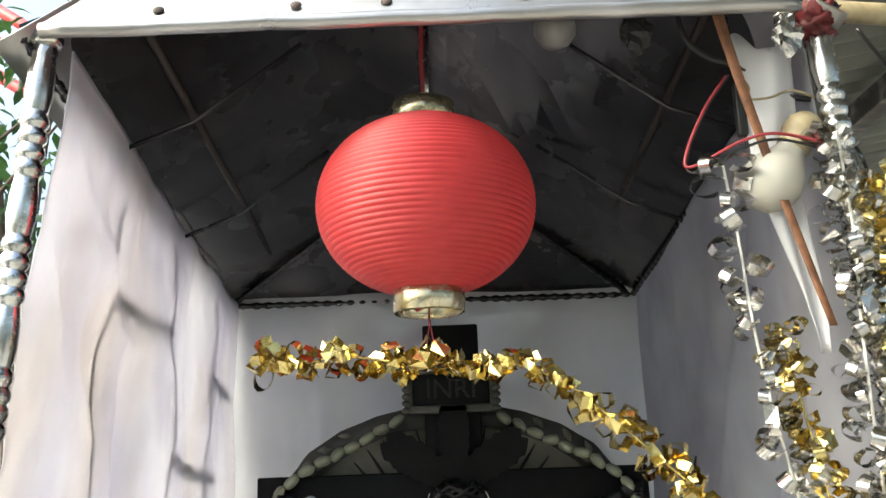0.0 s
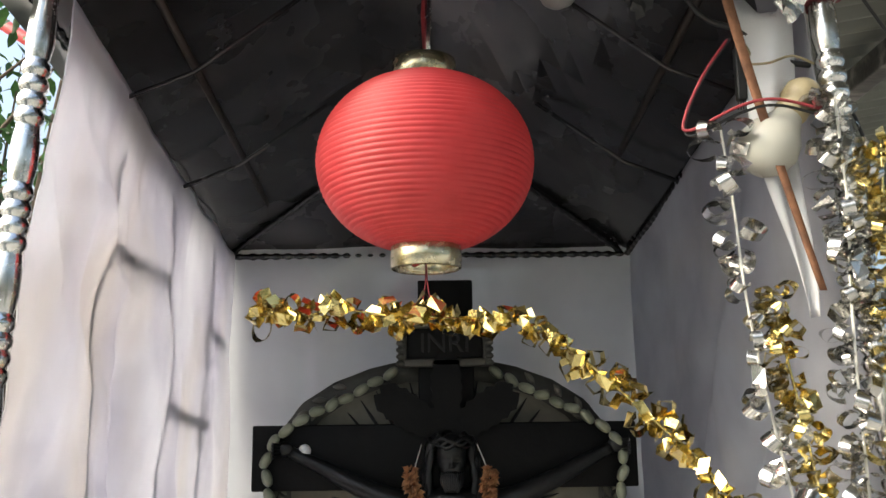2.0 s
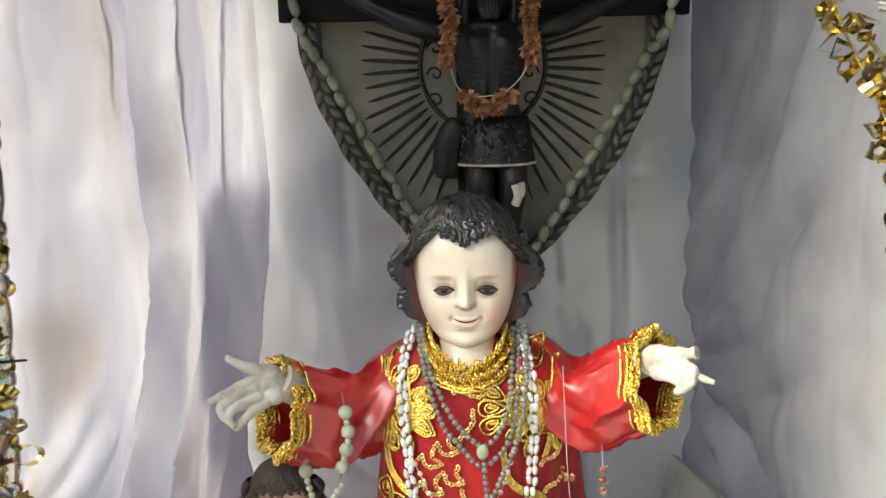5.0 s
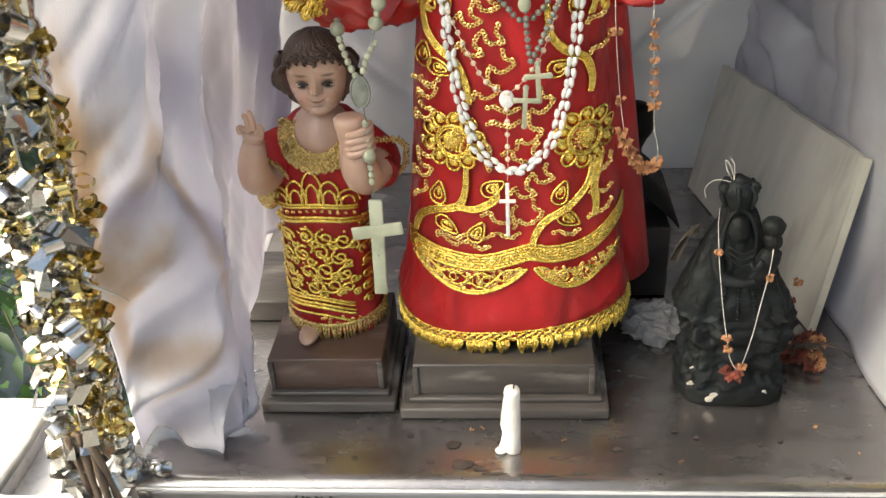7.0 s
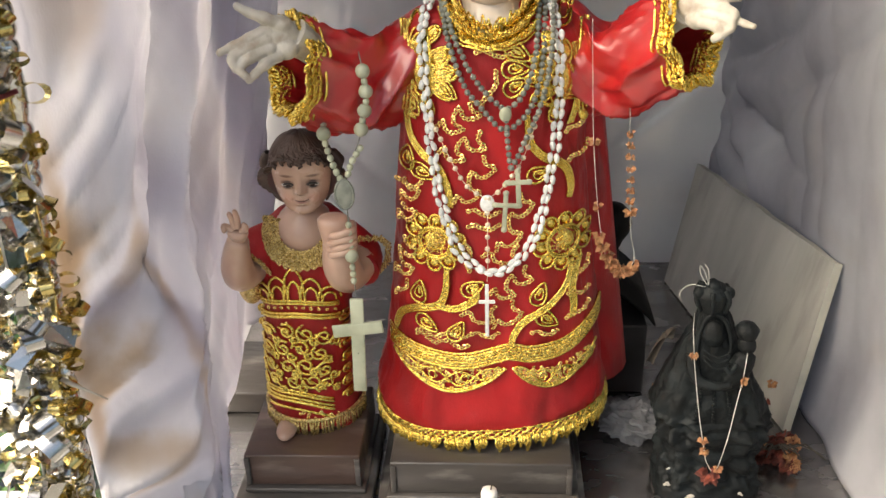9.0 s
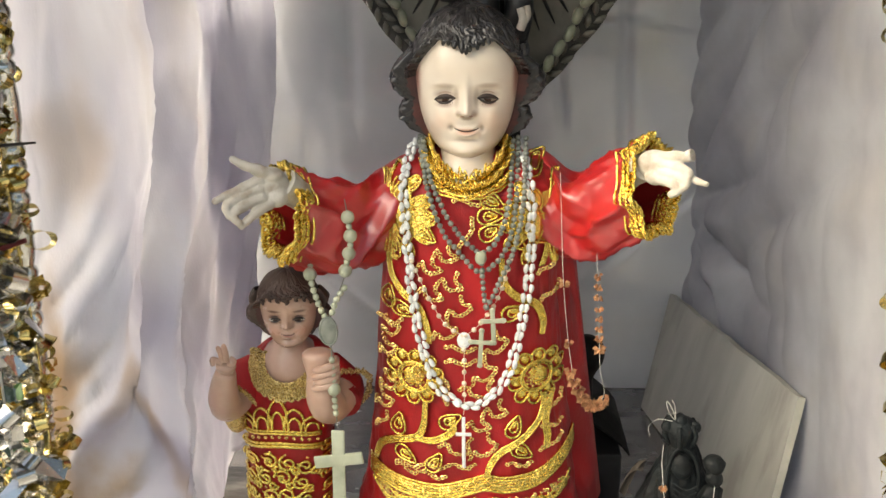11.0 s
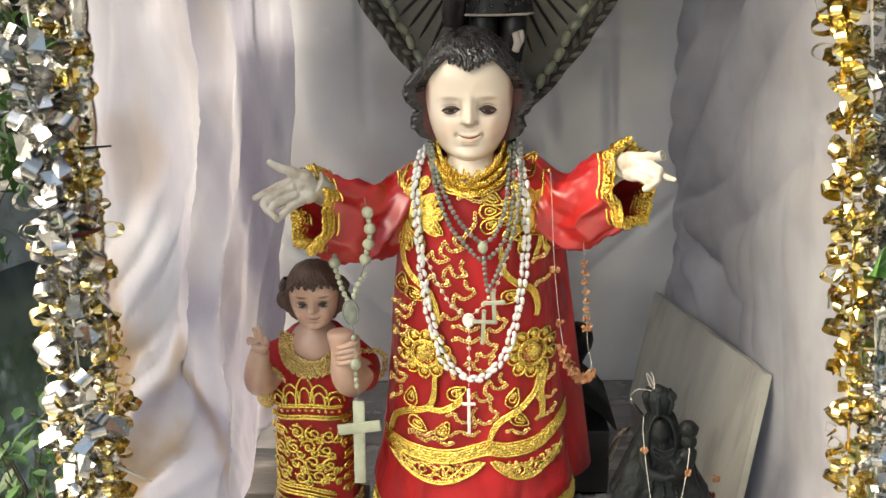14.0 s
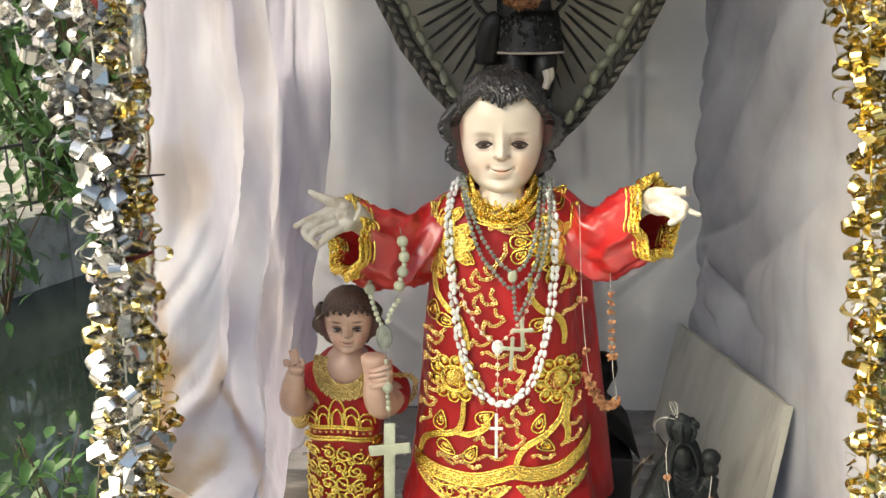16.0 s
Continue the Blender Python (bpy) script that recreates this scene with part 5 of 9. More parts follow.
# satin sleeves with ruffled gold cuffs: rows of (x, y, z, half height, half depth)
SLEEVES = (
    (-1, [(-0.072, 1.226, 1.212, 0.066, 0.050), (-0.108, 1.215, 1.211, 0.066, 0.053), (-0.140, 1.197, 1.206, 0.060, 0.053), (-0.168, 1.178, 1.196, 0.058, 0.054), (-0.196, 1.156, 1.202, 0.066, 0.054), (-0.222, 1.134, 1.217, 0.063, 0.050), (-0.244, 1.113, 1.237, 0.057, 0.047)],
     (-0.76, -0.60, 0.20)),
    (1, [(0.046, 1.226, 1.214, 0.068, 0.050), (0.082, 1.215, 1.213, 0.069, 0.053), (0.112, 1.198, 1.209, 0.064, 0.053), (0.134, 1.180, 1.212, 0.060, 0.053), (0.160, 1.155, 1.228, 0.062, 0.053), (0.184, 1.130, 1.249, 0.060, 0.050), (0.207, 1.105, 1.271, 0.057, 0.047)],
     (0.72, -0.64, 0.24)))
for sgn, rows, ax in SLEEVES:
    ax = Vector(ax).normalized()
    ctr = smooth_path([r[:3] for r in rows], 9)
    rad = smooth_path([(r[3], r[4], 0) for r in rows], 9)
    n = len(ctr)
    sleeve = []
    for i, c in enumerate(ctr):
        t = i / (n - 1)
        d = Vector((sgn, -0.25, 0.0)).lerp(ax, min(1, t * 1.3)).normalized()
        up = (Vector((0, 0, 1)) - d * d.z).normalized()
        side = d.cross(up)
        row = []
        for k in range(96):
            q = 2 * math.pi * k / 96
            s = 9 * t + sgn * q
            pinch = math.exp(-((t - 0.45) / 0.16) ** 2)
            crisp = lambda w: 1 - 2 * abs(math.sin(w)) ** 0.6
            fold = 0.0065 * math.sin(3 * q + 8 * t * sgn + 0.8) * math.sin(math.pi * min(1, t + .12)) + 0.0120 * crisp(2.0 * q - 5.5 * t * sgn + 1.0) * pinch
            fold += 0.0085 * crisp(3.5 * q + 3.2 * sgn * t + 0.4 + 1.4 * fbm(t * 3, math.sin(q) * 2, sgn)) * max(0.0, t - 0.35) / 0.65
            fold += 0.0080 * fbm(3.4 * t + 1.1 * math.cos(q), 1.7 * math.sin(q) + t, 4.0 * sgn) * math.sin(math.pi * min(1, t + .1)) + 0.0025 * math.sin(9 * q + 5 * t) * max(0.0, t - 0.6)
            row.append(c + math.cos(q) * (rad[i].x + fold) * up + math.sin(q) * (rad[i].y + fold) * side)
        sleeve.append(row)
    loft(bm, sleeve, SATIN_M, cap=False)
    cuff = ctr[-1]
    loft(bm, [[cuff + (p - cuff) * 0.97 for p in sleeve[-1]]] + [[ctr[n - 1 - 9 * j] + (p - ctr[n - 1 - 9 * j]) * (0.93 - 0.2 * j) for p in sleeve[n - 1 - 9 * j]] for j in (1, 2, 3)], ROBE_M, cap=False)
    base = sleeve[-1][::2]
    out = [(p - cuff).normalized() * 0.55 + ax * 0.8 for p in base]
    ruffle(bm, base, out, 0.011, 34, 0.0014, GOLD_M, 5, 2)
    ruffle(bm, [p - ax * 0.007 for p in base], out, 0.008, 41, 0.0014, GOLD_M, 4, 5)
    ruffle(bm, [p - ax * 0.013 for p in base], out, 0.006, 47, 0.0013, GOLD_M, 3, 8)
    tube(bm, [p - ax * 0.019 + (p - cuff).normalized() * 0.001 for p in base], 0.0019, 6, GOLD_M, closed=True)


def fused(bm, mi, voxel, build, soften=6):
    """Carves overlapping forms into one skin and adds it to bm."""
    raw = bmesh.new()
    build(raw)
    me = bpy.data.meshes.new("carving")
    bmesh.ops.recalc_face_normals(raw, faces=raw.faces[:])
    raw.to_mesh(me)
    raw.free()
    ob = new("carving", me)
    rem = ob.modifiers.new("skin", "REMESH")
    rem.mode, rem.voxel_size = "VOXEL", voxel
    smo = ob.modifiers.new("soften", "SMOOTH")
    smo.factor, smo.iterations = 0.5, soften
    dg = bpy.context.evaluated_depsgraph_get()
    dg.update()
    done = bpy.data.meshes.new_from_object(ob.evaluated_get(dg))
    vs = [bm.verts.new(v.co) for v in done.vertices]
    for p in done.polygons:
        bm.faces.new([vs[i] for i in p.vertices]).material_index = mi
    bpy.data.objects.remove(ob)
    bpy.data.meshes.remove(me)
    bpy.data.meshes.remove(done)


def finger(b, pts, r0, r1):
    P = smooth_path(pts, 5)
    n = len(P)
    tube(b, P, [(r0 + (r1 - r0) * i / (n - 1)) * (1 + 0.08 * math.cos(i * 1.2)) for i in range(n)], 12)
    ball(b, P[-1], r1, 10, 8)
    ball(b, P[0], r0, 10, 8)


def hand_open(b):
    tube(b, smooth_path([(-0.205, 1.132, 1.235), (-0.226, 1.108, 1.262), (-0.240, 1.096, 1.277)], 5), [0.016 + 0.0006 * i for i in range(11)], 16)
    ball(b, (-0.252, 1.084, 1.279), (0.022, 0.013, 0.024), 20, 14, m=Matrix.Rotation(0.35, 3, "Z"))
    ball(b, (-0.246, 1.080, 1.266), (0.016, 0.012, 0.013), 16, 12)
    ball(b, (-0.250, 1.082, 1.293), (0.015, 0.012, 0.010), 16, 12)
    finger(b, [(-0.250, 1.080, 1.294), (-0.264, 1.070, 1.303), (-0.277, 1.066, 1.309), (-0.290, 1.064, 1.317)], 0.0085, 0.0046)
    finger(b, [(-0.262, 1.076, 1.289), (-0.280, 1.064, 1.282), (-0.297, 1.056, 1.276), (-0.312, 1.050, 1.270)], 0.0080, 0.0042)
    finger(b, [(-0.264, 1.072, 1.279), (-0.284, 1.058, 1.272), (-0.298, 1.048, 1.264), (-0.294, 1.042, 1.254)], 0.0078, 0.0050)
    finger(b, [(-0.260, 1.070, 1.268), (-0.279, 1.054, 1.263), (-0.290, 1.044, 1.254), (-0.283, 1.040, 1.246)], 0.0075, 0.0048)
    finger(b, [(-0.252, 1.072, 1.260), (-0.265, 1.056, 1.254), (-0.274, 1.048, 1.247), (-0.281, 1.043, 1.241)], 0.0070, 0.0044)


def hand_curled(b):
    tube(b, smooth_path([(0.168, 1.128, 1.258), (0.182, 1.108, 1.284), (0.194, 1.090, 1.300)], 5), [0.0145 + 0.0010 * i for i in range(11)], 16)
    ball(b, (0.206, 1.076, 1.304), (0.026, 0.017, 0.0205), 22, 16, m=Matrix.Rotation(-0.5, 3, "Z"))
    ball(b, (0.206, 1.066, 1.290), (0.016, 0.013, 0.012), 16, 12)
    # broken stub, then three bent fingers and one pointing tip
    finger(b, [(0.212, 1.070, 1.316), (0.228, 1.058, 1.320), (0.241, 1.050, 1.321)], 0.0085, 0.0068)
    finger(b, [(0.214, 1.064, 1.308), (0.232, 1.048, 1.307), (0.243, 1.040, 1.302), (0.240, 1.036, 1.291)], 0.0078, 0.0055)
    finger(b, [(0.212, 1.060, 1.298), (0.231, 1.043, 1.296), (0.240, 1.036, 1.288), (0.233, 1.036, 1.280)], 0.0078, 0.0055)
    finger(b, [(0.208, 1.058, 1.288), (0.224, 1.042, 1.286), (0.229, 1.036, 1.278), (0.222, 1.038, 1.273)], 0.0072, 0.0052)
    finger(b, [(0.225, 1.056, 1.303), (0.242, 1.044, 1.297), (0.256, 1.036, 1.291), (0.265, 1.030, 1.289)], 0.0064, 0.0040)
    mid = Vector((0.190, 1.085, 1.300))
    for v in b.verts:
        v.co = mid + (v.co - mid) * 0.86 + Vector((0.003, 0, 0.002))


fused(bm, SKINW_M, 0.0011, hand_open, 2)
fused(bm, SKINW_M, 0.0011, hand_curled, 2)
lathe(bm, [(0.0050, -0.002), (0.0068, 0.003), (0.0078, 0.009), (0.0064, 0.008), (0.0025, 0.001)], 14, (0.236, 1.056, 1.320), SKINW_M, Matrix.Rotation(radians(68), 4, "Y") @ Matrix.Rotation(radians(30), 4, "X"))
# neck, head, hair
lathe(bm, [(0.060, 1.245), (0.054, 1.262), (0.043, 1.277), (0.0365, 1.29), (0.0335, 1.31), (0.036, 1.335)], 24, (-0.015, 1.196, 0), SKIN_M)
hd = Head((-0.016, 1.203, 1.384), (0.066, 0.060, 0.094))
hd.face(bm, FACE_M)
hd.features(bm, EYE_M, IRIS_M, LASH_M, BROW_M, LIPS_M, 1.0)
hd.hair(bm, HAIR_M, BLUSH_M, 1.0, 0.105)
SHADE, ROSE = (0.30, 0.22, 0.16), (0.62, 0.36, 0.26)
# make-up, plus shade painted in at the sockets, nose, lip, lower cheeks and chin
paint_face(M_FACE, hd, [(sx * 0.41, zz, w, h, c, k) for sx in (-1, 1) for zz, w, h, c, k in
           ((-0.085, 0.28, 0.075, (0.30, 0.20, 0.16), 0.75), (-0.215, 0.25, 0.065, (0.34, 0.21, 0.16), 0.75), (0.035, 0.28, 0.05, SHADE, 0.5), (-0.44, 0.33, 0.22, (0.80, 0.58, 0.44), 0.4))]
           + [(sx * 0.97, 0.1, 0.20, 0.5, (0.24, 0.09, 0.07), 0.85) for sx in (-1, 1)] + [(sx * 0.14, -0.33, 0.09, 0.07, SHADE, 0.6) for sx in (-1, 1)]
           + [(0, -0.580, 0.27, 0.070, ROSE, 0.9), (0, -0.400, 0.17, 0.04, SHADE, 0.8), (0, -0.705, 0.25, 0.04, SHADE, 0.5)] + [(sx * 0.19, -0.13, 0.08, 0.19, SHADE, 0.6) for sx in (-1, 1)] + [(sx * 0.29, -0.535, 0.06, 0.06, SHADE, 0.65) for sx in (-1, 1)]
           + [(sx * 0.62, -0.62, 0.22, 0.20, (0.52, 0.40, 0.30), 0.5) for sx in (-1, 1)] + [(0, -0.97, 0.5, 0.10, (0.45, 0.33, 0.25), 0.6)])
# ruffled gold collar standing up round the neck
def coll(rad, front, side, back):
    """A closed line round the neck, low in front and high at the sides."""
    L = []
    for k in range(48):
        a = 2 * math.pi * k / 48
        c = math.cos(a)
        z = side + (front - side) * max(0.0, c) ** 1.5 + (back - side) * max(0.0, -c)
        L.append(Vector((-0.015 + rad * math.sin(a), 1.192 - rad * 1.04 * c, z)))
    return L


outw = lambda o, zz: [Vector((o * math.sin(a), -o * math.cos(a), zz)) for a in (2 * math.pi * k / 48 for k in range(48))]
loft(bm, [coll(0.062, 1.252, 1.278, 1.29), coll(0.057, 1.255, 1.285, 1.30), coll(0.052, 1.257, 1.292, 1.31), coll(0.046, 1.261, 1.298, 1.317)], GOLD_M, cap=False)
ruffle(bm, coll(0.046, 1.262, 1.300, 1.317), outw(0.3, 1.0), 0.015, 19, 0.0012, GOLD_M, 5, 3)
ruffle(bm, coll(0.051, 1.258, 1.293, 1.31), outw(0.8, 0.7), 0.010, 36, 0.0012, GOLD_M, 5, 1)
ruffle(bm, coll(0.057, 1.252, 1.284, 1.30), outw(0.9, 0.2), 0.007, 42, 0.0012, GOLD_M, 4, 6)
for rr, dz in ((0.0655, -0.001), (0.0635, 0.003)):
    tube(bm, [p + Vector((0, 0, dz + 0.0012 * math.sin(i * 2.1))) for i, p in enumerate(coll(rr, 1.250, 1.276, 1.29))], 0.0018, 6, GOLD_M, closed=True)
# square legs down to the pedestal
for x in (-0.05, 0.03):
    tube(bm, [(x, 1.2, 0.692), (x, 1.2, 0.74)], 0.02, 12, SKIN_M)
tagged(part("statue", bm, CHILD_MATS), "painted child statue with open arms in a gold-embroidered red robe", "statue")


def pedestal(cx, y0, w, d, bw, bd, h, wood, label, step=0.0):
    t = thing("pedestal", label, "pedestal", (cx, y0, 0.611), group="statue pedestals")
    bm = bmesh.new()
    block(bm, (0, bd / 2, 0.0095), (bw, bd, 0.019), 0.004)
    block(bm, (0.002, bd / 2 + 0.003, 0.0235), (bw - 0.022, bd - 0.02, 0.008), 0.003)
    part("base_board", bm, M_WOOD, t)
    bm = bmesh.new()
    block(bm, (0, bd / 2 + 0.006, 0.028 + (h - 0.028) / 2), (w, d, h - 0.028), 0.003)
    part("block", bm, wood, t)
    for s in (-1, 1):
        bm = bmesh.new()
        block(bm, (s * (w / 2 - 0.004), bd / 2 + 0.006 - d / 2 - 0.0015, 0.028 + (h - 0.03) / 2), (0.008, 0.003, h - 0.034), 0.001)
        part("corner_strip", bm, M_WOOD, t)
    return t


pedestal(-0.031, 1.042, 0.252, 0.27, 0.292, 0.30, 0.081, M_WOOD, "worn dark wooden pedestal with a chipped base board")
pedestal(-0.283, 1.055, 0.165, 0.17, 0.196, 0.20, 0.081, M_WOOD_R, "reddish brown wooden pedestal with split corner strip")


def piece(name, me, parent, m, label=""):
    """One of many alike pieces: an object of its own on a shared mesh."""
    o = new(name, me)
    o.parent = parent
    o.matrix_basis = m
    if label:
        o["label"] = label
    return o


def shared(name, bm, material, smooth=True):
    me = bpy.data.meshes.new(name)
    bm.to_mesh(me)
    bm.free()
    me.materials.append(material)
    if smooth:
        for p in me.polygons:
            p.use_smooth = True
    return me


# ---- the small child figure ----
SROBE = [(1.020, -0.270, 1.202, 0.020, 0.020), (1.012, -0.270, 1.204, 0.042, 0.034), (0.992, -0.271, 1.200, 0.062, 0.048), (0.97, -0.273, 1.198, 0.067, 0.054), (0.92, -0.276, 1.196, 0.064, 0.058),
         (0.85, -0.279, 1.196, 0.062, 0.062), (0.75, -0.281, 1.196, 0.065, 0.066), (0.69, -0.280, 1.196, 0.070, 0.070)]
(SR, SG, SQ, SF, SH, SB, SL, SE, SI, SA, SW, SC, SD) = range(13)
bm = bmesh.new()
robe_body(bm, SROBE, 0.692, 1.020, SR, 72, 48, 0.008)


def semb(pts, r, mi=SG, off=0.0016, n=5):
    P = smooth_path([(x, 0, z) for x, z in pts], n)
    tube(bm, [on_front(SROBE, p.x, p.z, off + 0.0006) for p in P], [r * (1.55 if i % 2 else 1.15) for i in range(len(P))], 5, mi)


def scroll(cx, cz, r, turns, ph, s=1):
    semb([(cx + s * r * (1 - k / 17) * math.cos(ph + k * turns * 0.62), cz + r * (1 - k / 17) * math.sin(ph + k * turns * 0.62)) for k in range(15)], 0.0019, n=3)


X0, X1 = -0.338, -0.226
for dz, r in ((0.0, 0.0022), (0.005, 0.0018), (0.020, 0.0018), (0.024, 0.0016)):
    semb([(X0 + (X1 - X0) * t, 0.874 + dz + 0.010 * math.sin(math.pi * t)) for t in (i / 8 for i in range(9))], r)
for i in range(11):
    dot(bm, on_front(SROBE, X0 + 0.006 + i * 0.0101, 0.8875 + 0.010 * math.sin(math.pi * i / 10), 0.0018), 0.0026, SQ)
for i in range(5):
    t = (i + 0.5) / 5
    cx, hh = X0 + (X1 - X0) * t, (0.022, 0.032, 0.044, 0.032, 0.022)[i]
    b = 0.900 + 0.010 * math.sin(math.pi * t)
    for k in (1.0, 0.6):
        semb([(cx - 0.014 * k, b), (cx - 0.011 * k, b + hh * 0.7 * k), (cx, b + hh * k), (cx + 0.011 * k, b + hh * 0.7 * k), (cx + 0.014 * k, b)], 0.0017)
for dz, r in ((0.0, 0.0022), (0.006, 0.0018), (-0.012, 0.0018), (0.013, 0.002), (0.018, 0.0015)):
    semb([(-0.340 + 0.098 * t, 0.738 + dz + 0.014 * math.sin(math.pi * t * 0.8 + 0.4) - 0.012 * t) for t in (i / 8 for i in range(9))], r)
rg = random.Random(3)
for cx, cz, r, tr, ph, s in ((-0.325, 0.855, 0.010, 1, 0, 1), (-0.298, 0.860, 0.011, 1, 1, -1), (-0.272, 0.857, 0.012, 1, 2, 1), (-0.248, 0.850, 0.012, 1, 3, -1), (-0.328, 0.828, 0.010, 1, 4, 1),
                             (-0.305, 0.832, 0.012, 1, 1, 1), (-0.280, 0.834, 0.012, 1, 0, -1), (-0.255, 0.825, 0.011, 1, 2, 1), (-0.326, 0.802, 0.009, 1, 3, -1), (-0.300, 0.803, 0.012, 1, 5, 1),
                             (-0.275, 0.806, 0.013, 1, 4, -1), (-0.250, 0.798, 0.011, 1, 1, 1), (-0.322, 0.778, 0.009, 1, 0, 1), (-0.294, 0.780, 0.012, 1, 2, -1), (-0.268, 0.781, 0.012, 1, 3, 1), (-0.248, 0.775, 0.009, 1, 5, -1)):
    scroll(cx, cz, r * 1.1, tr, ph, s)
    scroll(cx + 0.011, cz - 0.011, r * 0.62, tr, ph + 2, -s)
    semb([(cx - 0.012, cz + 0.006), (cx - 0.003, cz + 0.0005), (cx + 0.010, cz - 0.010)], 0.0014, n=4)
    dot(bm, on_front(SROBE, cx + rg.uniform(-.012, .012), cz + 0.013, 0.002), 0.0022, SQ)
for i in range(7):
    cz = 0.745 + i * 0.021
    scroll(-0.2235, cz, 0.0075, 1, i * 1.3, 1 if i % 2 else -1)
    scroll(-0.3395, cz, 0.006, 1, i * 1.1, -1 if i % 2 else 1)
for i in range(15):
    dot(bm, on_front(SROBE, -0.325 + 0.09 * rg.random(), 0.715 + 0.014 * rg.random(), 0.002), 0.0026, SQ)
# pale fringe round the hem
for i in range(64):
    a = math.pi * (-0.62 + 1.24 * i / 63)
    p = Vector((-0.280 + 0.0715 * math.sin(a), 1.196 - 0.0715 * math.cos(a), 0.715))
    q = rg.uniform(-.0015, .0015)
    tube(bm, [p, p + Vector((q, -0.0015, -0.012)), p + Vector((q * 2, -0.001, -0.026 + rg.uniform(0, .004)))], 0.0017, 5, SW)
tube(bm, [(-0.280 + 0.0722 * math.sin(a), 1.196 - 0.0722 * math.cos(a), 0.716) for a in (math.pi * (-0.65 + 1.3 * i / 30) for i in range(31))], 0.003, 6, SW)
# wide gold lace neckline, lower in front
def lace(u, v):
    a = math.pi * (-0.66 + 1.32 * u)
    w, d = 0.028 + 0.021 * v, 0.036 + 0.023 * v
    x, z = -0.268 + w * math.sin(a) * 1.15, 1.012 - d * 0.92 * max(0, math.cos(a)) ** 0.9 - 0.004 * v + 0.0014 * math.sin(u * 150) * (v > 0.8)
    return on_front(SROBE, x, z, 0.0030 + 0.0012 * math.sin(u * 130) * math.sin(v * 9) + 0.001 * math.sin(v * 14))


grid(bm, lace, 110, 10, SC)
for k, v in enumerate((0.02, 0.5, 0.98)):
    if k:
        tube(bm, [lace(i / 84, v - 0.02 - 0.36 * (i % 2)) + Vector((0, -0.0018, 0)) for i in range(85)], 0.0012, 5, SC)
    tube(bm, [lace(i / 90, v) + Vector((0, -0.001 - 0.0007 * math.sin(i * 2.1), 0.0016 * math.sin(i * 1.7))) for i in range(91)], 0.0014, 5, SC)
# arms: one raised in blessing, one bent with a closed fist
tube(bm, smooth_path([(-0.315, 1.19, 0.970), (-0.345, 1.165, 0.945), (-0.352, 1.135, 0.950), (-0.347, 1.115, 0.985), (-0.339, 1.108, 1.015)], 5), [0.026, 0.027, 0.027, 0.027, 0.026, 0.025, 0.025, 0.025, 0.024, 0.024, 0.023, 0.022, 0.0215, 0.021, 0.020, 0.019, 0.018, 0.017, 0.0155, 0.0145, 0.0135], 14, SF)
mitt(bm, (-0.339, 1.108, 1.013), (-0.337, 1.104, 1.028), [
    [(-0.334, 1.10, 1.045), (-0.334, 1.098, 1.056), (-0.335, 1.096, 1.064)], [(-0.341, 1.10, 1.044), (-0.342, 1.098, 1.053), (-0.344, 1.096, 1.060)],
    [(-0.350, 1.10, 1.036), (-0.355, 1.096, 1.040), (-0.354, 1.092, 1.034)], [(-0.324, 1.10, 1.032), (-0.321, 1.096, 1.038), (-0.323, 1.094, 1.043)]], 0.0115, SF)
tube(bm, smooth_path([(-0.222, 1.20, 0.975), (-0.192, 1.178, 0.958), (-0.192, 1.145, 0.950)], 4), 0.027, 14, SR)
tube(bm, smooth_path([(-0.190, 1.16, 0.958), (-0.205, 1.125, 0.955), (-0.210, 1.108, 0.985), (-0.212, 1.105, 1.012)], 5), [0.024, 0.0245, 0.025, 0.025, 0.025, 0.0255, 0.0255, 0.025, 0.0245, 0.024, 0.023, 0.022, 0.0205, 0.019, 0.0185, 0.018], 14, SF)
loft(bm, [[Vector((-0.211 + dx + rx * math.sin(a), 1.103 - ry * math.cos(a), z)) for a in (2 * math.pi * k / 24 for k in range(24))] for z, dx, rx, ry in ((0.998, 0.0, 0.0185, 0.0165), (1.010, 0.001, 0.0185, 0.0165), (1.024, 0.001, 0.0205, 0.0175), (1.038, -0.001, 0.0215, 0.0180), (1.045, -0.002, 0.0205, 0.0170), (1.0485, -0.002, 0.0165, 0.0135), (1.0492, -0.002, 0.010, 0.008), (1.0488, -0.002, 0.0005, 0.0005))], SF)
for k in range(4):
    z = 1.008 + k * 0.0088
    tube(bm, smooth_path([(-0.190, 1.104, z + 0.003), (-0.188, 1.090, z + 0.002), (-0.198, 1.083, z), (-0.212 + 0.003 * (k % 2), 1.084, z - 0.004), (-0.219 + 0.003 * (k % 2), 1.088, z - 0.006)], 4), [0.0052] * 13 + [0.0048, 0.0044, 0.0038, 0.0028], 9, SF)
# gold lace sleeve edges
for c, ax, r in (((-0.345, 1.165, 0.948), (-0.4, -0.7, -0.5), 0.031), ((-0.186, 1.168, 0.957), (0.4, -0.8, -0.2), 0.031)):
    b = ring(c, ax, r, r, 30, 0.04)
    ruffle(bm, b, [(p - Vector(c)).normalized() for p in b], 0.006, 22, 0.0013, SC, 3, 2)
loft(bm, [ring((-0.312, 1.195, 0.972), (-1, -0.3, -0.5), 0.030, 0.030, 24), ring((-0.333, 1.178, 0.965), (-0.7, -0.5, -0.5), 0.034, 0.033, 24), ring((-0.345, 1.165, 0.947), (-0.4, -0.7, -0.5), 0.031, 0.031, 24)], SR, cap=False)
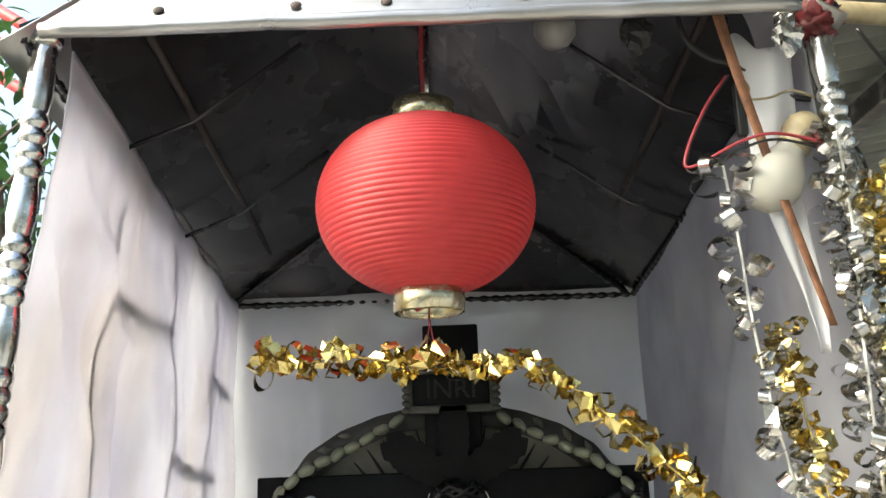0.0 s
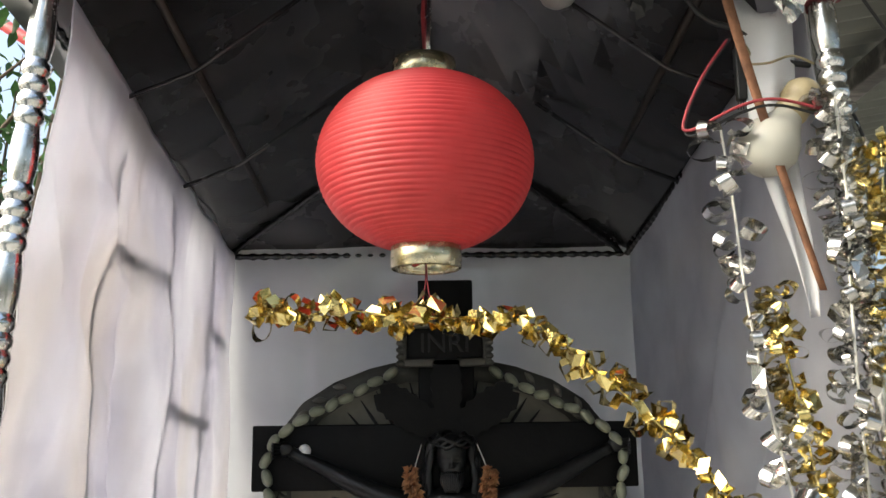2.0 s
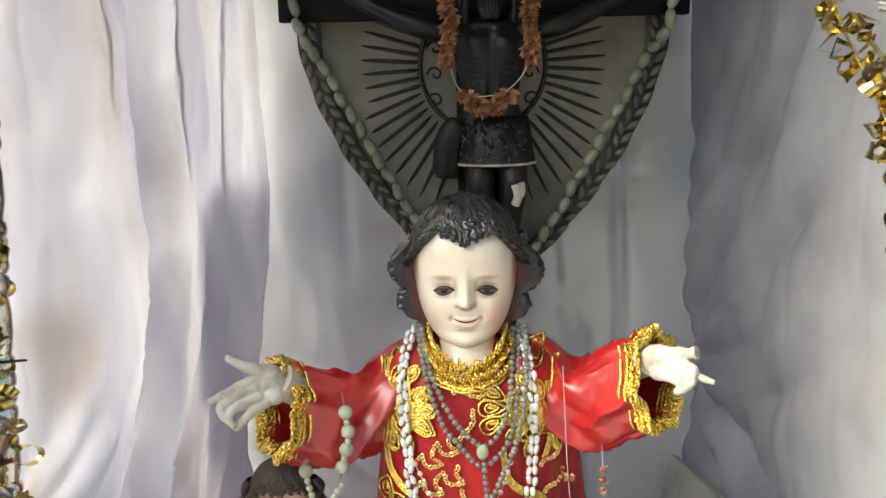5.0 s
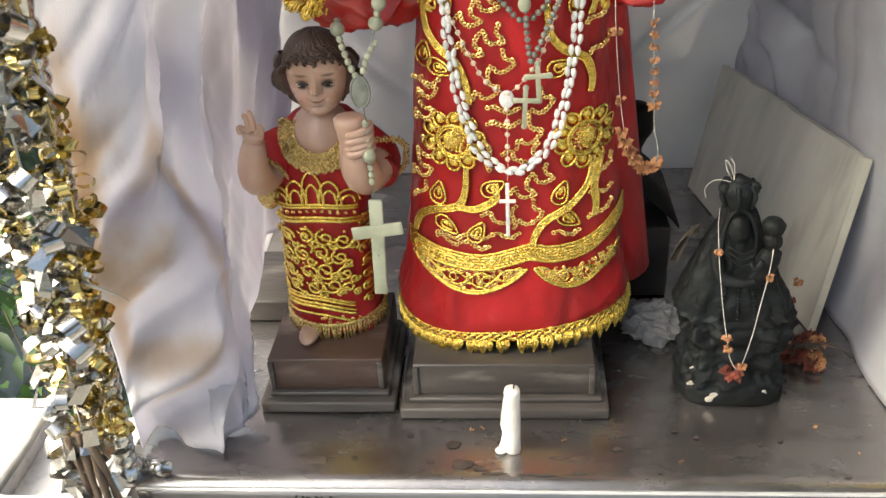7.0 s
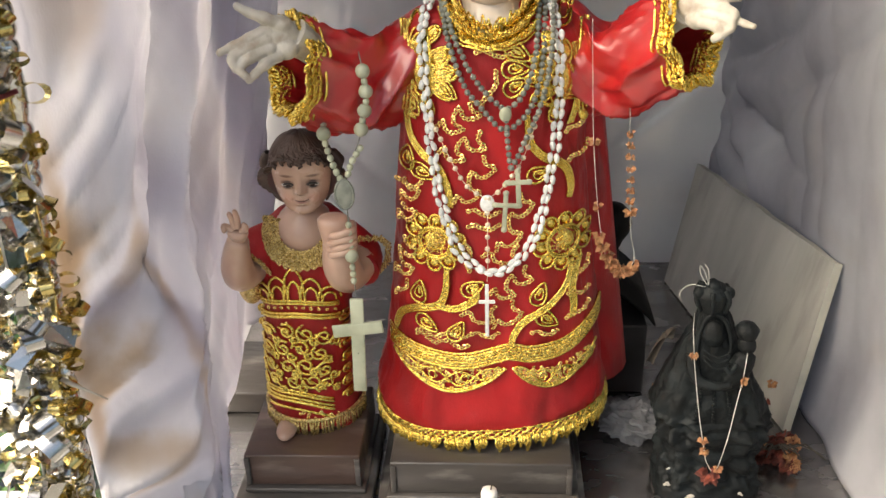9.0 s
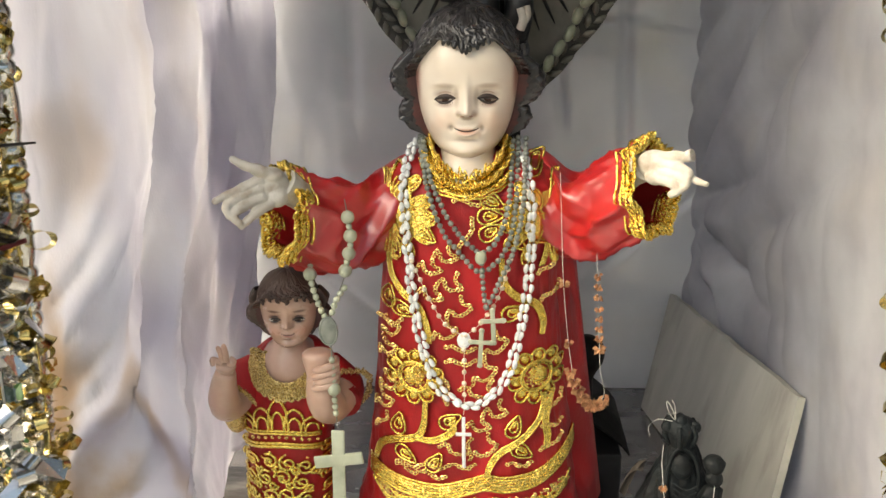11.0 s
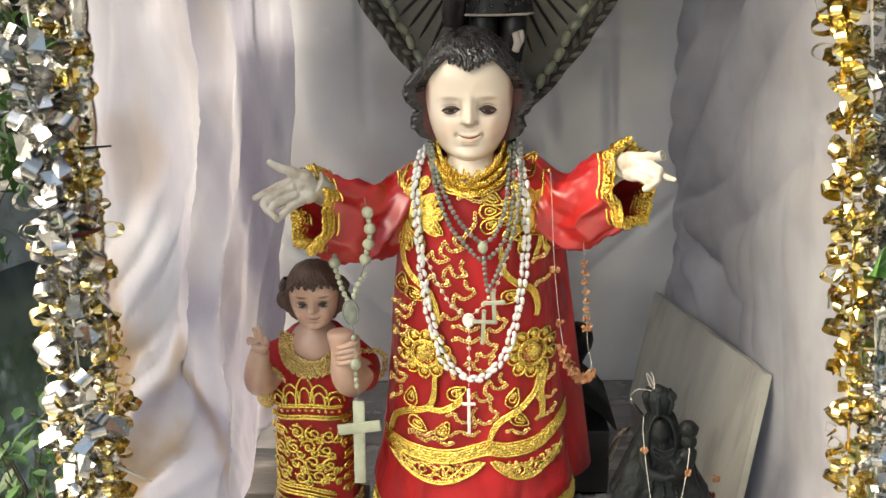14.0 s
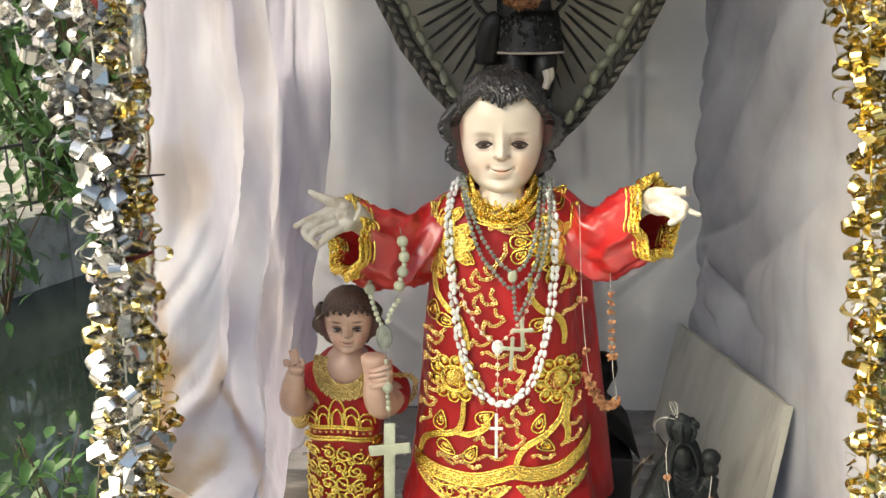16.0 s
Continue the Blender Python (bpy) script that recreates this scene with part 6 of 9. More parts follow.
ball(bm, (-0.354, 1.185, 0.905), (0.018, 0.02, 0.028), 14, 10, SC)
# neck, head and feet
lathe(bm, [(0.049, 0.970), (0.046, 0.995), (0.037, 1.012), (0.026, 1.021), (0.0205, 1.032), (0.020, 1.055)], 28, (-0.269, 1.193, 0), SF)
sh = Head((-0.266, 1.190, 1.0755), (0.0400, 0.037, 0.0535), 0.08)
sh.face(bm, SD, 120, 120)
sh.features(bm, SE, SI, SA, SA, SL, 0.72, 0.85)
sh.hair(bm, SH, SB, 0.60, 0.02, 3, 0.07)
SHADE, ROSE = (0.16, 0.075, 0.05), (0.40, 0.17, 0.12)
# flesh make-up with shade put into the colour round sockets, nose and lip
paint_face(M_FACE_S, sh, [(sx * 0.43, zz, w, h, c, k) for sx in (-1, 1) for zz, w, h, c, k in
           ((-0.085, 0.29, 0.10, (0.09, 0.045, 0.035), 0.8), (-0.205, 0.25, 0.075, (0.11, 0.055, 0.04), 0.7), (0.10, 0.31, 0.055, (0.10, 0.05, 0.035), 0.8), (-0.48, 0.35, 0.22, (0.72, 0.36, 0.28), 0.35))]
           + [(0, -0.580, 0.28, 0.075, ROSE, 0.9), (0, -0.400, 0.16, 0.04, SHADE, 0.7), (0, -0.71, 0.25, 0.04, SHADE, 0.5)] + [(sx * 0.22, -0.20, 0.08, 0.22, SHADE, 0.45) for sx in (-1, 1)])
ball(bm, (-0.312, 1.125, 0.701), (0.015, 0.026, 0.010), 14, 8, SF)
tagged(part("statue", bm, [M_ROBE, M_GOLD, M_SEQUIN, M_FLESH, M_HAIR_B, M_BLUSH, M_LIPS, M_EYE_D, M_IRIS, M_LASH, M_LACE, M_LACE, M_FACE_S]), "small painted child statue blessing in a red and gold robe", "statue")

# ---- carved plaque and black crucifix at the back ----
PLQ = [(1.915, 0.075), (1.90, 0.14), (1.875, 0.20), (1.84, 0.25), (1.79, 0.285), (1.73, 0.301), (1.66, 0.300), (1.58, 0.277), (1.50, 0.240), (1.42, 0.188), (1.35, 0.132), (1.285, 0.07), (1.235, 0.006)]
PX, PY = 0.016, 1.600


def plq(z):
    return table(PLQ, z)[0]


plaque = thing("carved_plaque", "heart-shaped dark carved plaque with leaf rim and rays", "plaque", (0, 0, 0))
bm = bmesh.new()
slab(bm, lambda u, v: Vector((PX + (2 * u - 1) * plq(1.235 + v * 0.68), PY + 0.012 * (2 * u - 1) ** 2 * -1, 1.235 + v * 0.68)), 40, 60, (0, 0.02, 0))
part("panel", bm, M_PLAQUE, plaque)
bm = bmesh.new()
block(bm, (PX, PY - 0.016, 1.56), (0.05, 0.024, 0.09), 0.002)
part("bracket", bm, M_BLACK, plaque)
edge = [(s, z) for s in (-1,) for z in (1.915 - 0.68 * i / 60 for i in range(61))]
rim = [Vector((PX - plq(z), PY - 0.014, z)) for _, z in edge] + [Vector((PX + plq(z), PY - 0.014, z)) for _, z in edge[::-1]]
bm = bmesh.new()
inr = [Vector((PX + (p.x - PX) * 0.865, PY - 0.018, 1.60 + (p.z - 1.60) * 0.885)) for p in rim]
n = len(rim)
va, vb, vc = ([bm.verts.new(q) for q in L] for L in (rim, [(p + q) / 2 + Vector((0, -0.010, 0)) for p, q in zip(rim, inr)], inr))
for i in range(n):
    k = (i + 1) % n
    bm.faces.new((va[i], va[k], vb[k], vb[i]))
    bm.faces.new((vb[i], vb[k], vc[k], vc[i]))
part("rim", bm, M_PLAQUE_R, plaque, "dark leaf-carved rim")
# raised leaves get a paler bronze; the dark rim imitates shaded gaps
bml = bmesh.new()
tube(bml, [(0, 0, -0.012), (0, -0.002, -0.006), (0, -0.003, 0.0), (0, -0.002, 0.007), (0, 0, 0.013)], [0.0008, 0.0046, 0.0058, 0.0040, 0.0006], 8, flat=0.7)
leaf_me = shared("rim_leaf", bml, M_PLAQUE_L)
for i in range(2, n - 2):
    c = (rim[i] + inr[i]) / 2 + Vector((0, -0.011, 0))
    d = (rim[i + 1] - rim[i - 1]).normalized()
    ang = math.atan2(d.x, d.z) + (0.5 if i % 2 else -0.5)
    c += Vector((d.z, 0, -d.x)) * (0.0075 if i % 2 else -0.0075)
    piece("rim_leaf", leaf_me, plaque, Matrix.Translation(c) @ Matrix.Rotation(ang, 4, "Y"))
# carved grooves stand as dark bars, their shade put into the colour
bml = bmesh.new()
tube(bml, [(0, 0, 0.105), (0, -0.002, 0.12), (0, -0.002, 0.19), (0, 0, 0.215)], [0.001, 0.0032, 0.0028, 0.0008], 6)
ray_me = shared("ray", bml, M_PLAQUE_D)
for i in range(54):
    a = 2 * math.pi * i / 54
    if abs(math.cos(a)) > 0.97 and math.cos(a) < 0:
        continue
    zs = 1.12 if math.cos(a) < -0.3 else 0.95 if math.cos(a) < 0.35 else 1.22
    while zs > 0.5 and (abs(0.218 * zs * math.sin(a)) > 0.84 * plq(1.63 + 0.218 * zs * math.cos(a)) or 1.63 + 0.218 * zs * math.cos(a) > 1.885):
        zs -= 0.03
    piece("ray", ray_me, plaque, Matrix.Translation((PX, PY - 0.004, 1.63)) @ Matrix.Rotation(a, 4, "Y") @ Matrix.Diagonal((1, 1, zs, 1)))
bm = bmesh.new()
tube(bm, [(PX + 0.103 * math.sin(a), PY - 0.004, 1.63 + 0.108 * math.cos(a)) for a in (2 * math.pi * i / 40 for i in range(40))], 0.004, 6, closed=True)
part("inner_ring", bm, M_PLAQUE_D, plaque)
for s in (-1, 1):
    for k in range(4):
        bm = bmesh.new()
        tube(bm, [(PX + s * (0.078 + 0.014 * (1 - q / 14) * math.cos(q * 0.55)), PY - 0.004, 1.70 - k * 0.042 + 0.014 * (1 - q / 14) * math.sin(q * 0.55)) for q in range(13)], 0.002, 6)
        part("scroll", bm, M_PLAQUE_D, plaque)

cross = thing("cross", "black painted wooden cross with a framed title panel", "cross", (0.02, 1.555, 1.24))
bm = bmesh.new()
block(bm, (0, 0, 0.0905), (0.094, 0.036, 1.439), 0.003)
part("upright", bm, M_BLACK, cross)
bm = bmesh.new()
block(bm, (-0.004, -0.008, 0.515), (0.636, 0.036, 0.106), 0.003)
part("crossbeam", bm, M_BLACK, cross)
bm = bmesh.new()
for x, z, w, h in ((0, 0.733, 0.156, 0.014), (0, 0.668, 0.156, 0.014), (-0.071, 0.70, 0.014, 0.078), (0.071, 0.70, 0.014, 0.078)):
    block(bm, (x - 0.002, -0.028, z), (w, 0.02, h), 0.003)
for s in (-1, 1):
    for i in range(7):
        ball(bm, (s * 0.074 - 0.002, -0.036, 0.667 + i * 0.0112), (0.008, 0.007, 0.0056), 8, 6)
tframe = part("title_frame", bm, M_PLAQUE_R, cross, "carved bronze-coloured frame")
bm = bmesh.new()
block(bm, (-0.002, -0.022, 0.70), (0.13, 0.012, 0.055), 0.001)
part("title_panel", bm, M_BLACK, tframe)
fc = bpy.data.curves.new("title", "FONT")
fc.body, fc.size, fc.extrude, fc.align_x, fc.align_y = "INRI", 0.046, 0.0015, "CENTER", "CENTER"
tx = new("title_letters", fc)
dg = bpy.context.evaluated_depsgraph_get()
tm = bpy.data.meshes.new_from_object(tx.evaluated_get(dg))
bpy.data.objects.remove(tx)
tm.materials.clear()
tm.materials.append(M_BLACKFIG)
lt = new("title_letters", tm)
lt.parent, lt.matrix_basis = tframe, Matrix.Translation((-0.002, -0.0285, 0.70)) @ Matrix.Rotation(radians(90), 4, "X")
bm = bmesh.new()
ball(bm, (-0.234, -0.034, 0.527), 0.0105, 14, 10)
part("nail_head", bm, M_BEAD_W, cross, "white pearl nail head")
# serrated rays behind the head: one tall, two spread sideways
for lean, L, w in ((0.0, 0.120, 0.026), (-0.98, 0.118, 0.030), (0.98, 0.118, 0.030)):
    bm = bmesh.new()
    edge = []
    for s in (1, -1):
        side = []
        for k in range(13):
            t = k / 12
            half = w * (0.55 + 0.9 * t - 0.75 * t ** 3) + (0.0035 if k % 2 else -0.001)
            side.append((s * half, 0.012 + L * t * (0.92 + 0.08 * math.cos(half * 9))))
        edge += side if s > 0 else [(0.3 * w, L + 0.022), (0, L + 0.014), (-0.3 * w, L + 0.022)] + side[::-1]
    m = Matrix.Rotation(lean, 4, "Y")
    va, vb = ([bm.verts.new(Vector((0, yy, 0.545)) + m @ Vector((x, 0, z))) for x, z in edge] for yy in (-0.036 - 0.002 * (lean == 0), -0.0285))
    bm.faces.new(va)
    bm.faces.new(vb[::-1])
    for k in range(len(va)):
        q = (k + 1) % len(va)
        bm.faces.new((va[k], vb[k], vb[q], va[q]))
    part("halo_ray", bm, M_BLACK, cross, "black serrated halo ray", smooth=False)

# the black figure on the cross: one carved mesh
bm = bmesh.new()
fx, fy = 0.026, 1.512
Head((fx, fy - 0.002, 1.752), (0.0245, 0.028, 0.040)).face(bm, 0, 70, 70)
for k in range(30):
    a = math.pi * (0.36 + 1.28 * k / 29)
    wv = 0.004 * math.sin(k * 2.7)
    P = [(fx + r * math.sin(a) + wv * q, fy - 0.75 * r * math.cos(a) + 0.004, z) for r, z, q in ((0.018, 1.790, 0), (0.034, 1.772, 1), (0.037, 1.748, -1), (0.042, 1.722, 1), (0.040, 1.700, -1), (0.046, 1.678, 1))]
    tube(bm, smooth_path(P, 4), [0.0062 * (1 + 0.22 * math.sin(i * 1.3 + k)) for i in range(21)], 6)
for j in range(3):
    tube(bm, [(fx + (0.031 + 0.002 * j) * math.sin(a), fy - 0.032 * math.cos(a), 1.772 + 0.004 * j + 0.004 * math.sin(a * 6 + 2.1 * j)) for a in (2 * math.pi * k / 40 for k in range(40))], 0.0036, 6, closed=True)
for k in range(11):
    tube(bm, smooth_path([(fx + (k - 5) * 0.0030, fy - 0.026 + 0.0004 * (k - 5) ** 2, 1.731), (fx + (k - 5) * 0.0033, fy - 0.033 + 0.0004 * (k - 5) ** 2, 1.716), (fx + (k - 5) * 0.0018 + 0.001 * math.sin(k * 3), fy - 0.029, 1.700)], 3), 0.0028, 5)


def trunk(u, v):
    """Chest, ribs and belly of the carved body."""
    z = 1.706 - 0.160 * v
    rx, ry = table(((1.706, 0.018, 0.016), (1.694, 0.050, 0.024), (1.672, 0.061, 0.032), (1.640, 0.055, 0.033), (1.610, 0.047, 0.028), (1.580, 0.043, 0.027), (1.546, 0.049, 0.030)), z)
    a = 2 * math.pi * u
    s, c = math.sin(a), math.cos(a)
    bump = 0.0
    if c > 0:
        bump += 0.008 * math.exp(-((abs(s) - 0.45) / 0.26) ** 2 - ((z - 1.662) / 0.016) ** 2)
        bump -= 0.004 * math.exp(-(s / 0.10) ** 2) * (z < 1.69)
        bump += 0.0022 * math.sin((z + 0.020 * abs(s)) * 620) * math.exp(-((abs(s) - 0.62) / 0.25) ** 2) * math.exp(-((z - 1.625) / 0.020) ** 2)
        bump += 0.0045 * math.exp(-((abs(s) - 0.22) / 0.16) ** 2) * math.exp(-((z - 1.585) / 0.022) ** 2)
        bump -= 0.005 * math.exp(-(s / 0.08) ** 2 - ((z - 1.572) / 0.006) ** 2)
    return Vector((fx + (rx + bump * 0.4) * s, fy - (ry + bump) * c, z))


grid(bm, trunk, 64, 60, 0, loop_u=True)
for s in (-1, 1):
    tube(bm, smooth_path([(fx + s * 0.045, fy, 1.682), (fx + s * 0.10, fy - 0.012, 1.690), (fx + s * 0.155, fy - 0.004, 1.712), (fx + s * 0.215, fy + 0.004, 1.742), (fx + s * 0.262, fy + 0.006, 1.765)], 4), [0.021, 0.020, 0.019, 0.018, 0.018, 0.018, 0.017, 0.0165, 0.016, 0.015, 0.014, 0.013, 0.012, 0.011, 0.010, 0.010, 0.010], 12)
    ball(bm, (fx + s * 0.272, fy + 0.004, 1.77), (0.016, 0.008, 0.012), 12, 8)
    for k in range(4):
        tube(bm, [(fx + s * 0.278, fy, 1.776 - k * 0.005), (fx + s * 0.29, fy - 0.008, 1.778 - k * 0.006), (fx + s * 0.288, fy - 0.014, 1.774 - k * 0.006)], 0.003, 5)
loft(bm, [[Vector((fx + 0.006 + rx * math.sin(a) * (1 + 0.03 * math.sin(a * 9)), fy - ry * math.cos(a) * (1 + 0.03 * math.sin(a * 9)), z)) for a in (2 * math.pi * k / 40 for k in range(40))] for z, rx, ry in ((1.555, 0.050, 0.030), (1.54, 0.055, 0.036), (1.51, 0.058, 0.040), (1.482, 0.063, 0.043))], 0)
rgk = random.Random(9)
for k in range(46):
    a, z = rgk.uniform(-1.3, 1.3), rgk.uniform(1.492, 1.545)
    ball(bm, (fx + 0.006 + 0.058 * math.sin(a), fy - 0.041 * math.cos(a), z), (0.004, 0.003, 0.0045), 6, 5)
for k in range(34):
    a, z = rgk.uniform(-1.2, 1.2), rgk.uniform(1.486, 1.545)
    q = rgk.uniform(0, 6.28)
    tube(bm, [(fx + 0.006 + 0.0605 * math.sin(a + 0.05 * math.cos(q + w)), fy - 0.0435 * math.cos(a), z + 0.0035 * math.sin(q + w)) for w in (0, 0.9, 1.8, 2.7)], 0.0008, 4, 2)
tube(bm, [(fx + 0.006 + 0.0635 * math.sin(a), fy - 0.0435 * math.cos(a), 1.481) for a in (math.pi * (-0.55 + 1.1 * k / 24) for k in range(25))], 0.0022, 6, 1)
tube(bm, smooth_path([(fx - 0.05, fy - 0.02, 1.55), (fx - 0.066, fy - 0.018, 1.52), (fx - 0.072, fy - 0.01, 1.46)], 5), [0.010, 0.013, 0.016, 0.018, 0.02, 0.021, 0.022, 0.022, 0.022, 0.021, 0.018], 10, flat=0.6)
for s in (-1, 1):
    tube(bm, smooth_path([(fx + 0.006 + s * 0.026, fy, 1.49), (fx + 0.008 + s * 0.026, fy - 0.02, 1.445), (fx + 0.008 + s * 0.02, fy + 0.004, 1.38), (fx + 0.008 + s * 0.015, fy + 0.008, 1.32)], 4), [0.024, 0.024, 0.024, 0.023, 0.023, 0.022, 0.02, 0.019, 0.018, 0.017, 0.016, 0.015, 0.014], 12)
    ball(bm, (fx + 0.008 + s * 0.014, fy - 0.012, 1.305), (0.013, 0.028, 0.012), 12, 8)
tube(bm, smooth_path([(fx + 0.036, fy - 0.044, 1.452), (fx + 0.040, fy - 0.046, 1.435), (fx + 0.036, fy - 0.042, 1.42)], 4), 0.007, 8, 1)
tube(bm, smooth_path([(fx + 0.045, fy - 0.044, 1.455), (fx + 0.047, fy - 0.046, 1.44), (fx + 0.040, fy - 0.042, 1.428)], 4), 0.005, 8, 1)
tagged(part("crucifix_figure", bm, [M_BLACKFIG, M_SKIN_W, M_WORN]), "black painted carved figure on the cross, with worn edges", "statue")

# ---- black mother-and-child figure standing on the counter ----
bm = bmesh.new()
bx, by = 0.290, 1.126
FORM = [(0.611, 0.070, 0.054), (0.614, 0.074, 0.057), (0.630, 0.074, 0.057), (0.637, 0.071, 0.054), (0.652, 0.066, 0.050), (0.675, 0.063, 0.048), (0.700, 0.066, 0.049), (0.712, 0.073, 0.052), (0.728, 0.074, 0.052),
        (0.738, 0.068, 0.048), (0.745, 0.075, 0.050), (0.756, 0.073, 0.047), (0.80, 0.053, 0.040), (0.83, 0.042, 0.036), (0.855, 0.035, 0.032), (0.870, 0.027, 0.028), (0.885, 0.0235, 0.025), (0.900, 0.018, 0.020), (0.912, 0.010, 0.012)]


def madonna(u, v):
    z = 0.611 + 0.301 * v
    w, d = table(FORM[::-1], z)
    a = 2 * math.pi * u
    e = 0.62 if z < 0.75 else 0.85
    s, c = math.copysign(abs(math.sin(a)) ** e, math.sin(a)), math.copysign(abs(math.cos(a)) ** e, math.cos(a))
    front = max(0.0, math.cos(a))
    if s < 0 and z > 0.745:
        w *= 1 + 0.30 * math.sin(math.pi * min(1.0, (z - 0.735) / 0.14)) ** 0.7
    g = 0.0
    if z < 0.745 and z > 0.637:
        g = 0.009 * fbm(a * 3.2, z * 60, 4) + 0.004 * math.sin(a * 11 + z * 140) * math.sin(z * 120)
    elif z >= 0.745:
        drape = 0.0012 * math.sin(a * 13 + 3 * math.sin(z * 30)) + 0.0022 * fbm(a * 5, z * 60, 2)
        edge = 0.004 * math.exp(-((abs(math.sin(a)) - 0.62) / 0.07) ** 2)
        g = drape + edge + (0.0022 * fbm(a * 7, z * 90, 8) - 0.003) * (front > 0.75)
    return Vector((bx + s * (w + g), by - c * (d + g), z))


grid(bm, madonna, 110, 120, 0, loop_u=True)
# face framed by the veil, small crown
ball(bm, (bx - 0.006, by - 0.026, 0.880), (0.0145, 0.012, 0.0195), 22, 18, 0, None, lambda d: 1 + 0.13 * math.exp(-(math.atan2(d.x, -d.y) / 0.2) ** 2 - ((d.z + 0.15) / 0.2) ** 2) - 0.07 * math.exp(-((abs(math.atan2(d.x, -d.y)) - 0.45) / 0.2) ** 2 - ((d.z - 0.12) / 0.12) ** 2))
tube(bm, smooth_path([(bx - 0.028, by - 0.026, 0.838), (bx - 0.026, by - 0.028, 0.872), (bx - 0.018, by - 0.026, 0.898), (bx - 0.005, by - 0.024, 0.907), (bx + 0.009, by - 0.026, 0.898), (bx + 0.016, by - 0.028, 0.872), (bx + 0.014, by - 0.03, 0.845)], 5), 0.0030, 8, flat=0.7)
lathe(bm, [(0.013, 0.902), (0.0175, 0.906), (0.0165, 0.911), (0.0215, 0.926), (0.0225, 0.933), (0.017, 0.941), (0.009, 0.946), (0.004, 0.950), (0, 0.952)], 24, (bx - 0.004, by - 0.008, 0))
for k in range(6):
    a = 2 * math.pi * k / 6 + 0.3
    tube(bm, smooth_path([(bx - 0.004 + 0.017 * math.cos(a), by - 0.008 + 0.017 * math.sin(a), 0.908), (bx - 0.004 + 0.0235 * math.cos(a), by - 0.008 + 0.0235 * math.sin(a), 0.926), (bx - 0.004 + 0.018 * math.cos(a), by - 0.008 + 0.018 * math.sin(a), 0.940)], 4), 0.0035, 6)
for dx, dz, r in ((-0.018, 0.934, 0.0088), (0.018, 0.934, 0.0088), (0.0, 0.943, 0.0095)):
    ball(bm, (bx - 0.004 + dx, by - 0.014, dz), (r, r * 0.9, r), 12, 9)
# the child on one arm
ball(bm, (bx + 0.035, by - 0.034, 0.868), (0.0120, 0.011, 0.0135), 16, 12, 0, None, lambda d: 1 + 0.12 * math.exp(-(math.atan2(d.x, -d.y) / 0.25) ** 2 - ((d.z + 0.1) / 0.2) ** 2))
lathe(bm, [(0.0105, 0.876), (0.0125, 0.880), (0.0155, 0.890), (0.010, 0.897), (0, 0.900)], 16, (bx + 0.036, by - 0.030, 0))
loft(bm, [[Vector((bx + x + w * math.sin(a) * (1 + 0.06 * math.sin(a * 6)), by - 0.034 - w * 0.8 * math.cos(a), z)) for a in (2 * math.pi * k / 24 for k in range(24))] for z, x, w in ((0.858, 0.034, 0.006), (0.852, 0.033, 0.013), (0.838, 0.028, 0.016), (0.820, 0.020, 0.017), (0.806, 0.014, 0.014), (0.798, 0.010, 0.006))], 0)
tube(bm, smooth_path([(bx + 0.020, by - 0.046, 0.846), (bx + 0.010, by - 0.053, 0.838), (bx + 0.004, by - 0.050, 0.845)], 4), 0.0036, 8)
tube(bm, smooth_path([(bx - 0.034, by - 0.026, 0.850), (bx - 0.032, by - 0.042, 0.822), (bx - 0.010, by - 0.051, 0.815), (bx + 0.012, by - 0.052, 0.818)], 5), [0.009, 0.009, 0.009, 0.009, 0.0085, 0.008, 0.008, 0.0075, 0.007, 0.007, 0.006, 0.006, 0.005, 0.005, 0.005, 0.004], 10, flat=0.8)
for k in range(3):
    tube(bm, smooth_path([(bx - 0.020, by - 0.038, 0.862 - k * 0.008), (bx - 0.005, by - 0.0445, 0.855 - k * 0.009), (bx + 0.012, by - 0.042, 0.860 - k * 0.008)], 4), 0.0013, 6)
for x in (-0.022, -0.006, 0.010):
    for k in range(11):
        z = 0.806 - k * 0.0052
        ball(bm, (bx + x * (1 + k * 0.05), by - 0.036 - 0.0010 * k, z), (0.0026, 0.0035, 0.0024), 7, 5)
for x, z, s in ((-0.030, 0.626, 1.0), (-0.060, 0.640, 0.45), (0.038, 0.634, 0.45), (-0.058, 0.662, 0.3)):
    for k in range(3):
        w, d = table(FORM[::-1], z)
        ball(bm, (bx + x + 0.006 * s * math.sin(k * 2.2), by - d * (1 - (abs(x) / w) ** 3.2) ** 0.31 + 0.0004, z + 0.005 * s * math.cos(k * 2.2)), (0.0065 * s, 0.0007, 0.0055 * s), 9, 5, 1)
for v in bm.verts:
    v.co.x -= 0.085 * max(0.0, v.co.z - 0.75)
tagged(part("statue", bm, [M_DARKSTAT, M_SKIN_W]), "dark stone mother-and-child figure with a chipped base", "statue")
# worn stencil marks on the counter lip, as plain bars
bmi = bmesh.new()
block(bmi, (0, 0, 0), (1, 0.0006, 1))
ink_me = shared("ink_bar", bmi, M_INK, smooth=False)
rg = random.Random(4)
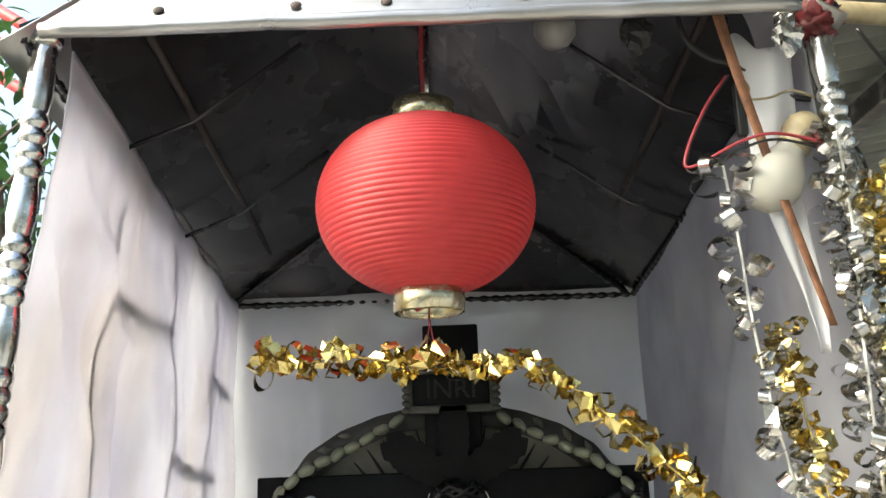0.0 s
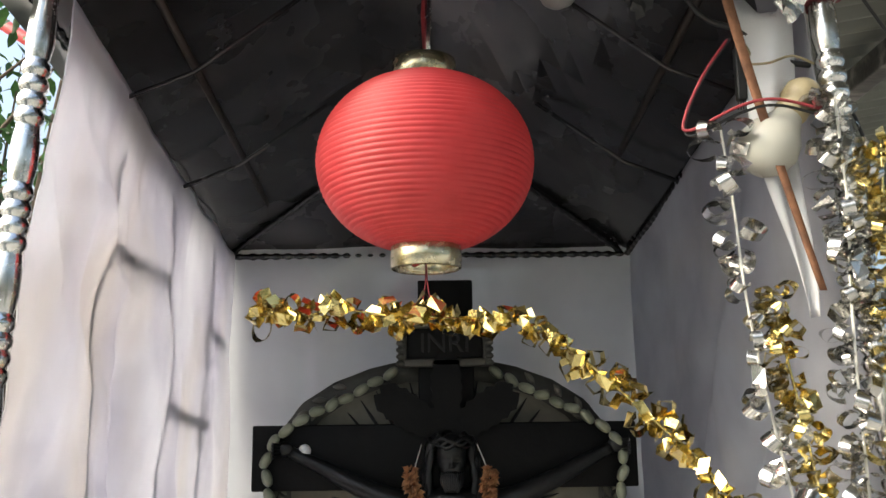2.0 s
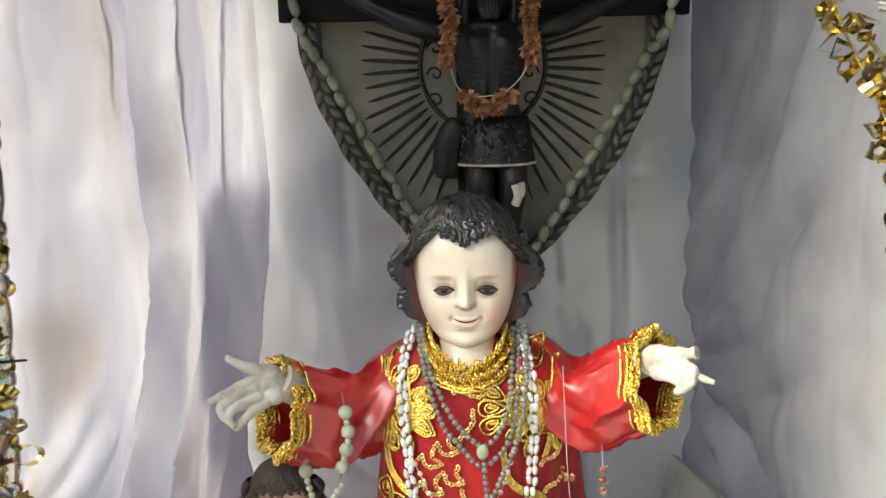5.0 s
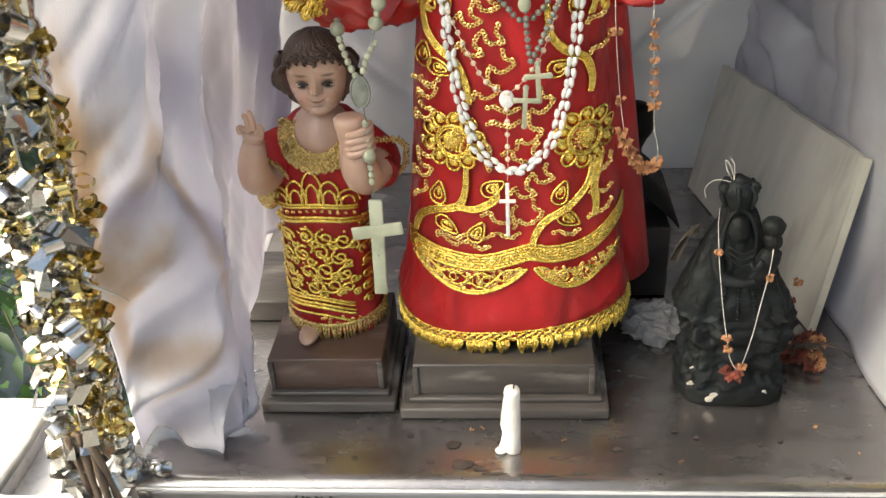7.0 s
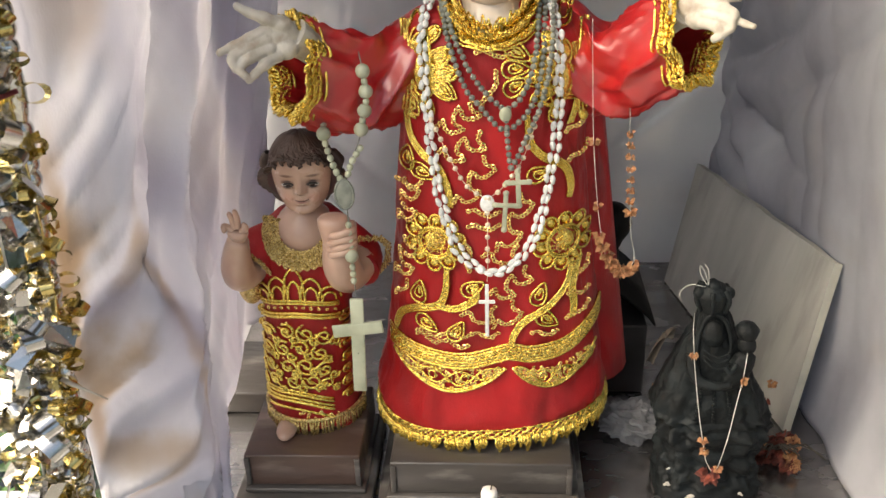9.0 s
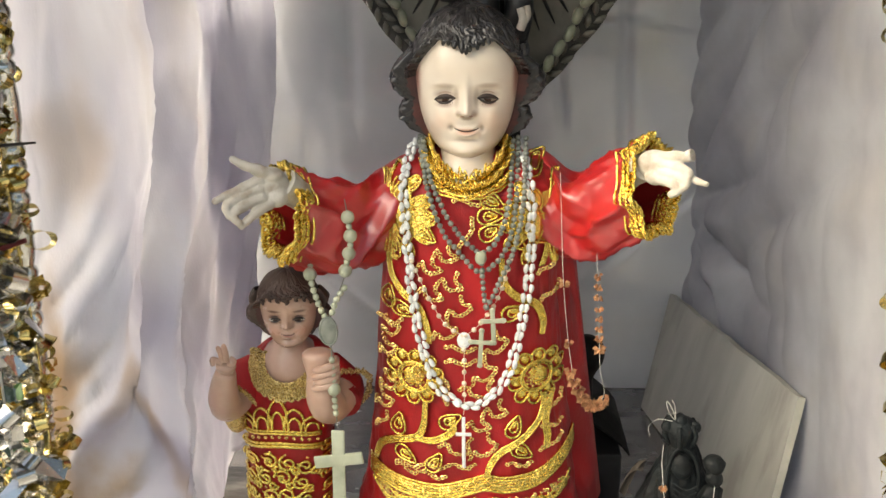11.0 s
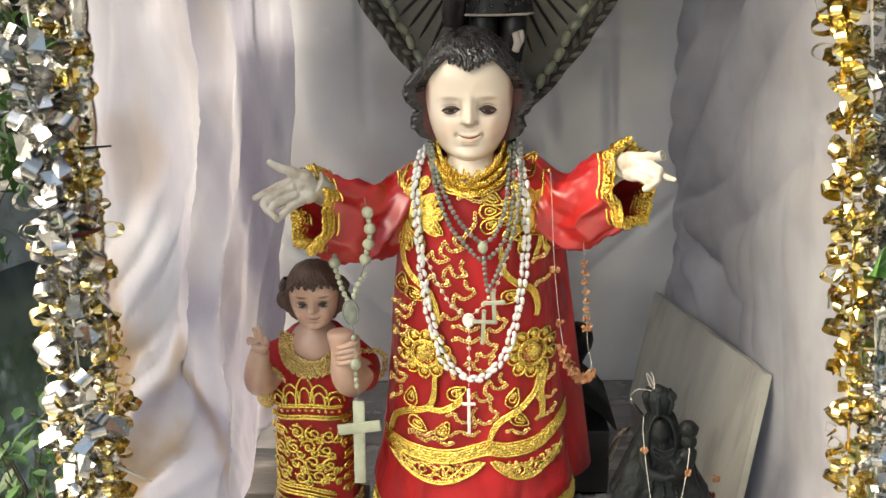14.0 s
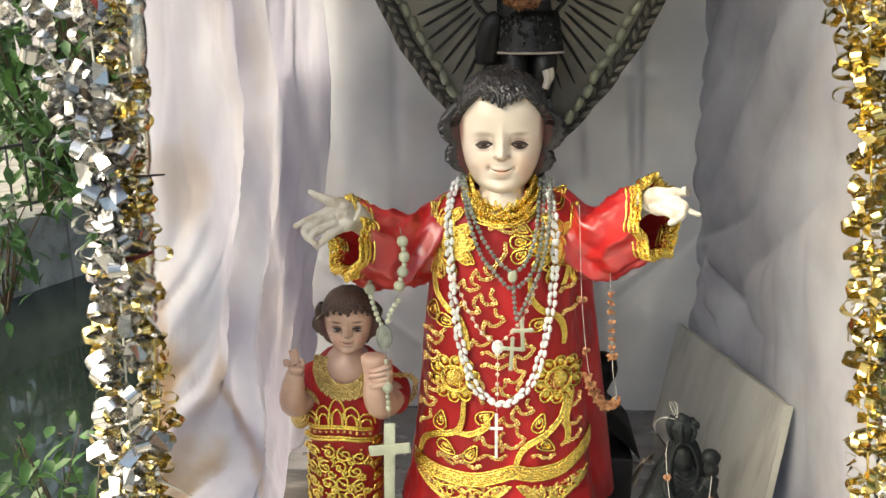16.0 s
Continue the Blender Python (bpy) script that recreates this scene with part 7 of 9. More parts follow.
for x0, n, w, zc in ((-0.30, 5, 0.012, 0.595), (-0.235, 2, 0.01, 0.588), (0.16, 8, 0.014, 0.585), (0.37, 6, 0.012, 0.570)):
    for i in range(n):
        for r in range(rg.choice((4, 6, 9))):
            piece("ink_bar", ink_me, counter, Matrix.Translation((x0 + i * w + rg.uniform(-.006, .006), 0.9068, zc - (r % 2) * 0.013 - 0.006 * (r > 2) + rg.uniform(-.003, .003))) @ Matrix.Rotation(rg.uniform(-.25, .25), 4, 'Y') @ Matrix.Diagonal((w * rg.uniform(.12, .4), 1, 0.010 * rg.uniform(.3, 1.0), 1)))


# ---- lantern ----
lan = thing("lantern", "red ribbed round plastic lantern with brass-foil caps", "lantern", (-0.009, 1.0, 2.1)) 
bm = bmesh.new()
prof = []
NR = 40
for i in range(NR * 3 + 1):
    t = i / (NR * 3)
    th = math.radians(17) + t * math.radians(146)
    r = 0.1235 * math.sin(th) ** 0.92 + 0.0019 * (math.cos(2 * math.pi * t * NR))
    prof.append((r, 0.1035 * math.cos(th)))
lathe(bm, prof[::-1], 72)
part("shade", bm, M_LANTERN, lan, "ribbed red plastic shade")
bm = bmesh.new()
lathe(bm, [(0.0345, 0.097), (0.037, 0.098), (0.0375, 0.112), (0.037, 0.124), (0.034, 0.1255), (0.033, 0.118), (0.0, 0.117)], 40)
part("top_cap", bm, M_CAP, lan, "worn brass-foil cap")
bm = bmesh.new()
lathe(bm, [(0.0375, -0.094), (0.0395, -0.096), (0.0405, -0.110), (0.0400, -0.123), (0.0375, -0.1245), (0.0365, -0.118), (0.0355, -0.106), (0.030, -0.104)], 40)
bcap = part("bottom_cap", bm, M_CAP, lan, "worn brass-foil cap")
bm = bmesh.new()
for k in range(4):
    tube(bm, [(0.036 * math.cos(k * 1.57 + .4), 0.036 * math.sin(k * 1.57 + .4), -0.113), (0, 0, -0.111)], 0.003, 6)
lathe(bm, [(0.010, -0.115), (0.010, -0.108), (0, -0.108)], 16)
part("bottom_spokes", bm, M_LANTERN, bcap)
bm = bmesh.new()
tube(bm, [(0.001 * math.sin(i * 1.7), 0.001 * math.cos(i * 2.1), 0.117 + i * 0.0225) for i in range(11)], 0.0026, 8)
part("cord", bm, M_WIRE_R, lan, "dark red hanging cord")
bm = bmesh.new()
tube(bm, [(0.004, 0, 0.117), (0.005, 0.002, 0.16), (0.006, 0.004, 0.22), (0.010, 0.01, 0.33)], [0.004] * 4, 8)
ball(bm, (0, 0, 0.128), (0.005, 0.005, 0.008), 10, 8)
part("hook", bm, M_CHROME, lan, "bright metal hanging hook")
bm = bmesh.new()
for s in (-1, 1):
    tube(bm, [(0, 0, -0.111), (0.001 * s, -0.004, -0.14), (0.007 * s, -0.010, -0.178)], 0.0008, 5)
part("tail_string", bm, M_WIRE_R, lan)


# ---- tinsel garlands ----
def curl_mesh(kind, material, k):
    """A strip of foil, bent to a loop or folded to a bow."""
    b = bmesh.new()
    rr = random.Random(k * 7 + kind)
    w, R = 0.0052, 0.0105
    pts = []
    if kind == 0:
        pts = [(Vector((0.004 * (i / 10 - .5), R * 1.2 + R * 1.2 * math.cos(-2.55 + 5.1 * i / 10), R * 0.8 * math.sin(-2.55 + 5.1 * i / 10))), 0.3 * math.sin(i + k)) for i in range(11)]
    else:
        for i, (y, z) in enumerate(((0, 0), (0.013, 0.008), (0.019, -0.004), (0.009, -0.010), (0.001, -0.004), (0.014, -0.012))):
            pts.append((Vector((0.005 * (rr.random() - .5), y * rr.uniform(.85, 1.25), z * rr.uniform(.8, 1.2))), rr.uniform(-.7, .7)))
    vs = []
    for p, tw in pts:
        d = Vector((math.cos(tw), 0.3 * math.sin(tw), math.sin(tw) * 0.5)).normalized() * w
        vs.append((b.verts.new(p - d), b.verts.new(p + d)))
    for a, c in zip(vs, vs[1:]):
        b.faces.new((a[0], a[1], c[1], c[0]))
    return shared("foil_curl", b, material, smooth=(kind == 0))


CURLS = {(m, kd): [curl_mesh(kd, mt, k) for k in range(4)] for m, mt in (("s", M_SILVER), ("g", M_GOLDFOIL)) for kd in (0, 1)}


def garland(path, n, foil, label, size=1.0, spread=0.006, bows=0.25, seed=1, group="tinsel garlands"):
    P = smooth_path(path, 10)
    t = thing("garland", label, "garland", P[0], group=group)
    o = P[0]
    bm = bmesh.new()
    tube(bm, [p - o for p in P], 0.0016, 6)
    part("string", bm, M_THREAD if foil == "s" else M_GOLDFOIL, t)
    r = random.Random(seed)
    for i in range(n):
        q = (i + r.random() * 0.8) / n * (len(P) - 1.001)
        k = int(q)
        p = P[k].lerp(P[k + 1], q - k)
        d = (P[k + 1] - P[k]).normalized()
        a = r.uniform(0, 6.283)
        u = d.orthogonal().normalized()
        v = d.cross(u)
        out = (u * math.cos(a) + v * math.sin(a) + d * r.uniform(-.45, .45)).normalized()
        x = d.cross(out)
        x = (x + d * r.uniform(-.8, .8)).normalized()
        x = (x - out * x.dot(out)).normalized()
        z = x.cross(out)
        s = size * r.uniform(0.75, 1.3)
        M = Matrix(((x.x * s, out.x * s, z.x * s, 0), (x.y * s, out.y * s, z.y * s, 0), (x.z * s, out.z * s, z.z * s, 0), (0, 0, 0, 1)))
        piece("foil_curl", r.choice(CURLS[(foil, 1 if r.random() < bows else 0)]), t, Matrix.Translation(p - o + out * r.uniform(0, spread)) @ M)
    return t


garland([(-0.625, 0.90, 1.60), (-0.575, 0.89, 1.545), (-0.535, 0.885, 1.47), (-0.512, 0.88, 1.38), (-0.506, 0.88, 1.27)], 75, "s", "bushy silver foil tinsel garland tied to the post", 1.25, 0.012, 0.35, 1)
garland([(-0.507, 0.885, 1.62), (-0.507, 0.882, 1.45), (-0.505, 0.88, 1.27), (-0.511, 0.88, 1.13), (-0.520, 0.882, 0.97), (-0.541, 0.886, 0.80), (-0.555, 0.89, 0.64)], 170, "s", "long silver foil tinsel garland wound down the post", 1.5, 0.014, 0.55, 2)
garland([(-0.492, 0.925, 1.70), (-0.490, 0.915, 1.55), (-0.484, 0.91, 1.415), (-0.483, 0.91, 1.30), (-0.482, 0.905, 1.06), (-0.505, 0.90, 0.90), (-0.525, 0.905, 0.70)], 190, "g", "gold foil tinsel garland hanging beside the curtain edge", 0.95, 0.010, 0.25, 3)
garland([(-0.535, 0.905, 1.25), (-0.54, 0.905, 1.05), (-0.552, 0.905, 0.88), (-0.565, 0.905, 0.66)], 90, "g", "gold foil tinsel garland mixed in with silver", 1.1, 0.010, 0.3, 4)
garland([(0.308, 0.92, 2.115), (0.316, 0.92, 2.03), (0.321, 0.92, 1.94), (0.331, 0.92, 1.855), (0.343, 0.92, 1.783), (0.36, 0.92, 1.70), (0.39, 0.91, 1.60)], 62, "s", "sparse silver foil tinsel strand hanging from a wire", 1.05, 0.006, 0.15, 5)
garland([(0.350, 0.925, 1.935), (0.362, 0.925, 1.86), (0.373, 0.92, 1.782), (0.386, 0.92, 1.69), (0.400, 0.915, 1.58)], 75, "g", "short gold foil tinsel strand", 0.9, 0.008, 0.5, 6)
garland([(0.428, 0.905, 2.14), (0.428, 0.90, 2.02), (0.422, 0.90, 1.93), (0.420, 0.90, 1.80), (0.422, 0.90, 1.66), (0.432, 0.90, 1.52), (0.458, 0.90, 1.35), (0.482, 0.90, 1.15), (0.508, 0.90, 0.95), (0.53, 0.90, 0.72)], 290, "s", "silver foil tinsel garland wound round the post", 0.95, 0.014, 0.3, 7)
garland([(0.470, 0.90, 2.09), (0.464, 0.90, 1.99), (0.462, 0.895, 1.86), (0.458, 0.895, 1.70), (0.452, 0.895, 1.55)], 80, "g", "gold foil tinsel strand on the outer side of the post", 1.0, 0.010, 0.3, 8)
garland([(0.402, 0.895, 1.60), (0.410, 0.895, 1.48), (0.424, 0.892, 1.38), (0.440, 0.89, 1.25), (0.452, 0.89, 1.10), (0.470, 0.89, 0.94), (0.488, 0.89, 0.75), (0.50, 0.89, 0.64)], 295, "g", "thick gold foil tinsel garland in front of the post", 0.92, 0.014, 0.45, 9)
garland([(0.474, 0.90, 1.55), (0.478, 0.90, 1.38), (0.482, 0.895, 1.25), (0.49, 0.90, 1.15)], 120, "s", "silver foil tinsel garland behind the gold one", 0.98, 0.012, 0.4, 10)
garland([(-0.197, 1.0, 1.936), (-0.155, 0.985, 1.922), (-0.105, 0.985, 1.930), (-0.05, 0.985, 1.922), (-0.007, 0.985, 1.921), (0.045, 0.985, 1.915), (0.085, 0.985, 1.914), (0.140, 0.98, 1.888), (0.190, 0.965, 1.842), (0.235, 0.96, 1.80), (0.273, 0.955, 1.763), (0.32, 0.95, 1.70), (0.354, 0.945, 1.64), (0.385, 0.93, 1.57), (0.405, 0.90, 1.50)],
        175, "g", "gold foil tinsel arch strung below the lantern to the post", 0.98, 0.006, 0.93, 11)

# bundle of thin sticks tied at the post foot
st = thing("stick_bundle", "bundle of dry brown sticks tied with red string", "sticks", (-0.56, 0.868, 0.64))
rg = random.Random(21)
for k in range(6):
    bm = bmesh.new()
    x = -0.008 + 0.011 * k
    tube(bm, smooth_path([(x * 0.5 + 0.01, rg.uniform(-.008, .008), 0.10), (x * 0.6 + 0.012, rg.uniform(-.01, .006), -0.03), (x - 0.002 + rg.uniform(-.006, .006), rg.uniform(-.022, -.01), -0.12), (x + rg.uniform(-.016, .016), -0.03, -0.19 + 0.03 * rg.random())], 6), [0.0045 * (1 + 0.18 * math.sin(q * 1.9 + k * 2)) for q in range(19)], 7)
    part("stick", bm, M_STICK, st)
bm = bmesh.new()
tube(bm, [(0.018 + 0.023 * math.cos(q * 0.63), -0.008 + 0.021 * math.sin(q * 0.63), -0.020 - q * 0.0005) for q in range(31)], 0.0014, 5)
part("red_string", bm, M_WIRE_R, st, "wound red string")
for k in range(9):
    bm = bmesh.new()
    tube(bm, smooth_path([(0.0, -0.028, -0.025), (-0.02 - 0.01 * rg.random(), -0.032, -0.03 + 0.02 * rg.random()), (-0.05 + 0.03 * rg.random(), -0.03, -0.045 + 0.03 * rg.random())], 4), 0.0007, 4)
    part("string_end", bm, M_WIRE_R, st, "frayed pale red string end")
bm = bmesh.new()
lathe(bm, [(0.011, 0), (0.011, 0.034), (0.0102, 0.034), (0.0102, 0)], 18, (-0.505, 0.938, 0.622), m=Matrix.Rotation(radians(75), 4, "Y") @ Matrix.Rotation(0.4, 4, "X"))
tagged(part("foil_tube", bm, M_SILVER), "short crumpled silver foil tube on the counter", "foil")
bm = bmesh.new()
tube(bm, [(-0.515, 0.895, 0.96), (-0.478, 0.885, 0.946), (-0.438, 0.88, 0.929)], [0.003, 0.0026, 0.0008], 7)
tagged(part("twig", bm, M_SKIN_W), "pale split bamboo twig sticking out of the tinsel", "twig")

bm = bmesh.new()
tube(bm, [(-0.512, 0.905, 1.371), (-0.478, 0.90, 1.373), (-0.440, 0.90, 1.376)], [0.0022, 0.002, 0.0012], 7)
tagged(part("twig", bm, M_BAR), "thin dark stick sticking out of the tinsel", "twig")
bm = bmesh.new()
tube(bm, smooth_path([(-0.528, 0.892, 1.273), (-0.515, 0.886, 1.268), (-0.505, 0.885, 1.267), (-0.485, 0.885, 1.270), (-0.460, 0.887, 1.278)], 6), 0.0026, 8, flat=0.6)
ball(bm, (-0.525, 0.886, 1.272), (0.006, 0.005, 0.005), 12, 8)
tagged(part("red_tie", bm, M_TIE), "dark red tape tied round the tinsel and post", "tape")

# dark spots of soot and old wax on the counter
rgs = random.Random(61)
for x, y, a, b in ((-0.085, 0.955, 0.016, 0.010), (-0.062, 0.948, 0.012, 0.006), (-0.045, 0.938, 0.020, 0.003), (0.01, 0.937, 0.030, 0.002), (-0.10, 0.992, 0.012, 0.008), (0.067, 0.94, 0.010, 0.003), (-0.232, 0.968, 0.004, 0.002), (0.200, 1.02, 0.006, 0.003), (0.228, 1.008, 0.004, 0.005), (0.337, 1.002, 0.004, 0.003), (0.404, 0.936, 0.005, 0.002), (0.12, 0.985, 0.007, 0.005), (-0.16, 1.01, 0.006, 0.004)):
    bm = bmesh.new()
    c = bm.verts.new((x, y, 0.6128))
    v = [bm.verts.new((x + a * math.cos(q * 0.3927) * rgs.uniform(.5, 1.2), y + b * math.sin(q * 0.3927) * rgs.uniform(.5, 1.2), 0.6116)) for q in range(16)]
    for q in range(16):
        bm.faces.new((c, v[q], v[(q + 1) % 16]))
    part("stain", bm, M_SOOT, counter, "dark spot of soot and wax")

# ---- candle ----
cd = thing("candle", "half-burnt white candle with a run of wax", "candle", (-0.019, 0.983, 0.6115))
bm = bmesh.new()
lathe(bm, [(0.0105, 0), (0.0108, 0.001), (0.0104, 0.02), (0.0108, 0.05), (0.0105, 0.085), (0.0108, 0.099), (0.0096, 0.1045), (0.006, 0.1055), (0, 0.1060)], 24)
cbody = part("body", bm, M_WAX, cd)
bm = bmesh.new()
tube(bm, [(-0.013, 0.002, 0.0005), (-0.012, 0.002, 0.010), (-0.0095, 0.002, 0.028), (-0.010, 0.002, 0.042), (-0.0085, 0.003, 0.06), (-0.006, 0.003, 0.085), (-0.004, 0.003, 0.102)], [0.007, 0.0045, 0.004, 0.0062, 0.006, 0.0055, 0.004], 12)
ball(bm, (-0.016, -0.005, 0.003), (0.008, 0.007, 0.0035), 12, 8)
part("wax_run", bm, M_WAX, cd)
bm = bmesh.new()
tube(bm, [(0.002, 0, 0.104), (0.003, 0, 0.112)], 0.0009, 6)
part("wick", bm, M_CHAR, cbody, "charred wick")

# ---- grey marble tile leaning in the corner ----
A, B, C, D = Vector((0.335, 1.735, 0.613)), Vector((0.437, 1.245, 0.613)), Vector((0.482, 1.275, 0.892)), Vector((0.392, 1.795, 0.845))
bm = bmesh.new()
nrm = (B - A).cross(D - A).normalized() * 0.014


def tile_f(u, v):
    p = A.lerp(B, u).lerp(D.lerp(C, u), v)
    if v == 1:
        p = p + Vector((0, 0, 0.004 * fbm(u * 9, 2.0)))
    return p


slab(bm, tile_f, 24, 12, nrm if nrm.x > 0 else -nrm)
tl = thing("marble_tile", "broken grey marble tile leaning against the curtain", "tile")
bm.normal_update()
edge_bm = bm.copy()
across = nrm.normalized()
bmesh.ops.delete(bm, geom=[f for f in bm.faces if abs(f.normal.dot(across)) < 0.5], context="FACES")
bmesh.ops.delete(edge_bm, geom=[f for f in edge_bm.faces if abs(f.normal.dot(across)) >= 0.5], context="FACES")
part("slab", bm, M_BOARD, tl, smooth=False)
part("cut_edge", edge_bm, M_BOARD_E, tl, "pale rough cut edge", smooth=False)

# ---- dark box with a knob behind the robe ----
bx_ = thing("metal_box", "dark grey metal box with sloping lid behind the statue", "box", (0.12, 1.34, 0.611))
bm = bmesh.new()
block(bm, (0.02, 0.09, 0.066), (0.19, 0.17, 0.13), 0.004)
part("body", bm, M_BLACKBOX, bx_)
bm = bmesh.new()
slab(bm, lambda u, v: Vector((-0.08 + u * 0.205, -0.004 + v * 0.185, 0.134 + 0.09 * (1 - abs(2 * u - 1.0)) ** 0.8)), 16, 2, (0, 0, 0.006))
part("lid", bm, M_BLACK, bx_, "black sloping lid")
bm = bmesh.new()
lathe(bm, [(0.012, 0.20), (0.014, 0.23), (0.012, 0.265), (0.018, 0.28), (0.027, 0.295), (0.030, 0.310), (0.027, 0.326), (0.016, 0.337), (0, 0.340)], 24, (0.050, 0.02, 0))
part("knob", bm, M_BLACK, bx_, "glossy black round knob")
bm = bmesh.new()
block(bm, (-0.43, 1.36, 0.632), (0.11, 0.16, 0.04), 0.004)
tagged(part("wooden_box", bm, M_WOOD), "low dark wooden box under the curtain hem", "box")


# ---- necklaces and rosaries ----
def strand(t, path, gap, me, name, jitter=0.0, seed=1, o=Vector()):
    """Beads threaded on a path, each an object of its own."""
    P = smooth_path(path, 14)
    r = random.Random(seed)
    L, nxt = 0.0, 0.0
    for a, b in zip(P, P[1:]):
        d = (b - a).length
        while L + d > nxt:
            p = a.lerp(b, (nxt - L) / d)
            q = (b - a).to_track_quat("Z", "Y").to_matrix().to_4x4()
            j = Vector((r.uniform(-1, 1), r.uniform(-.5, .2), r.uniform(-1, 1))) * jitter
            piece(name, me, t, Matrix.Translation(p - o + j) @ q @ Matrix.Rotation(r.uniform(-.35, .35), 4, "X") @ Matrix.Rotation(r.uniform(-200, 200) * jitter, 4, "Y"))
            nxt += gap
        L += d


def thread(t, path, r, material, name="thread", label="", n=10):
    bm = bmesh.new()
    tube(bm, smooth_path(path, n), r, 5)
    return part(name, bm, material, t, label)


def bead(rx, rz, material, kind=0):
    b = bmesh.new()
    if kind == 0:
        ball(b, (0, 0, 0), (rx, rx, rz), 10, 7)
    else:
        lathe(b, [(0, -rz), (rx * 0.55, -rz * 0.75), (rx * 0.9, -rz * 0.2), (rx, rz * 0.3), (rx * 0.7, rz * 0.8), (0, rz)], 10)
    return shared("bead", b, material)


R = lambda x, z, off: on_front(ROBE, x, z, off)
shell = bead(0.0037, 0.0068, M_BEAD_W, 1)
nk = thing("necklace", "double white shell bead necklace looped round the statue", "necklace", group="statue necklaces")
main = [(-0.083, 1.302), (-0.095, 1.262), (-0.091, 1.191), (-0.084, 1.11), (-0.070, 1.035), (-0.049, 0.987), (-0.014, 0.967), (0.021, 0.986), (0.043, 1.034), (0.058, 1.109), (0.064, 1.19), (0.062, 1.26), (0.047, 1.302)]
for k, s in ((0, 0.0028), (1, -0.0028)):
    c = Vector((-0.014, 0, 1.15))
    path = [R(x + s * (1 if x < -0.014 else -1) * (abs(x + 0.014) > 0.01), z + s * 0.6, 0.0085 + 0.002 * k) for x, z in main]
    strand(nk, path, 0.0135, shell, "shell_bead", 0.0017, 5 + k)
    thread(nk, path, 0.0007, M_BEAD_G)
grey = bead(0.0037, 0.0038, M_BEAD_G)
for k, pts in enumerate(([(-0.072, 1.312), (-0.064, 1.261), (-0.046, 1.209), (-0.022, 1.177), (0.002, 1.155), (0.03, 1.181), (0.043, 1.234), (0.044, 1.311)],
                         [(-0.066, 1.312), (-0.058, 1.268), (-0.036, 1.222), (-0.015, 1.194), (0.002, 1.182), (0.020, 1.196), (0.034, 1.24), (0.036, 1.312)],
                         [(0.050, 1.31), (0.052, 1.25), (0.042, 1.19), (0.022, 1.14), (0.006, 1.105)])):
    t = thing("rosary", "grey-green bead rosary with a small pale cross" if k < 2 else "grey bead rosary end hanging on the chest", "rosary", group="statue necklaces")
    path = [R(x, z, 0.0115 + 0.003 * k) for x, z in pts]
    strand(t, path, 0.0084, grey, "bead", 0.0006, 15 + k)
    thread(t, path, 0.0006, M_BEAD_G)
    if k == 1:
        bm = bmesh.new()
        ball(bm, R(0.001, 1.176, 0.018), (0.0075, 0.0035, 0.0095), 14, 8)
        part("medal", bm, M_GLOWBEAD, t, "pale oval medal")
        tail = [R(0.002, 1.168, 0.016), R(0.004, 1.135, 0.015), R(0.008, 1.105, 0.015)]
        strand(t, tail, 0.0084, grey, "bead", 0.0005, 33)


def small_cross(t, x, z, h, w, off, material, name="cross_pendant", label="", lean=0.0, flare=True):
    bm = bmesh.new()
    m = Matrix.Rotation(lean, 4, "Y")
    p = R(x, z, off)
    block(bm, p, (w * 0.23, 0.0026, h), 0.0008, m=m)
    block(bm, p + Vector((0, -0.0004, h * 0.17)), (w, 0.0026, w * 0.23), 0.0008, m=m)
    if flare:
        for dx, dz in ((0, h * 0.5), (0, -h * 0.5), (-w * 0.5, h * 0.17), (w * 0.5, h * 0.17)):
            ball(bm, p + m.to_3x3() @ Vector((dx, -0.0003, dz)), (w * 0.15, 0.0016, w * 0.15), 8, 6)
    return part(name, bm, material, t, label)


cr = thing("cross_pendants", "two pale metal crosses hanging from rosaries", "crosses", group="statue necklaces")
small_cross(cr, 0.016, 1.083, 0.046, 0.027, 0.017, M_GLOWBEAD, lean=-0.05)
small_cross(cr, 0.001, 1.052, 0.050, 0.026, 0.014, M_GLOWBEAD, lean=0.05)
pink = bead(0.0034, 0.0034, M_BEAD_P)
t = thing("rosary", "fine cream bead rosary with an oval white medal and cross", "rosary", group="statue necklaces")
path = [R(x, z, 0.010) for x, z in ((-0.085, 1.165), (-0.077, 1.146), (-0.060, 1.11), (-0.043, 1.082), (-0.022, 1.068))]
strand(t, path, 0.0135, pink, "bead", 0.0005, 41)
thread(t, path, 0.0005, M_BEAD_P)
path = [R(x, z, 0.010) for x, z in ((-0.018, 1.068), (0.0, 1.084), (0.022, 1.118), (0.039, 1.172), (0.051, 1.234), (0.046, 1.29))]
strand(t, path, 0.0135, pink, "bead", 0.0005, 42)
thread(t, path, 0.0005, M_BEAD_P)
bm = bmesh.new()
ball(bm, R(-0.020, 1.061, 0.010), (0.0092, 0.003, 0.0118), 18, 10)
part("medal", bm, M_BEAD_W, t, "oval white medal")
path = [R(-0.020, z, 0.010) for z in (1.049, 1.01, 0.972)]
strand(t, path, 0.0165, pink, "bead", 0.0004, 43)
thread(t, path + [R(-0.021, 0.955, 0.012)], 0.0005, M_BEAD_P)
small_cross(t, -0.021, 0.915, 0.078, 0.021, 0.013, M_BEAD_W, label="slim white cross", flare=False)

# large pale green rosary hung over one arm
big = bead(0.0089, 0.0089, M_GLOWBEAD)
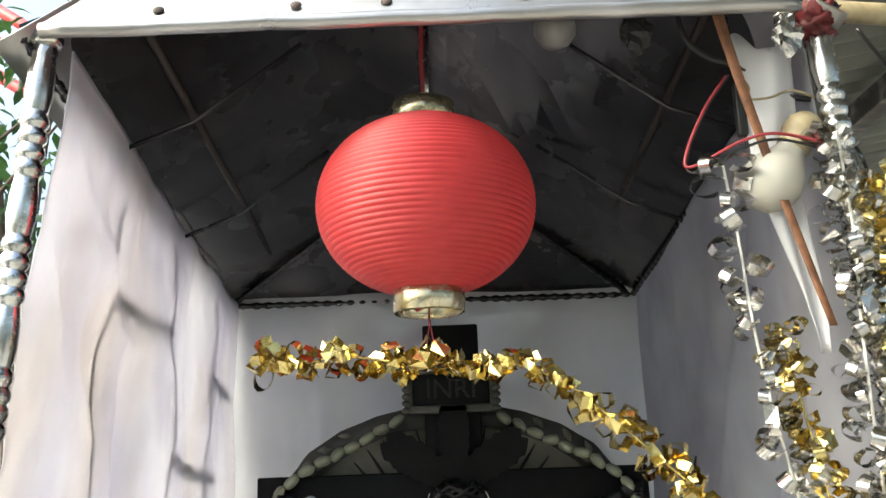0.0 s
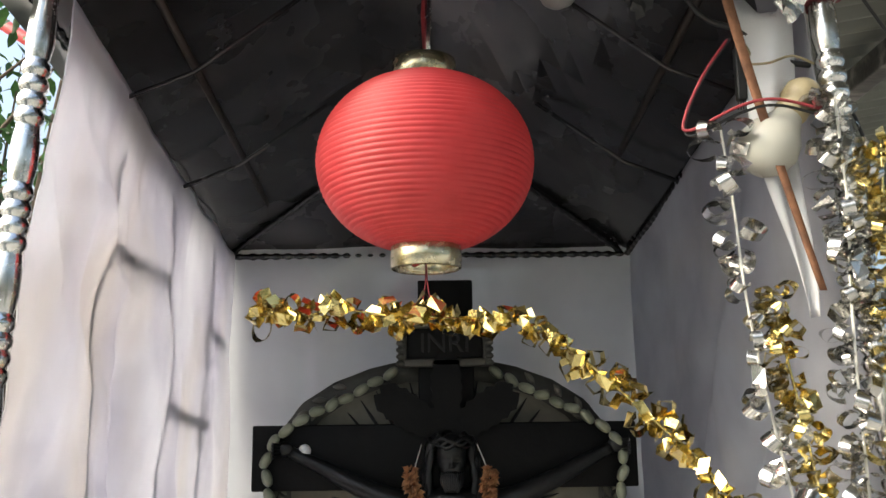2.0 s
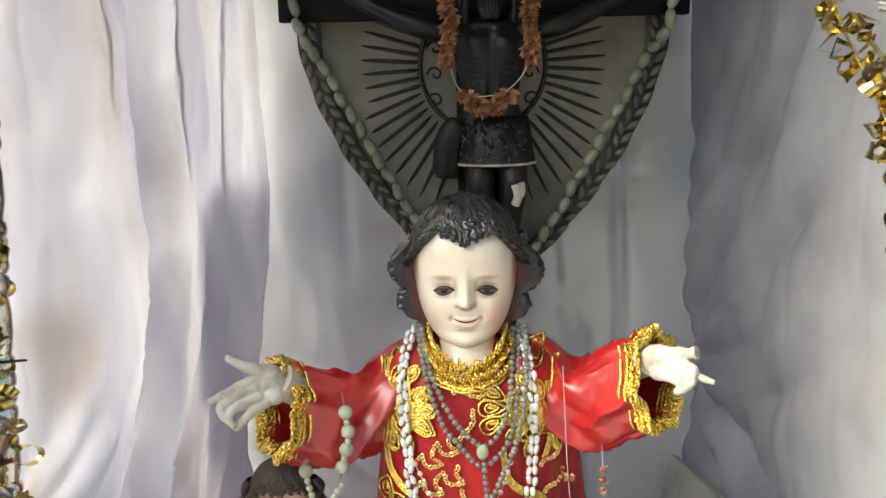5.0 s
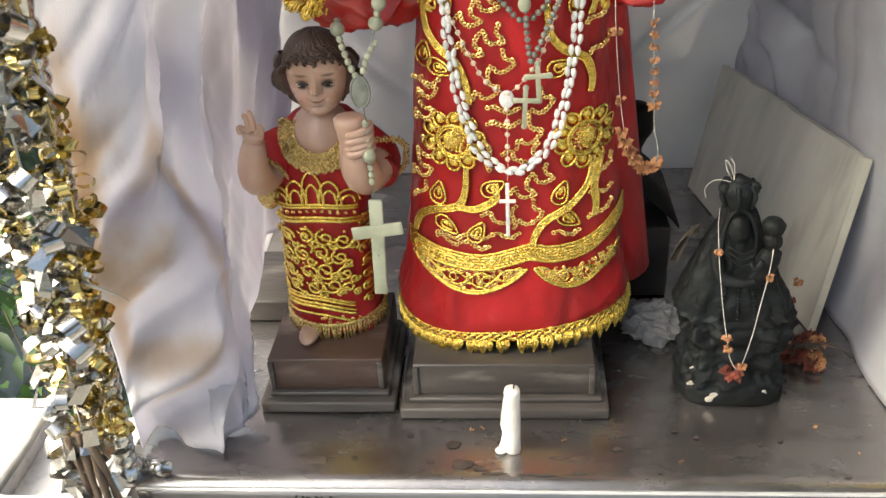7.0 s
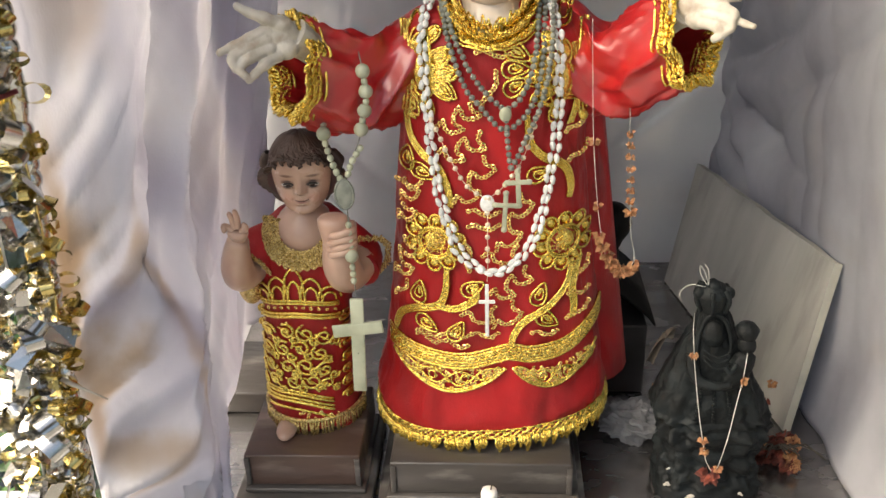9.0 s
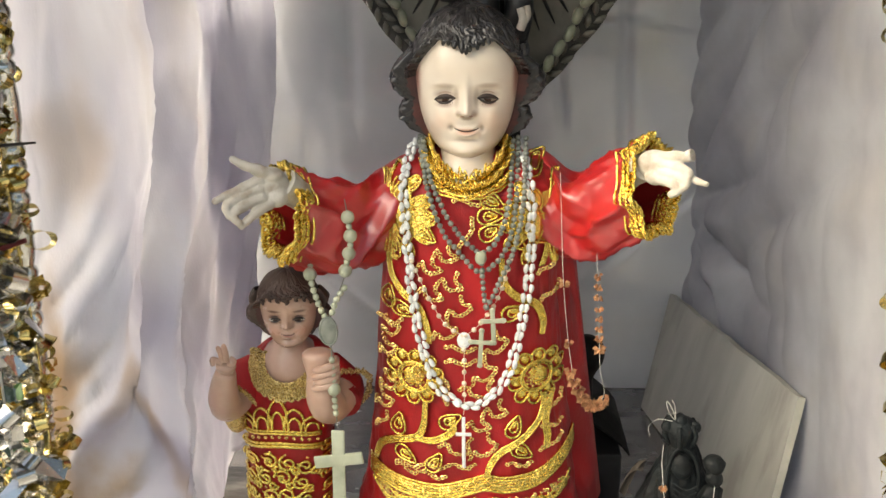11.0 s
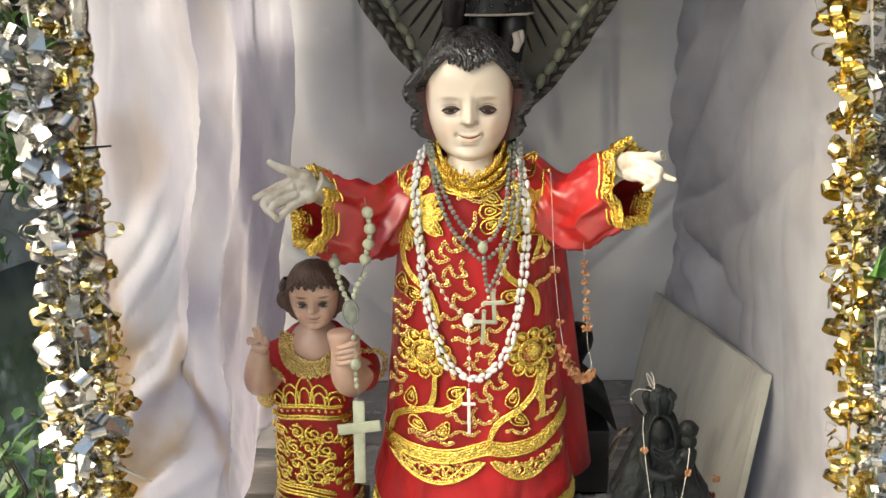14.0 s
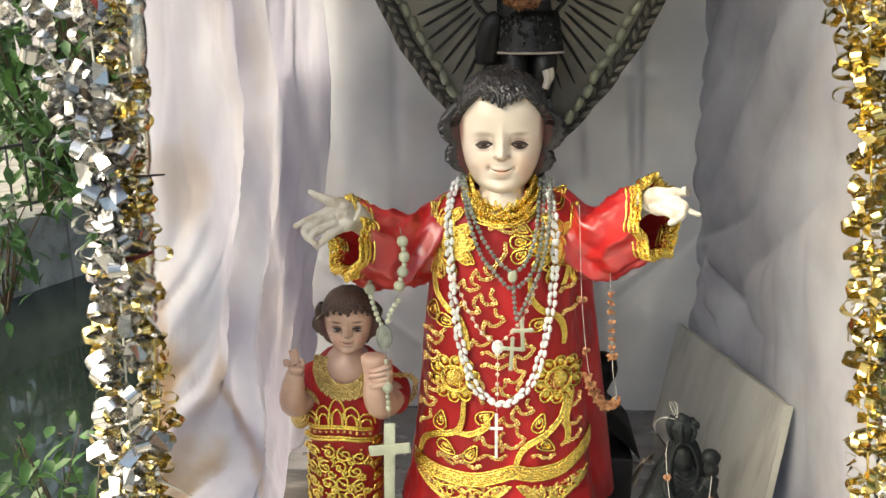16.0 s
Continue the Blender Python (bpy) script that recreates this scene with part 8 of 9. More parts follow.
sml = bead(0.0042, 0.0048, M_GLOWBEAD)
t = thing("rosary", "large pale green glow bead rosary hung over the arm", "rosary")
Q = lambda x, z, y=1.085: Vector((x, y, z))
arm = [Vector((-0.176, 1.17, 1.262)), Vector((-0.170, 1.125, 1.250)), Vector((-0.164, 1.106, 1.232)), Vector((-0.161, 1.10, 1.201)), Vector((-0.167, 1.10, 1.175)), Vector((-0.172, 1.098, 1.152))]
strand(t, arm[2:], 0.0235, big, "large_bead", 0.0, 2)
strand(t, arm[2:], 0.0118, sml, "small_bead", 0.0, 3)
strand(t, [Vector((-0.172, 1.098, 1.140)), Q(-0.181, 1.128), Q(-0.189, 1.105)], 0.0092, sml, "small_bead")
strand(t, [Vector((-0.218, 1.14, 1.176)), Q(-0.215, 1.156, 1.10), Q(-0.205, 1.122, 1.09), Q(-0.197, 1.105, 1.087)], 0.0092, sml, "small_bead")
piece("large_bead", big, t, Matrix.Translation((-0.215, 1.10, 1.158)))
thread(t, arm[1:] + [Q(-0.183, 1.125), Q(-0.192, 1.10), Q(-0.191, 1.06), Q(-0.190, 1.003), Q(-0.189, 0.945)], 0.0008, M_BEAD_G)
bm = bmesh.new()
ball(bm, Q(-0.193, 1.086), (0.0115, 0.0035, 0.0195), 18, 12)
tube(bm, [Q(-0.193 + 0.0112 * math.cos(a), 1.086 + 0.0192 * math.sin(a), 1.084) for a in (2 * math.pi * k / 24 for k in range(24))], 0.0016, 6, closed=True)
part("medal", bm, M_BEAD_G, t, "dark oval rosary medal")
strand(t, [Q(-0.191, 1.045), Q(-0.190, 0.96)], 0.0098, sml, "small_bead")
piece("large_bead", big, t, Matrix.Translation((-0.190, 1.083, 1.003)))
bm = bmesh.new()
m = Matrix.Rotation(0.03, 4, "Y")
block(bm, (-0.190, 1.080, 0.872), (0.0175, 0.005, 0.142), 0.0015, m=m)
block(bm, (-0.189, 1.0795, 0.898), (0.066, 0.005, 0.0175), 0.0015, m=Matrix.Rotation(-0.12, 4, "Y"))
ball(bm, (-0.1905, 1.0765, 0.862), 0.0016, 8, 6)
part("cross_pendant", bm, M_GLOWBEAD, t, "plain pale green cross")

# large bead rosary round the plaque
t = thing("rosary", "large olive-green bead rosary draped round the carved plaque", "rosary")
ob_ = bmesh.new()
ball(ob_, (0, 0, 0), (0.0084, 0.0078, 0.0150), 10, 8, warp=lambda d: 1 + 0.10 * (abs(d.z) < 0.75))
oval = shared("large_bead", ob_, M_OLIVE)
for s in (-1, 1):
    zz = [1.893 - 0.60 * i / 17 for i in range(18)]
    path = [Vector((PX + s * (plq(z) * table(((1.89, 0.58), (1.86, 0.68), (1.83, 0.84), (1.77, 1.0), (1.70, 0.95), (1.61, 0.85), (1.52, 0.77), (1.44, 0.74), (1.30, 0.70)), z)[0]), PY - 0.045 - (0.04 if 1.68 < z < 1.83 else 0), z)) for z in zz]
    strand(t, path, 0.0292, oval, "large_bead", 0.001, 50 + s)
    thread(t, path, 0.0012, M_BEAD_G)


# ---- dried flower strings ----
def petals(bm, c, n, size, r, spread=1.0):
    for _ in range(n):
        d = Vector((r.uniform(-1, 1), r.uniform(-1, 0.4), r.uniform(-1, 0.6))).normalized()
        s = d.orthogonal().normalized() * size * 0.34
        q = Vector(c) + d * size * 0.15 * spread
        tip = q + d * size * r.uniform(.5, .95) + Vector((0, 0, -size * 0.2))
        mid = (q + tip) / 2 + d.cross(s).normalized() * size * 0.12
        v = [bm.verts.new(p) for p in (q, mid + s, tip, mid - s)]
        bm.faces.new((v[0], v[1], v[2]))
        bm.faces.new((v[0], v[2], v[3]))


def blossom(t, c, n, size, material, seed, name="blossom"):
    bm = bmesh.new()
    petals(bm, c, int(n * 1.5), size * 0.72, random.Random(seed))
    return part(name, bm, material, t, smooth=False)


t = thing("flower_garland", "dried orange flower garland hanging from the statue arm", "flower garland", group="dried flower garlands")
thread(t, [(0.098, 1.10, 1.29), (0.101, 1.11, 1.246), (0.107, 1.115, 1.145), (0.117, 1.12, 1.053), (0.127, 1.12, 0.996), (0.140, 1.12, 0.962), (0.166, 1.12, 0.975), (0.160, 1.12, 1.015), (0.157, 1.12, 1.053), (0.153, 1.12, 1.108), (0.149, 1.13, 1.20)], 0.0004, M_THREAD)
k = 0
for c in ((0.109, 1.118, 1.14), (0.117, 1.12, 1.055)):
    blossom(t, c, 12, 0.012, M_FLOWER_O, 70 + k)
    k += 1
for i in range(8):
    blossom(t, (0.152 + 0.0008 * i, 1.12, 1.148 - i * 0.0145), 12, 0.010 if i < 7 else 0.014, M_FLOWER_O, 80 + i)
for i in range(9):
    a = i / 8
    blossom(t, (0.120 + 0.046 * a, 1.12, 1.012 - 0.050 * math.sin(a * 2.2)), 22, 0.015, M_FLOWER_O, 90 + i)
t = thing("flower_garland", "rust-coloured dried flower garland round the crucified figure", "flower garland", group="dried flower garlands")
thread(t, [(-0.022, 1.465, 1.775), (-0.036, 1.455, 1.72), (-0.036, 1.452, 1.64), (-0.018, 1.450, 1.595), (0.02, 1.452, 1.588), (0.055, 1.450, 1.60), (0.082, 1.452, 1.64), (0.084, 1.455, 1.72), (0.066, 1.465, 1.775)], 0.0009, M_THREAD)
for s, x in ((-1, -0.036), (1, 0.082)):
    for i in range(9):
        blossom(t, (x + rg.uniform(-.005, .005), 1.452, 1.735 - i * 0.0115), 24, 0.022, M_FLOWER_O, 110 + i + 20 * s)
for i in range(8):
    blossom(t, (-0.012 + i * 0.009, 1.450, 1.590 - 0.016 * math.sin(i * 0.45)), 26, 0.026, M_FLOWER_O, 150 + i)
t = thing("flower_garland", "white thread garland with dried orange blossoms on the dark figure", "flower garland", group="dried flower garlands")
hang = [(0.250, 1.118, 0.902), (0.243, 1.088, 0.897), (0.243, 1.078, 0.880), (0.248, 1.076, 0.84), (0.258, 1.070, 0.775), (0.265, 1.058, 0.735), (0.272, 1.056, 0.705), (0.285, 1.056, 0.690), (0.296, 1.060, 0.735), (0.304, 1.068, 0.785), (0.312, 1.078, 0.832), (0.314, 1.086, 0.868), (0.312, 1.112, 0.872)]
thread(t, hang, 0.0005, M_THREAD)
for i, (x, y, z, n, s) in enumerate(((0.244, 1.074, 0.866, 12, 0.011), (0.311, 1.072, 0.826, 12, 0.011), (0.263, 1.054, 0.745, 14, 0.011), (0.266, 1.052, 0.728, 14, 0.011), (0.287, 1.052, 0.698, 12, 0.011))):
    blossom(t, (x, y, z), n, s, M_FLOWER_O, 170 + i)
blossom(t, (0.277, 1.056, 0.688), 16, 0.026, M_FLOWER_R, 180)
thread(t, [(0.262, 1.11, 0.945), (0.255, 1.108, 0.966), (0.248, 1.108, 0.975), (0.251, 1.108, 0.961), (0.261, 1.11, 0.947), (0.259, 1.108, 0.968), (0.254, 1.108, 0.977)], 0.0004, M_THREAD, "thread_bow")
thread(t, [(0.258, 1.11, 0.944), (0.238, 1.108, 0.948), (0.226, 1.106, 0.938), (0.228, 1.104, 0.925)], 0.0004, M_THREAD, "thread_end")
t = thing("dried_flowers", "heap of withered reddish flowers lying on the counter", "dried flowers")
for i in range(16):
    blossom(t, (0.368 + 0.065 * rg.random(), 1.15 + 0.05 * rg.random(), 0.619 + 0.028 * rg.random()), 40, 0.021, M_FLOWER_R if i % 4 else M_FLOWER_O, 200 + i)
for i in range(12):
    a = rg.uniform(-1, 1.2)
    bm = bmesh.new()
    p = Vector((0.385 + 0.03 * rg.random(), 1.165, 0.64))
    tube(bm, [p, p + Vector((0.03 * math.sin(a), -0.01, 0.018)), p + Vector((0.062 * math.sin(a), -0.02, -0.006 + 0.03 * rg.random()))], 0.0013, 5)
    part("stem", bm, M_DRYLEAF, t)
for i in range(4):
    blossom(t, (0.370 + 0.004 * i, 1.17, 0.665 + 0.030 * i), 22, 0.012, M_FLOWER_R if i < 3 else M_FLOWER_O, 230 + i)
t = thing("dried_flowers", "small tuft of dry orange petals by the metal box", "dried flowers")
for i in range(5):
    blossom(t, (0.235 + 0.03 * rg.random(), 1.29 + 0.03 * rg.random(), 0.622 + 0.012 * i), 14, 0.018, M_FLOWER_O if i % 2 else M_DRYLEAF, 240 + i)
bm = bmesh.new()
for i, (x, y) in enumerate(((-0.075, 1.02), (-0.06, 1.024), (0.39, 1.03), (0.05, 1.0), (0.2, 0.96), (0.43, 0.98))):
    petals(bm, (x, y, 0.614), 3, 0.005 if i < 3 else 0.004, rg)
tagged(part("petal_crumbs", bm, M_FLOWER_O, smooth=False), "scattered dry petal crumbs on the counter", "petals", kind="stuff")

# ---- crumpled clear bag ----
bm = bmesh.new()
ball(bm, (0.203, 1.235, 0.640), (0.050, 0.036, 0.030), 40, 28, warp=lambda d: 1 + 0.35 * noise.noise(d * 3.1) + 0.22 * noise.noise(d * 7.3) + 0.1 * abs(noise.noise(d * 15)))
tagged(part("plastic_bag", bm, M_BAG, smooth=False), "crumpled clear plastic bag on the counter", "plastic bag")
# grey dry leaves beside the dark figure's shoulder
t = thing("dry_leaf", "curled grey dry leaf stuck behind the dark figure", "leaf")
bm = bmesh.new()
grid(bm, lambda u, v: Vector((bx - 0.058 - 0.035 * v + 0.012 * (u - .5), by - 0.005 + 0.012 * math.sin(u * 3), 0.868 - 0.055 * v + 0.02 * (u - .5) * (1 - v) + 0.02 * math.sin(v * 3))), 4, 8)
part("blade", bm, M_DRYLEAF, t)

# ---- bulbs, wires, strap and cloth strip at the corner ----


def bulb(c, r, tilt, label, glass):
    t = thing("light_bulb", label, "light bulb", c, group="bulbs")
    m = Matrix.Rotation(tilt, 4, "Y")
    bm = bmesh.new()
    lathe(bm, [(0, -r), (r * 0.5, -r * 0.87), (r * 0.87, -r * 0.5), (r, 0), (r * 0.9, r * 0.45), (r * 0.66, r * 0.86), (r * 0.48, r * 1.25), (r * 0.44, r * 1.4)], 28, m=m)
    part("globe", bm, glass, t, "unlit frosted globe")
    bm = bmesh.new()
    lathe(bm, [(r * 0.5, r * 1.3), (r * 0.55, r * 1.45), (r * 0.55, r * 1.8), (r * 0.62, r * 1.85), (r * 0.62, r * 2.3), (r * 0.4, r * 2.6), (0, r * 2.65)], 24, m=m)
    part("socket", bm, M_SOCKET, t, "yellowed plastic socket")
    return t


bulb((0.363, 0.932, 2.094), 0.0335, 0.62, "large frosted light bulb in a yellowed socket, unlit", M_BULB)
bulb((0.150, 0.985, 2.309), 0.0255, 0.35, "frosted light bulb under the roof lip, shade painted in, unlit", M_BULB_D)
wr = thing("wiring", "loose red and black electric wires looped at the post", "wires")
thread(wr, [(0.33, 0.94, 2.222), (0.297, 0.925, 2.177), (0.272, 0.92, 2.128), (0.273, 0.915, 2.108), (0.325, 0.905, 2.131), (0.363, 0.90, 2.137), (0.42, 0.905, 2.125)], 0.0018, M_WIRE_R, "red_wire")
thread(wr, [(0.335, 0.945, 2.225), (0.300, 0.932, 2.178), (0.275, 0.926, 2.128), (0.276, 0.918, 2.103), (0.327, 0.91, 2.125), (0.365, 0.905, 2.132), (0.42, 0.91, 2.12)], 0.0016, M_WIRE_B, "black_wire")
thread(wr, [(0.286, 0.95, 2.31), (0.292, 0.95, 2.275), (0.315, 0.95, 2.250), (0.345, 0.95, 2.238), (0.40, 0.95, 2.20), (0.45, 0.95, 2.195)], 0.0035, M_WIRE_B, "cable")
thread(wr, [(0.34, 0.94, 2.23), (0.352, 0.935, 2.205), (0.345, 0.93, 2.19), (0.37, 0.93, 2.19), (0.40, 0.935, 2.2), (0.43, 0.94, 2.19)], 0.0015, M_SOCKET, "thin_wire")
thread(wr, [(0.44, 0.95, 2.17), (0.47, 0.955, 2.14), (0.49, 0.96, 2.10), (0.53, 0.96, 2.12), (0.545, 0.97, 2.2), (0.50, 0.97, 2.29)], 0.0022, M_WIRE_B, "loose_wire")
thread(wr, [(0.44, 0.96, 2.10), (0.50, 0.96, 2.06), (0.56, 0.98, 1.98)], 0.0022, M_WIRE_B, "loose_wire")
bm = bmesh.new()
block(bm, (0.345, 0.95, 2.185), (0.011, 0.011, 0.062), 0.002)
for k in range(4):
    tube(bm, [(0.341 + k * 0.0026, 0.949, 2.155), (0.340 + k * 0.003, 0.949, 2.143)], 0.0007, 4)
part("wire_end", bm, M_WIRE_B, wr, "frayed black cable end")
for c, s in (((0.239, 0.955, 2.288), 1.0), ((0.395, 0.915, 2.26), 0.9)):
    bm = bmesh.new()
    ball(bm, c, (0.020 * s, 0.008, 0.026 * s), 12, 9, warp=lambda d: 1 + 0.5 * noise.noise(d * 3 + Vector(c)))
    tagged(part("cloth_rag", bm, M_WIRE_B if s == 1.0 else M_CHROME, smooth=False), "dark rag knotted under the roof lip" if s == 1.0 else "strip of crumpled foil at the post top", "rag")
bm = bmesh.new()
slab(bm, lambda u, v: Vector((0.314 + 0.088 * v ** 1.15 + 0.013 * (u - .5) * (1 - 0.4 * v), 0.905 + 0.012 * v, 2.30 - 0.365 * v)), 2, 14, (0.001, 0.003, 0))
tagged(part("metal_strap", bm, M_RUST), "rusty flat iron strap hanging at the corner", "strap")
bm = bmesh.new()
slab(bm, lambda u, v: Vector((0.371 + 0.028 * v ** 1.6 + (0.074 - 0.064 * v) * (u - .5) + 0.003 * math.sin(v * 9), 0.942 + 0.006 * math.sin(u * 7 + v * 5), 2.262 - 0.352 * v + (0.016 * math.sin(u * 8) if v == 0 else 0))), 14, 40, (0, 0.0015, 0))
tagged(part("cloth_strip", bm, M_WHITE), "torn white cloth strip hanging by the post", "cloth")


# ---- plants and surroundings ----
def leaf_blade(bm, p, d, up, L, W, mi=0):
    """A pointed leaf of six faces, folded along its rib."""
    s = d.cross(up).normalized() * W
    n = s.cross(d).normalized()
    a = [p, p + d * L * 0.35 + s + n * W * 0.35, p + d * L * 0.7 + s * 0.75 + n * W * 0.25, p + d * L - n * L * 0.10, p + d * L * 0.7 - s * 0.75 + n * W * 0.25, p + d * L * 0.35 - s + n * W * 0.35, p + d * L * 0.35, p + d * L * 0.7]
    v = [bm.verts.new(q) for q in a]
    for f in ((0, 1, 6), (1, 2, 7, 6), (2, 3, 7), (0, 6, 5), (5, 6, 7, 4), (4, 7, 3)):
        bm.faces.new([v[i] for i in f]).material_index = mi


def shrub(name, base, tips, n, L, label, seed, category="shrub", droop=0.3, material=None):
    """Branches from base to the tips, with n leaves along each."""
    t = thing(name, label, category, base, group="plants by the canal")
    r = random.Random(seed)
    o = Vector(base)
    bt, bl = bmesh.new(), bmesh.new()
    for q in tips:
        q = Vector(q)
        path = smooth_path([o, o.lerp(q, 0.4) + Vector((r.uniform(-.15, .15), r.uniform(-.15, .15), 0.25)) * (q - o).length * 0.4, q], 8)
        rad = 0.010 * (q - o).length
        tube(bt, [p - o for p in path], [max(0.0025, rad * (1 - i / len(path))) for i in range(len(path))], 6)
        for k in range(n):
            i = int((0.25 + 0.75 * r.random()) * (len(path) - 1.01))
            p = path[i].lerp(path[i + 1], r.random()) - o + Vector((r.gauss(0, 1), r.gauss(0, 1), r.gauss(0, 1))) * L * 0.9
            d = Vector((r.uniform(-1, 1), r.uniform(-1, 1), r.uniform(-0.9, 0.5) - droop)).normalized()
            leaf_blade(bl, p, d, Vector((r.uniform(-.5, .5), r.uniform(-.5, .5), 1)).normalized(), L * r.uniform(.7, 1.3), L * 0.20)
    part("trunk", bt, M_TWIG, t)
    part("crown", bl, material or M_LEAF, t, "many narrow pointed green leaves")
    return t


rg = random.Random(77)
shrub("shrub", (-2.2, 5.2, -0.05), [(-1.9 + rg.uniform(-.5, .45), 4.6 + rg.uniform(-.9, 1.2), 0.62 + 1.0 * rg.random()) for _ in range(15)], 60, 0.13, "leafy green shrub overhanging the canal", 5)
shrub("shrub", (-3.9, 7.4, -0.15), [(-3.4 + rg.uniform(-1.3, 1.6), 7.0 + rg.uniform(-1, 1), 0.3 + 2.2 * rg.random()) for _ in range(22)], 80, 0.17, "dense dark shrub on the far canal bank", 6)
shrub("shrub", (-6.2, 6.0, -0.15), [(-5.6 + rg.uniform(-1.3, 1.6), 5.6 + rg.uniform(-1, 1), 0.3 + 2.2 * rg.random()) for _ in range(18)], 80, 0.17, "dense dark shrub by the far kerb", 16)
shrub("water_plant", (-1.25, 2.0, -0.66), [(-1.22 + rg.uniform(-.3, .2), 2.0 + rg.uniform(-.4, .4), -0.25 + 0.45 * rg.random()) for _ in range(8)], 18, 0.085, "young green plant growing beside the water", 7, "plant")
shrub("tree", (-5.2, 4.4, -0.7), [(-2.0 + rg.uniform(-.9, .7), 3.4 + rg.uniform(-.8, .8), 1.9 + 1.9 * rg.random()) for _ in range(24)], 46, 0.12, "tree with long green leaves behind the shrine", 8, "tree", 0.5)
shrub("tree", (-6.5, 11.0, -0.1), [(-5.0 + rg.uniform(-3.5, 3), 10.0 + rg.uniform(-2, 2), 0.5 + 4.5 * rg.random()) for _ in range(30)], 110, 0.28, "large leafy tree across the canal", 9, "tree")

r2 = random.Random(21)
shrub("water_plant", (-1.72, 2.85, -0.66), [(-1.66 + r2.uniform(-.16, .14), 2.62 + r2.uniform(-.12, .12), -0.22 + 0.36 * r2.random()) for _ in range(9)], 13, 0.10, "bushy young plant standing in the water", 22, "plant")
shrub("shrub", (-2.7, 4.3, -0.1), [(-2.2 + r2.uniform(-.2, .12), 3.75 + r2.uniform(-.2, .2), 0.48 + 0.35 * r2.random()) for _ in range(7)], 14, 0.11, "slender branches reaching over the canal edge", 23)

# railing on the far bank
rl = thing("railing", "dark iron railing on the far canal bank", "railing", (far_edge(7.0) - 0.12, 7.0, -0.05))
o = Vector(rl.location)
for k in range(34):
    y = 4.6 + k * 0.13
    bm = bmesh.new()
    p = Vector((far_edge(y) - 0.12, y, -0.05)) - o
    tube(bm, [p, p + Vector((0, 0, 0.55))], 0.010, 6)
    part("baluster", bm, M_BLACKBOX, rl)
for z in (0.06, 0.52):
    bm = bmesh.new()
    tube(bm, [Vector((far_edge(4.5) - 0.12, 4.5, -0.05 + z)) - o, Vector((far_edge(9.1) - 0.12, 9.1, -0.05 + z)) - o], 0.014, 6)
    part("rail", bm, M_BLACKBOX, rl)
# floating leaves and litter
bm = bmesh.new()
for k in range(130):
    y = rg.uniform(1.6, 6.0)
    x = near_edge(y) - rg.uniform(0.1, 2.4)
    s = rg.uniform(0.01, 0.035)
    a = rg.uniform(0, 6.28)
    v = [bm.verts.new((x + s * math.cos(a + q) * (1.6 if i % 2 else 0.7), y + s * math.sin(a + q) * (1.6 if i % 2 else 0.7), -0.616 + 0.002 * rg.random())) for i, q in enumerate((0, 1.57, 3.14, 4.71))]
    bm.faces.new(v)
tagged(part("floating_litter", bm, M_DRYLEAF, smooth=False), "leaves and scraps floating on the canal", "litter", kind="stuff")

# potted plant with broad leaves beside the post
pl = thing("broad_leaf_plant", "plant with broad glossy green leaves beside the post", "plant", (0.78, 0.95, 0.0))
o = Vector(pl.location)


def broad_leaf(root, tip, W, bend, seed):
    root, tip = Vector(root), Vector(tip)
    d = tip - root
    side = d.cross(Vector((0.25, -1, 0.25))).normalized()
    nrm = side.cross(d).normalized()
    def f(u, v):
        w = W * math.sin(math.pi * min(1, 0.06 + 0.94 * v) ** 0.85) ** 0.75 * (1 if v < 0.999 else 0.02)
        s = 2 * u - 1
        return root + d * v + side * s * w + nrm * (bend * (v - v * v) * -2 + 0.25 * W * s * s + 0.02 * W * math.sin(v * 40) * abs(s)) - o
    bm = bmesh.new()
    slab(bm, f, 10, 22, nrm * -0.0008)
    blade = part("leaf", bm, M_BIGLEAF, pl)
    bm = bmesh.new()
    tube(bm, [f(0.5, i / 10) - nrm * 0.001 for i in range(11)], [0.003 - 0.0002 * i for i in range(11)], 6)
    part("midrib", bm, M_GLOWBEAD, blade, "pale leaf rib")
    bm = bmesh.new()
    tube(bm, smooth_path([root - o, root + Vector((0.06, 0.03, -0.12)) - o, Vector((0.0, 0, root.z - 0.35))], 5), 0.004, 6)
    part("stalk", bm, M_BIGLEAF, pl)


broad_leaf((0.60, 0.80, 1.385), (0.398, 0.745, 1.262), 0.052, 0.02, 1)
broad_leaf((0.50, 0.80, 1.29), (0.455, 0.77, 1.165), 0.042, 0.02, 2)
broad_leaf((0.60, 0.78, 1.30), (0.488, 0.75, 1.205), 0.040, 0.015, 3)
broad_leaf((0.60, 0.78, 1.23), (0.515, 0.745, 0.99), 0.055, 0.02, 4)
bm = bmesh.new()
tube(bm, [(0, 0, 0), (0.01, 0.01, 0.5), (0, 0, 1.05)], [0.02, 0.016, 0.01], 10)
part("stem", bm, M_TWIG, pl)
# blue crate and dry vines on the pavement
cr_ = thing("crate", "blue plastic crate on the concrete floor", "crate", (1.75, 2.75, 0.0))
bm = bmesh.new()
for s in (-1, 1):
    block(bm, (s * 0.2, 0, 0.14), (0.012, 0.30, 0.26), 0.004)
    block(bm, (0, s * 0.15, 0.14), (0.40, 0.012, 0.26), 0.004)
block(bm, (0, 0, 0.01), (0.4, 0.3, 0.012), 0.004)
part("body", bm, M_BLUE, cr_)
bm = bmesh.new()
block(bm, (0, -0.158, 0.16), (0.26, 0.004, 0.08), 0.001)
part("label", bm, M_STEEL, cr_, "pale worn label")
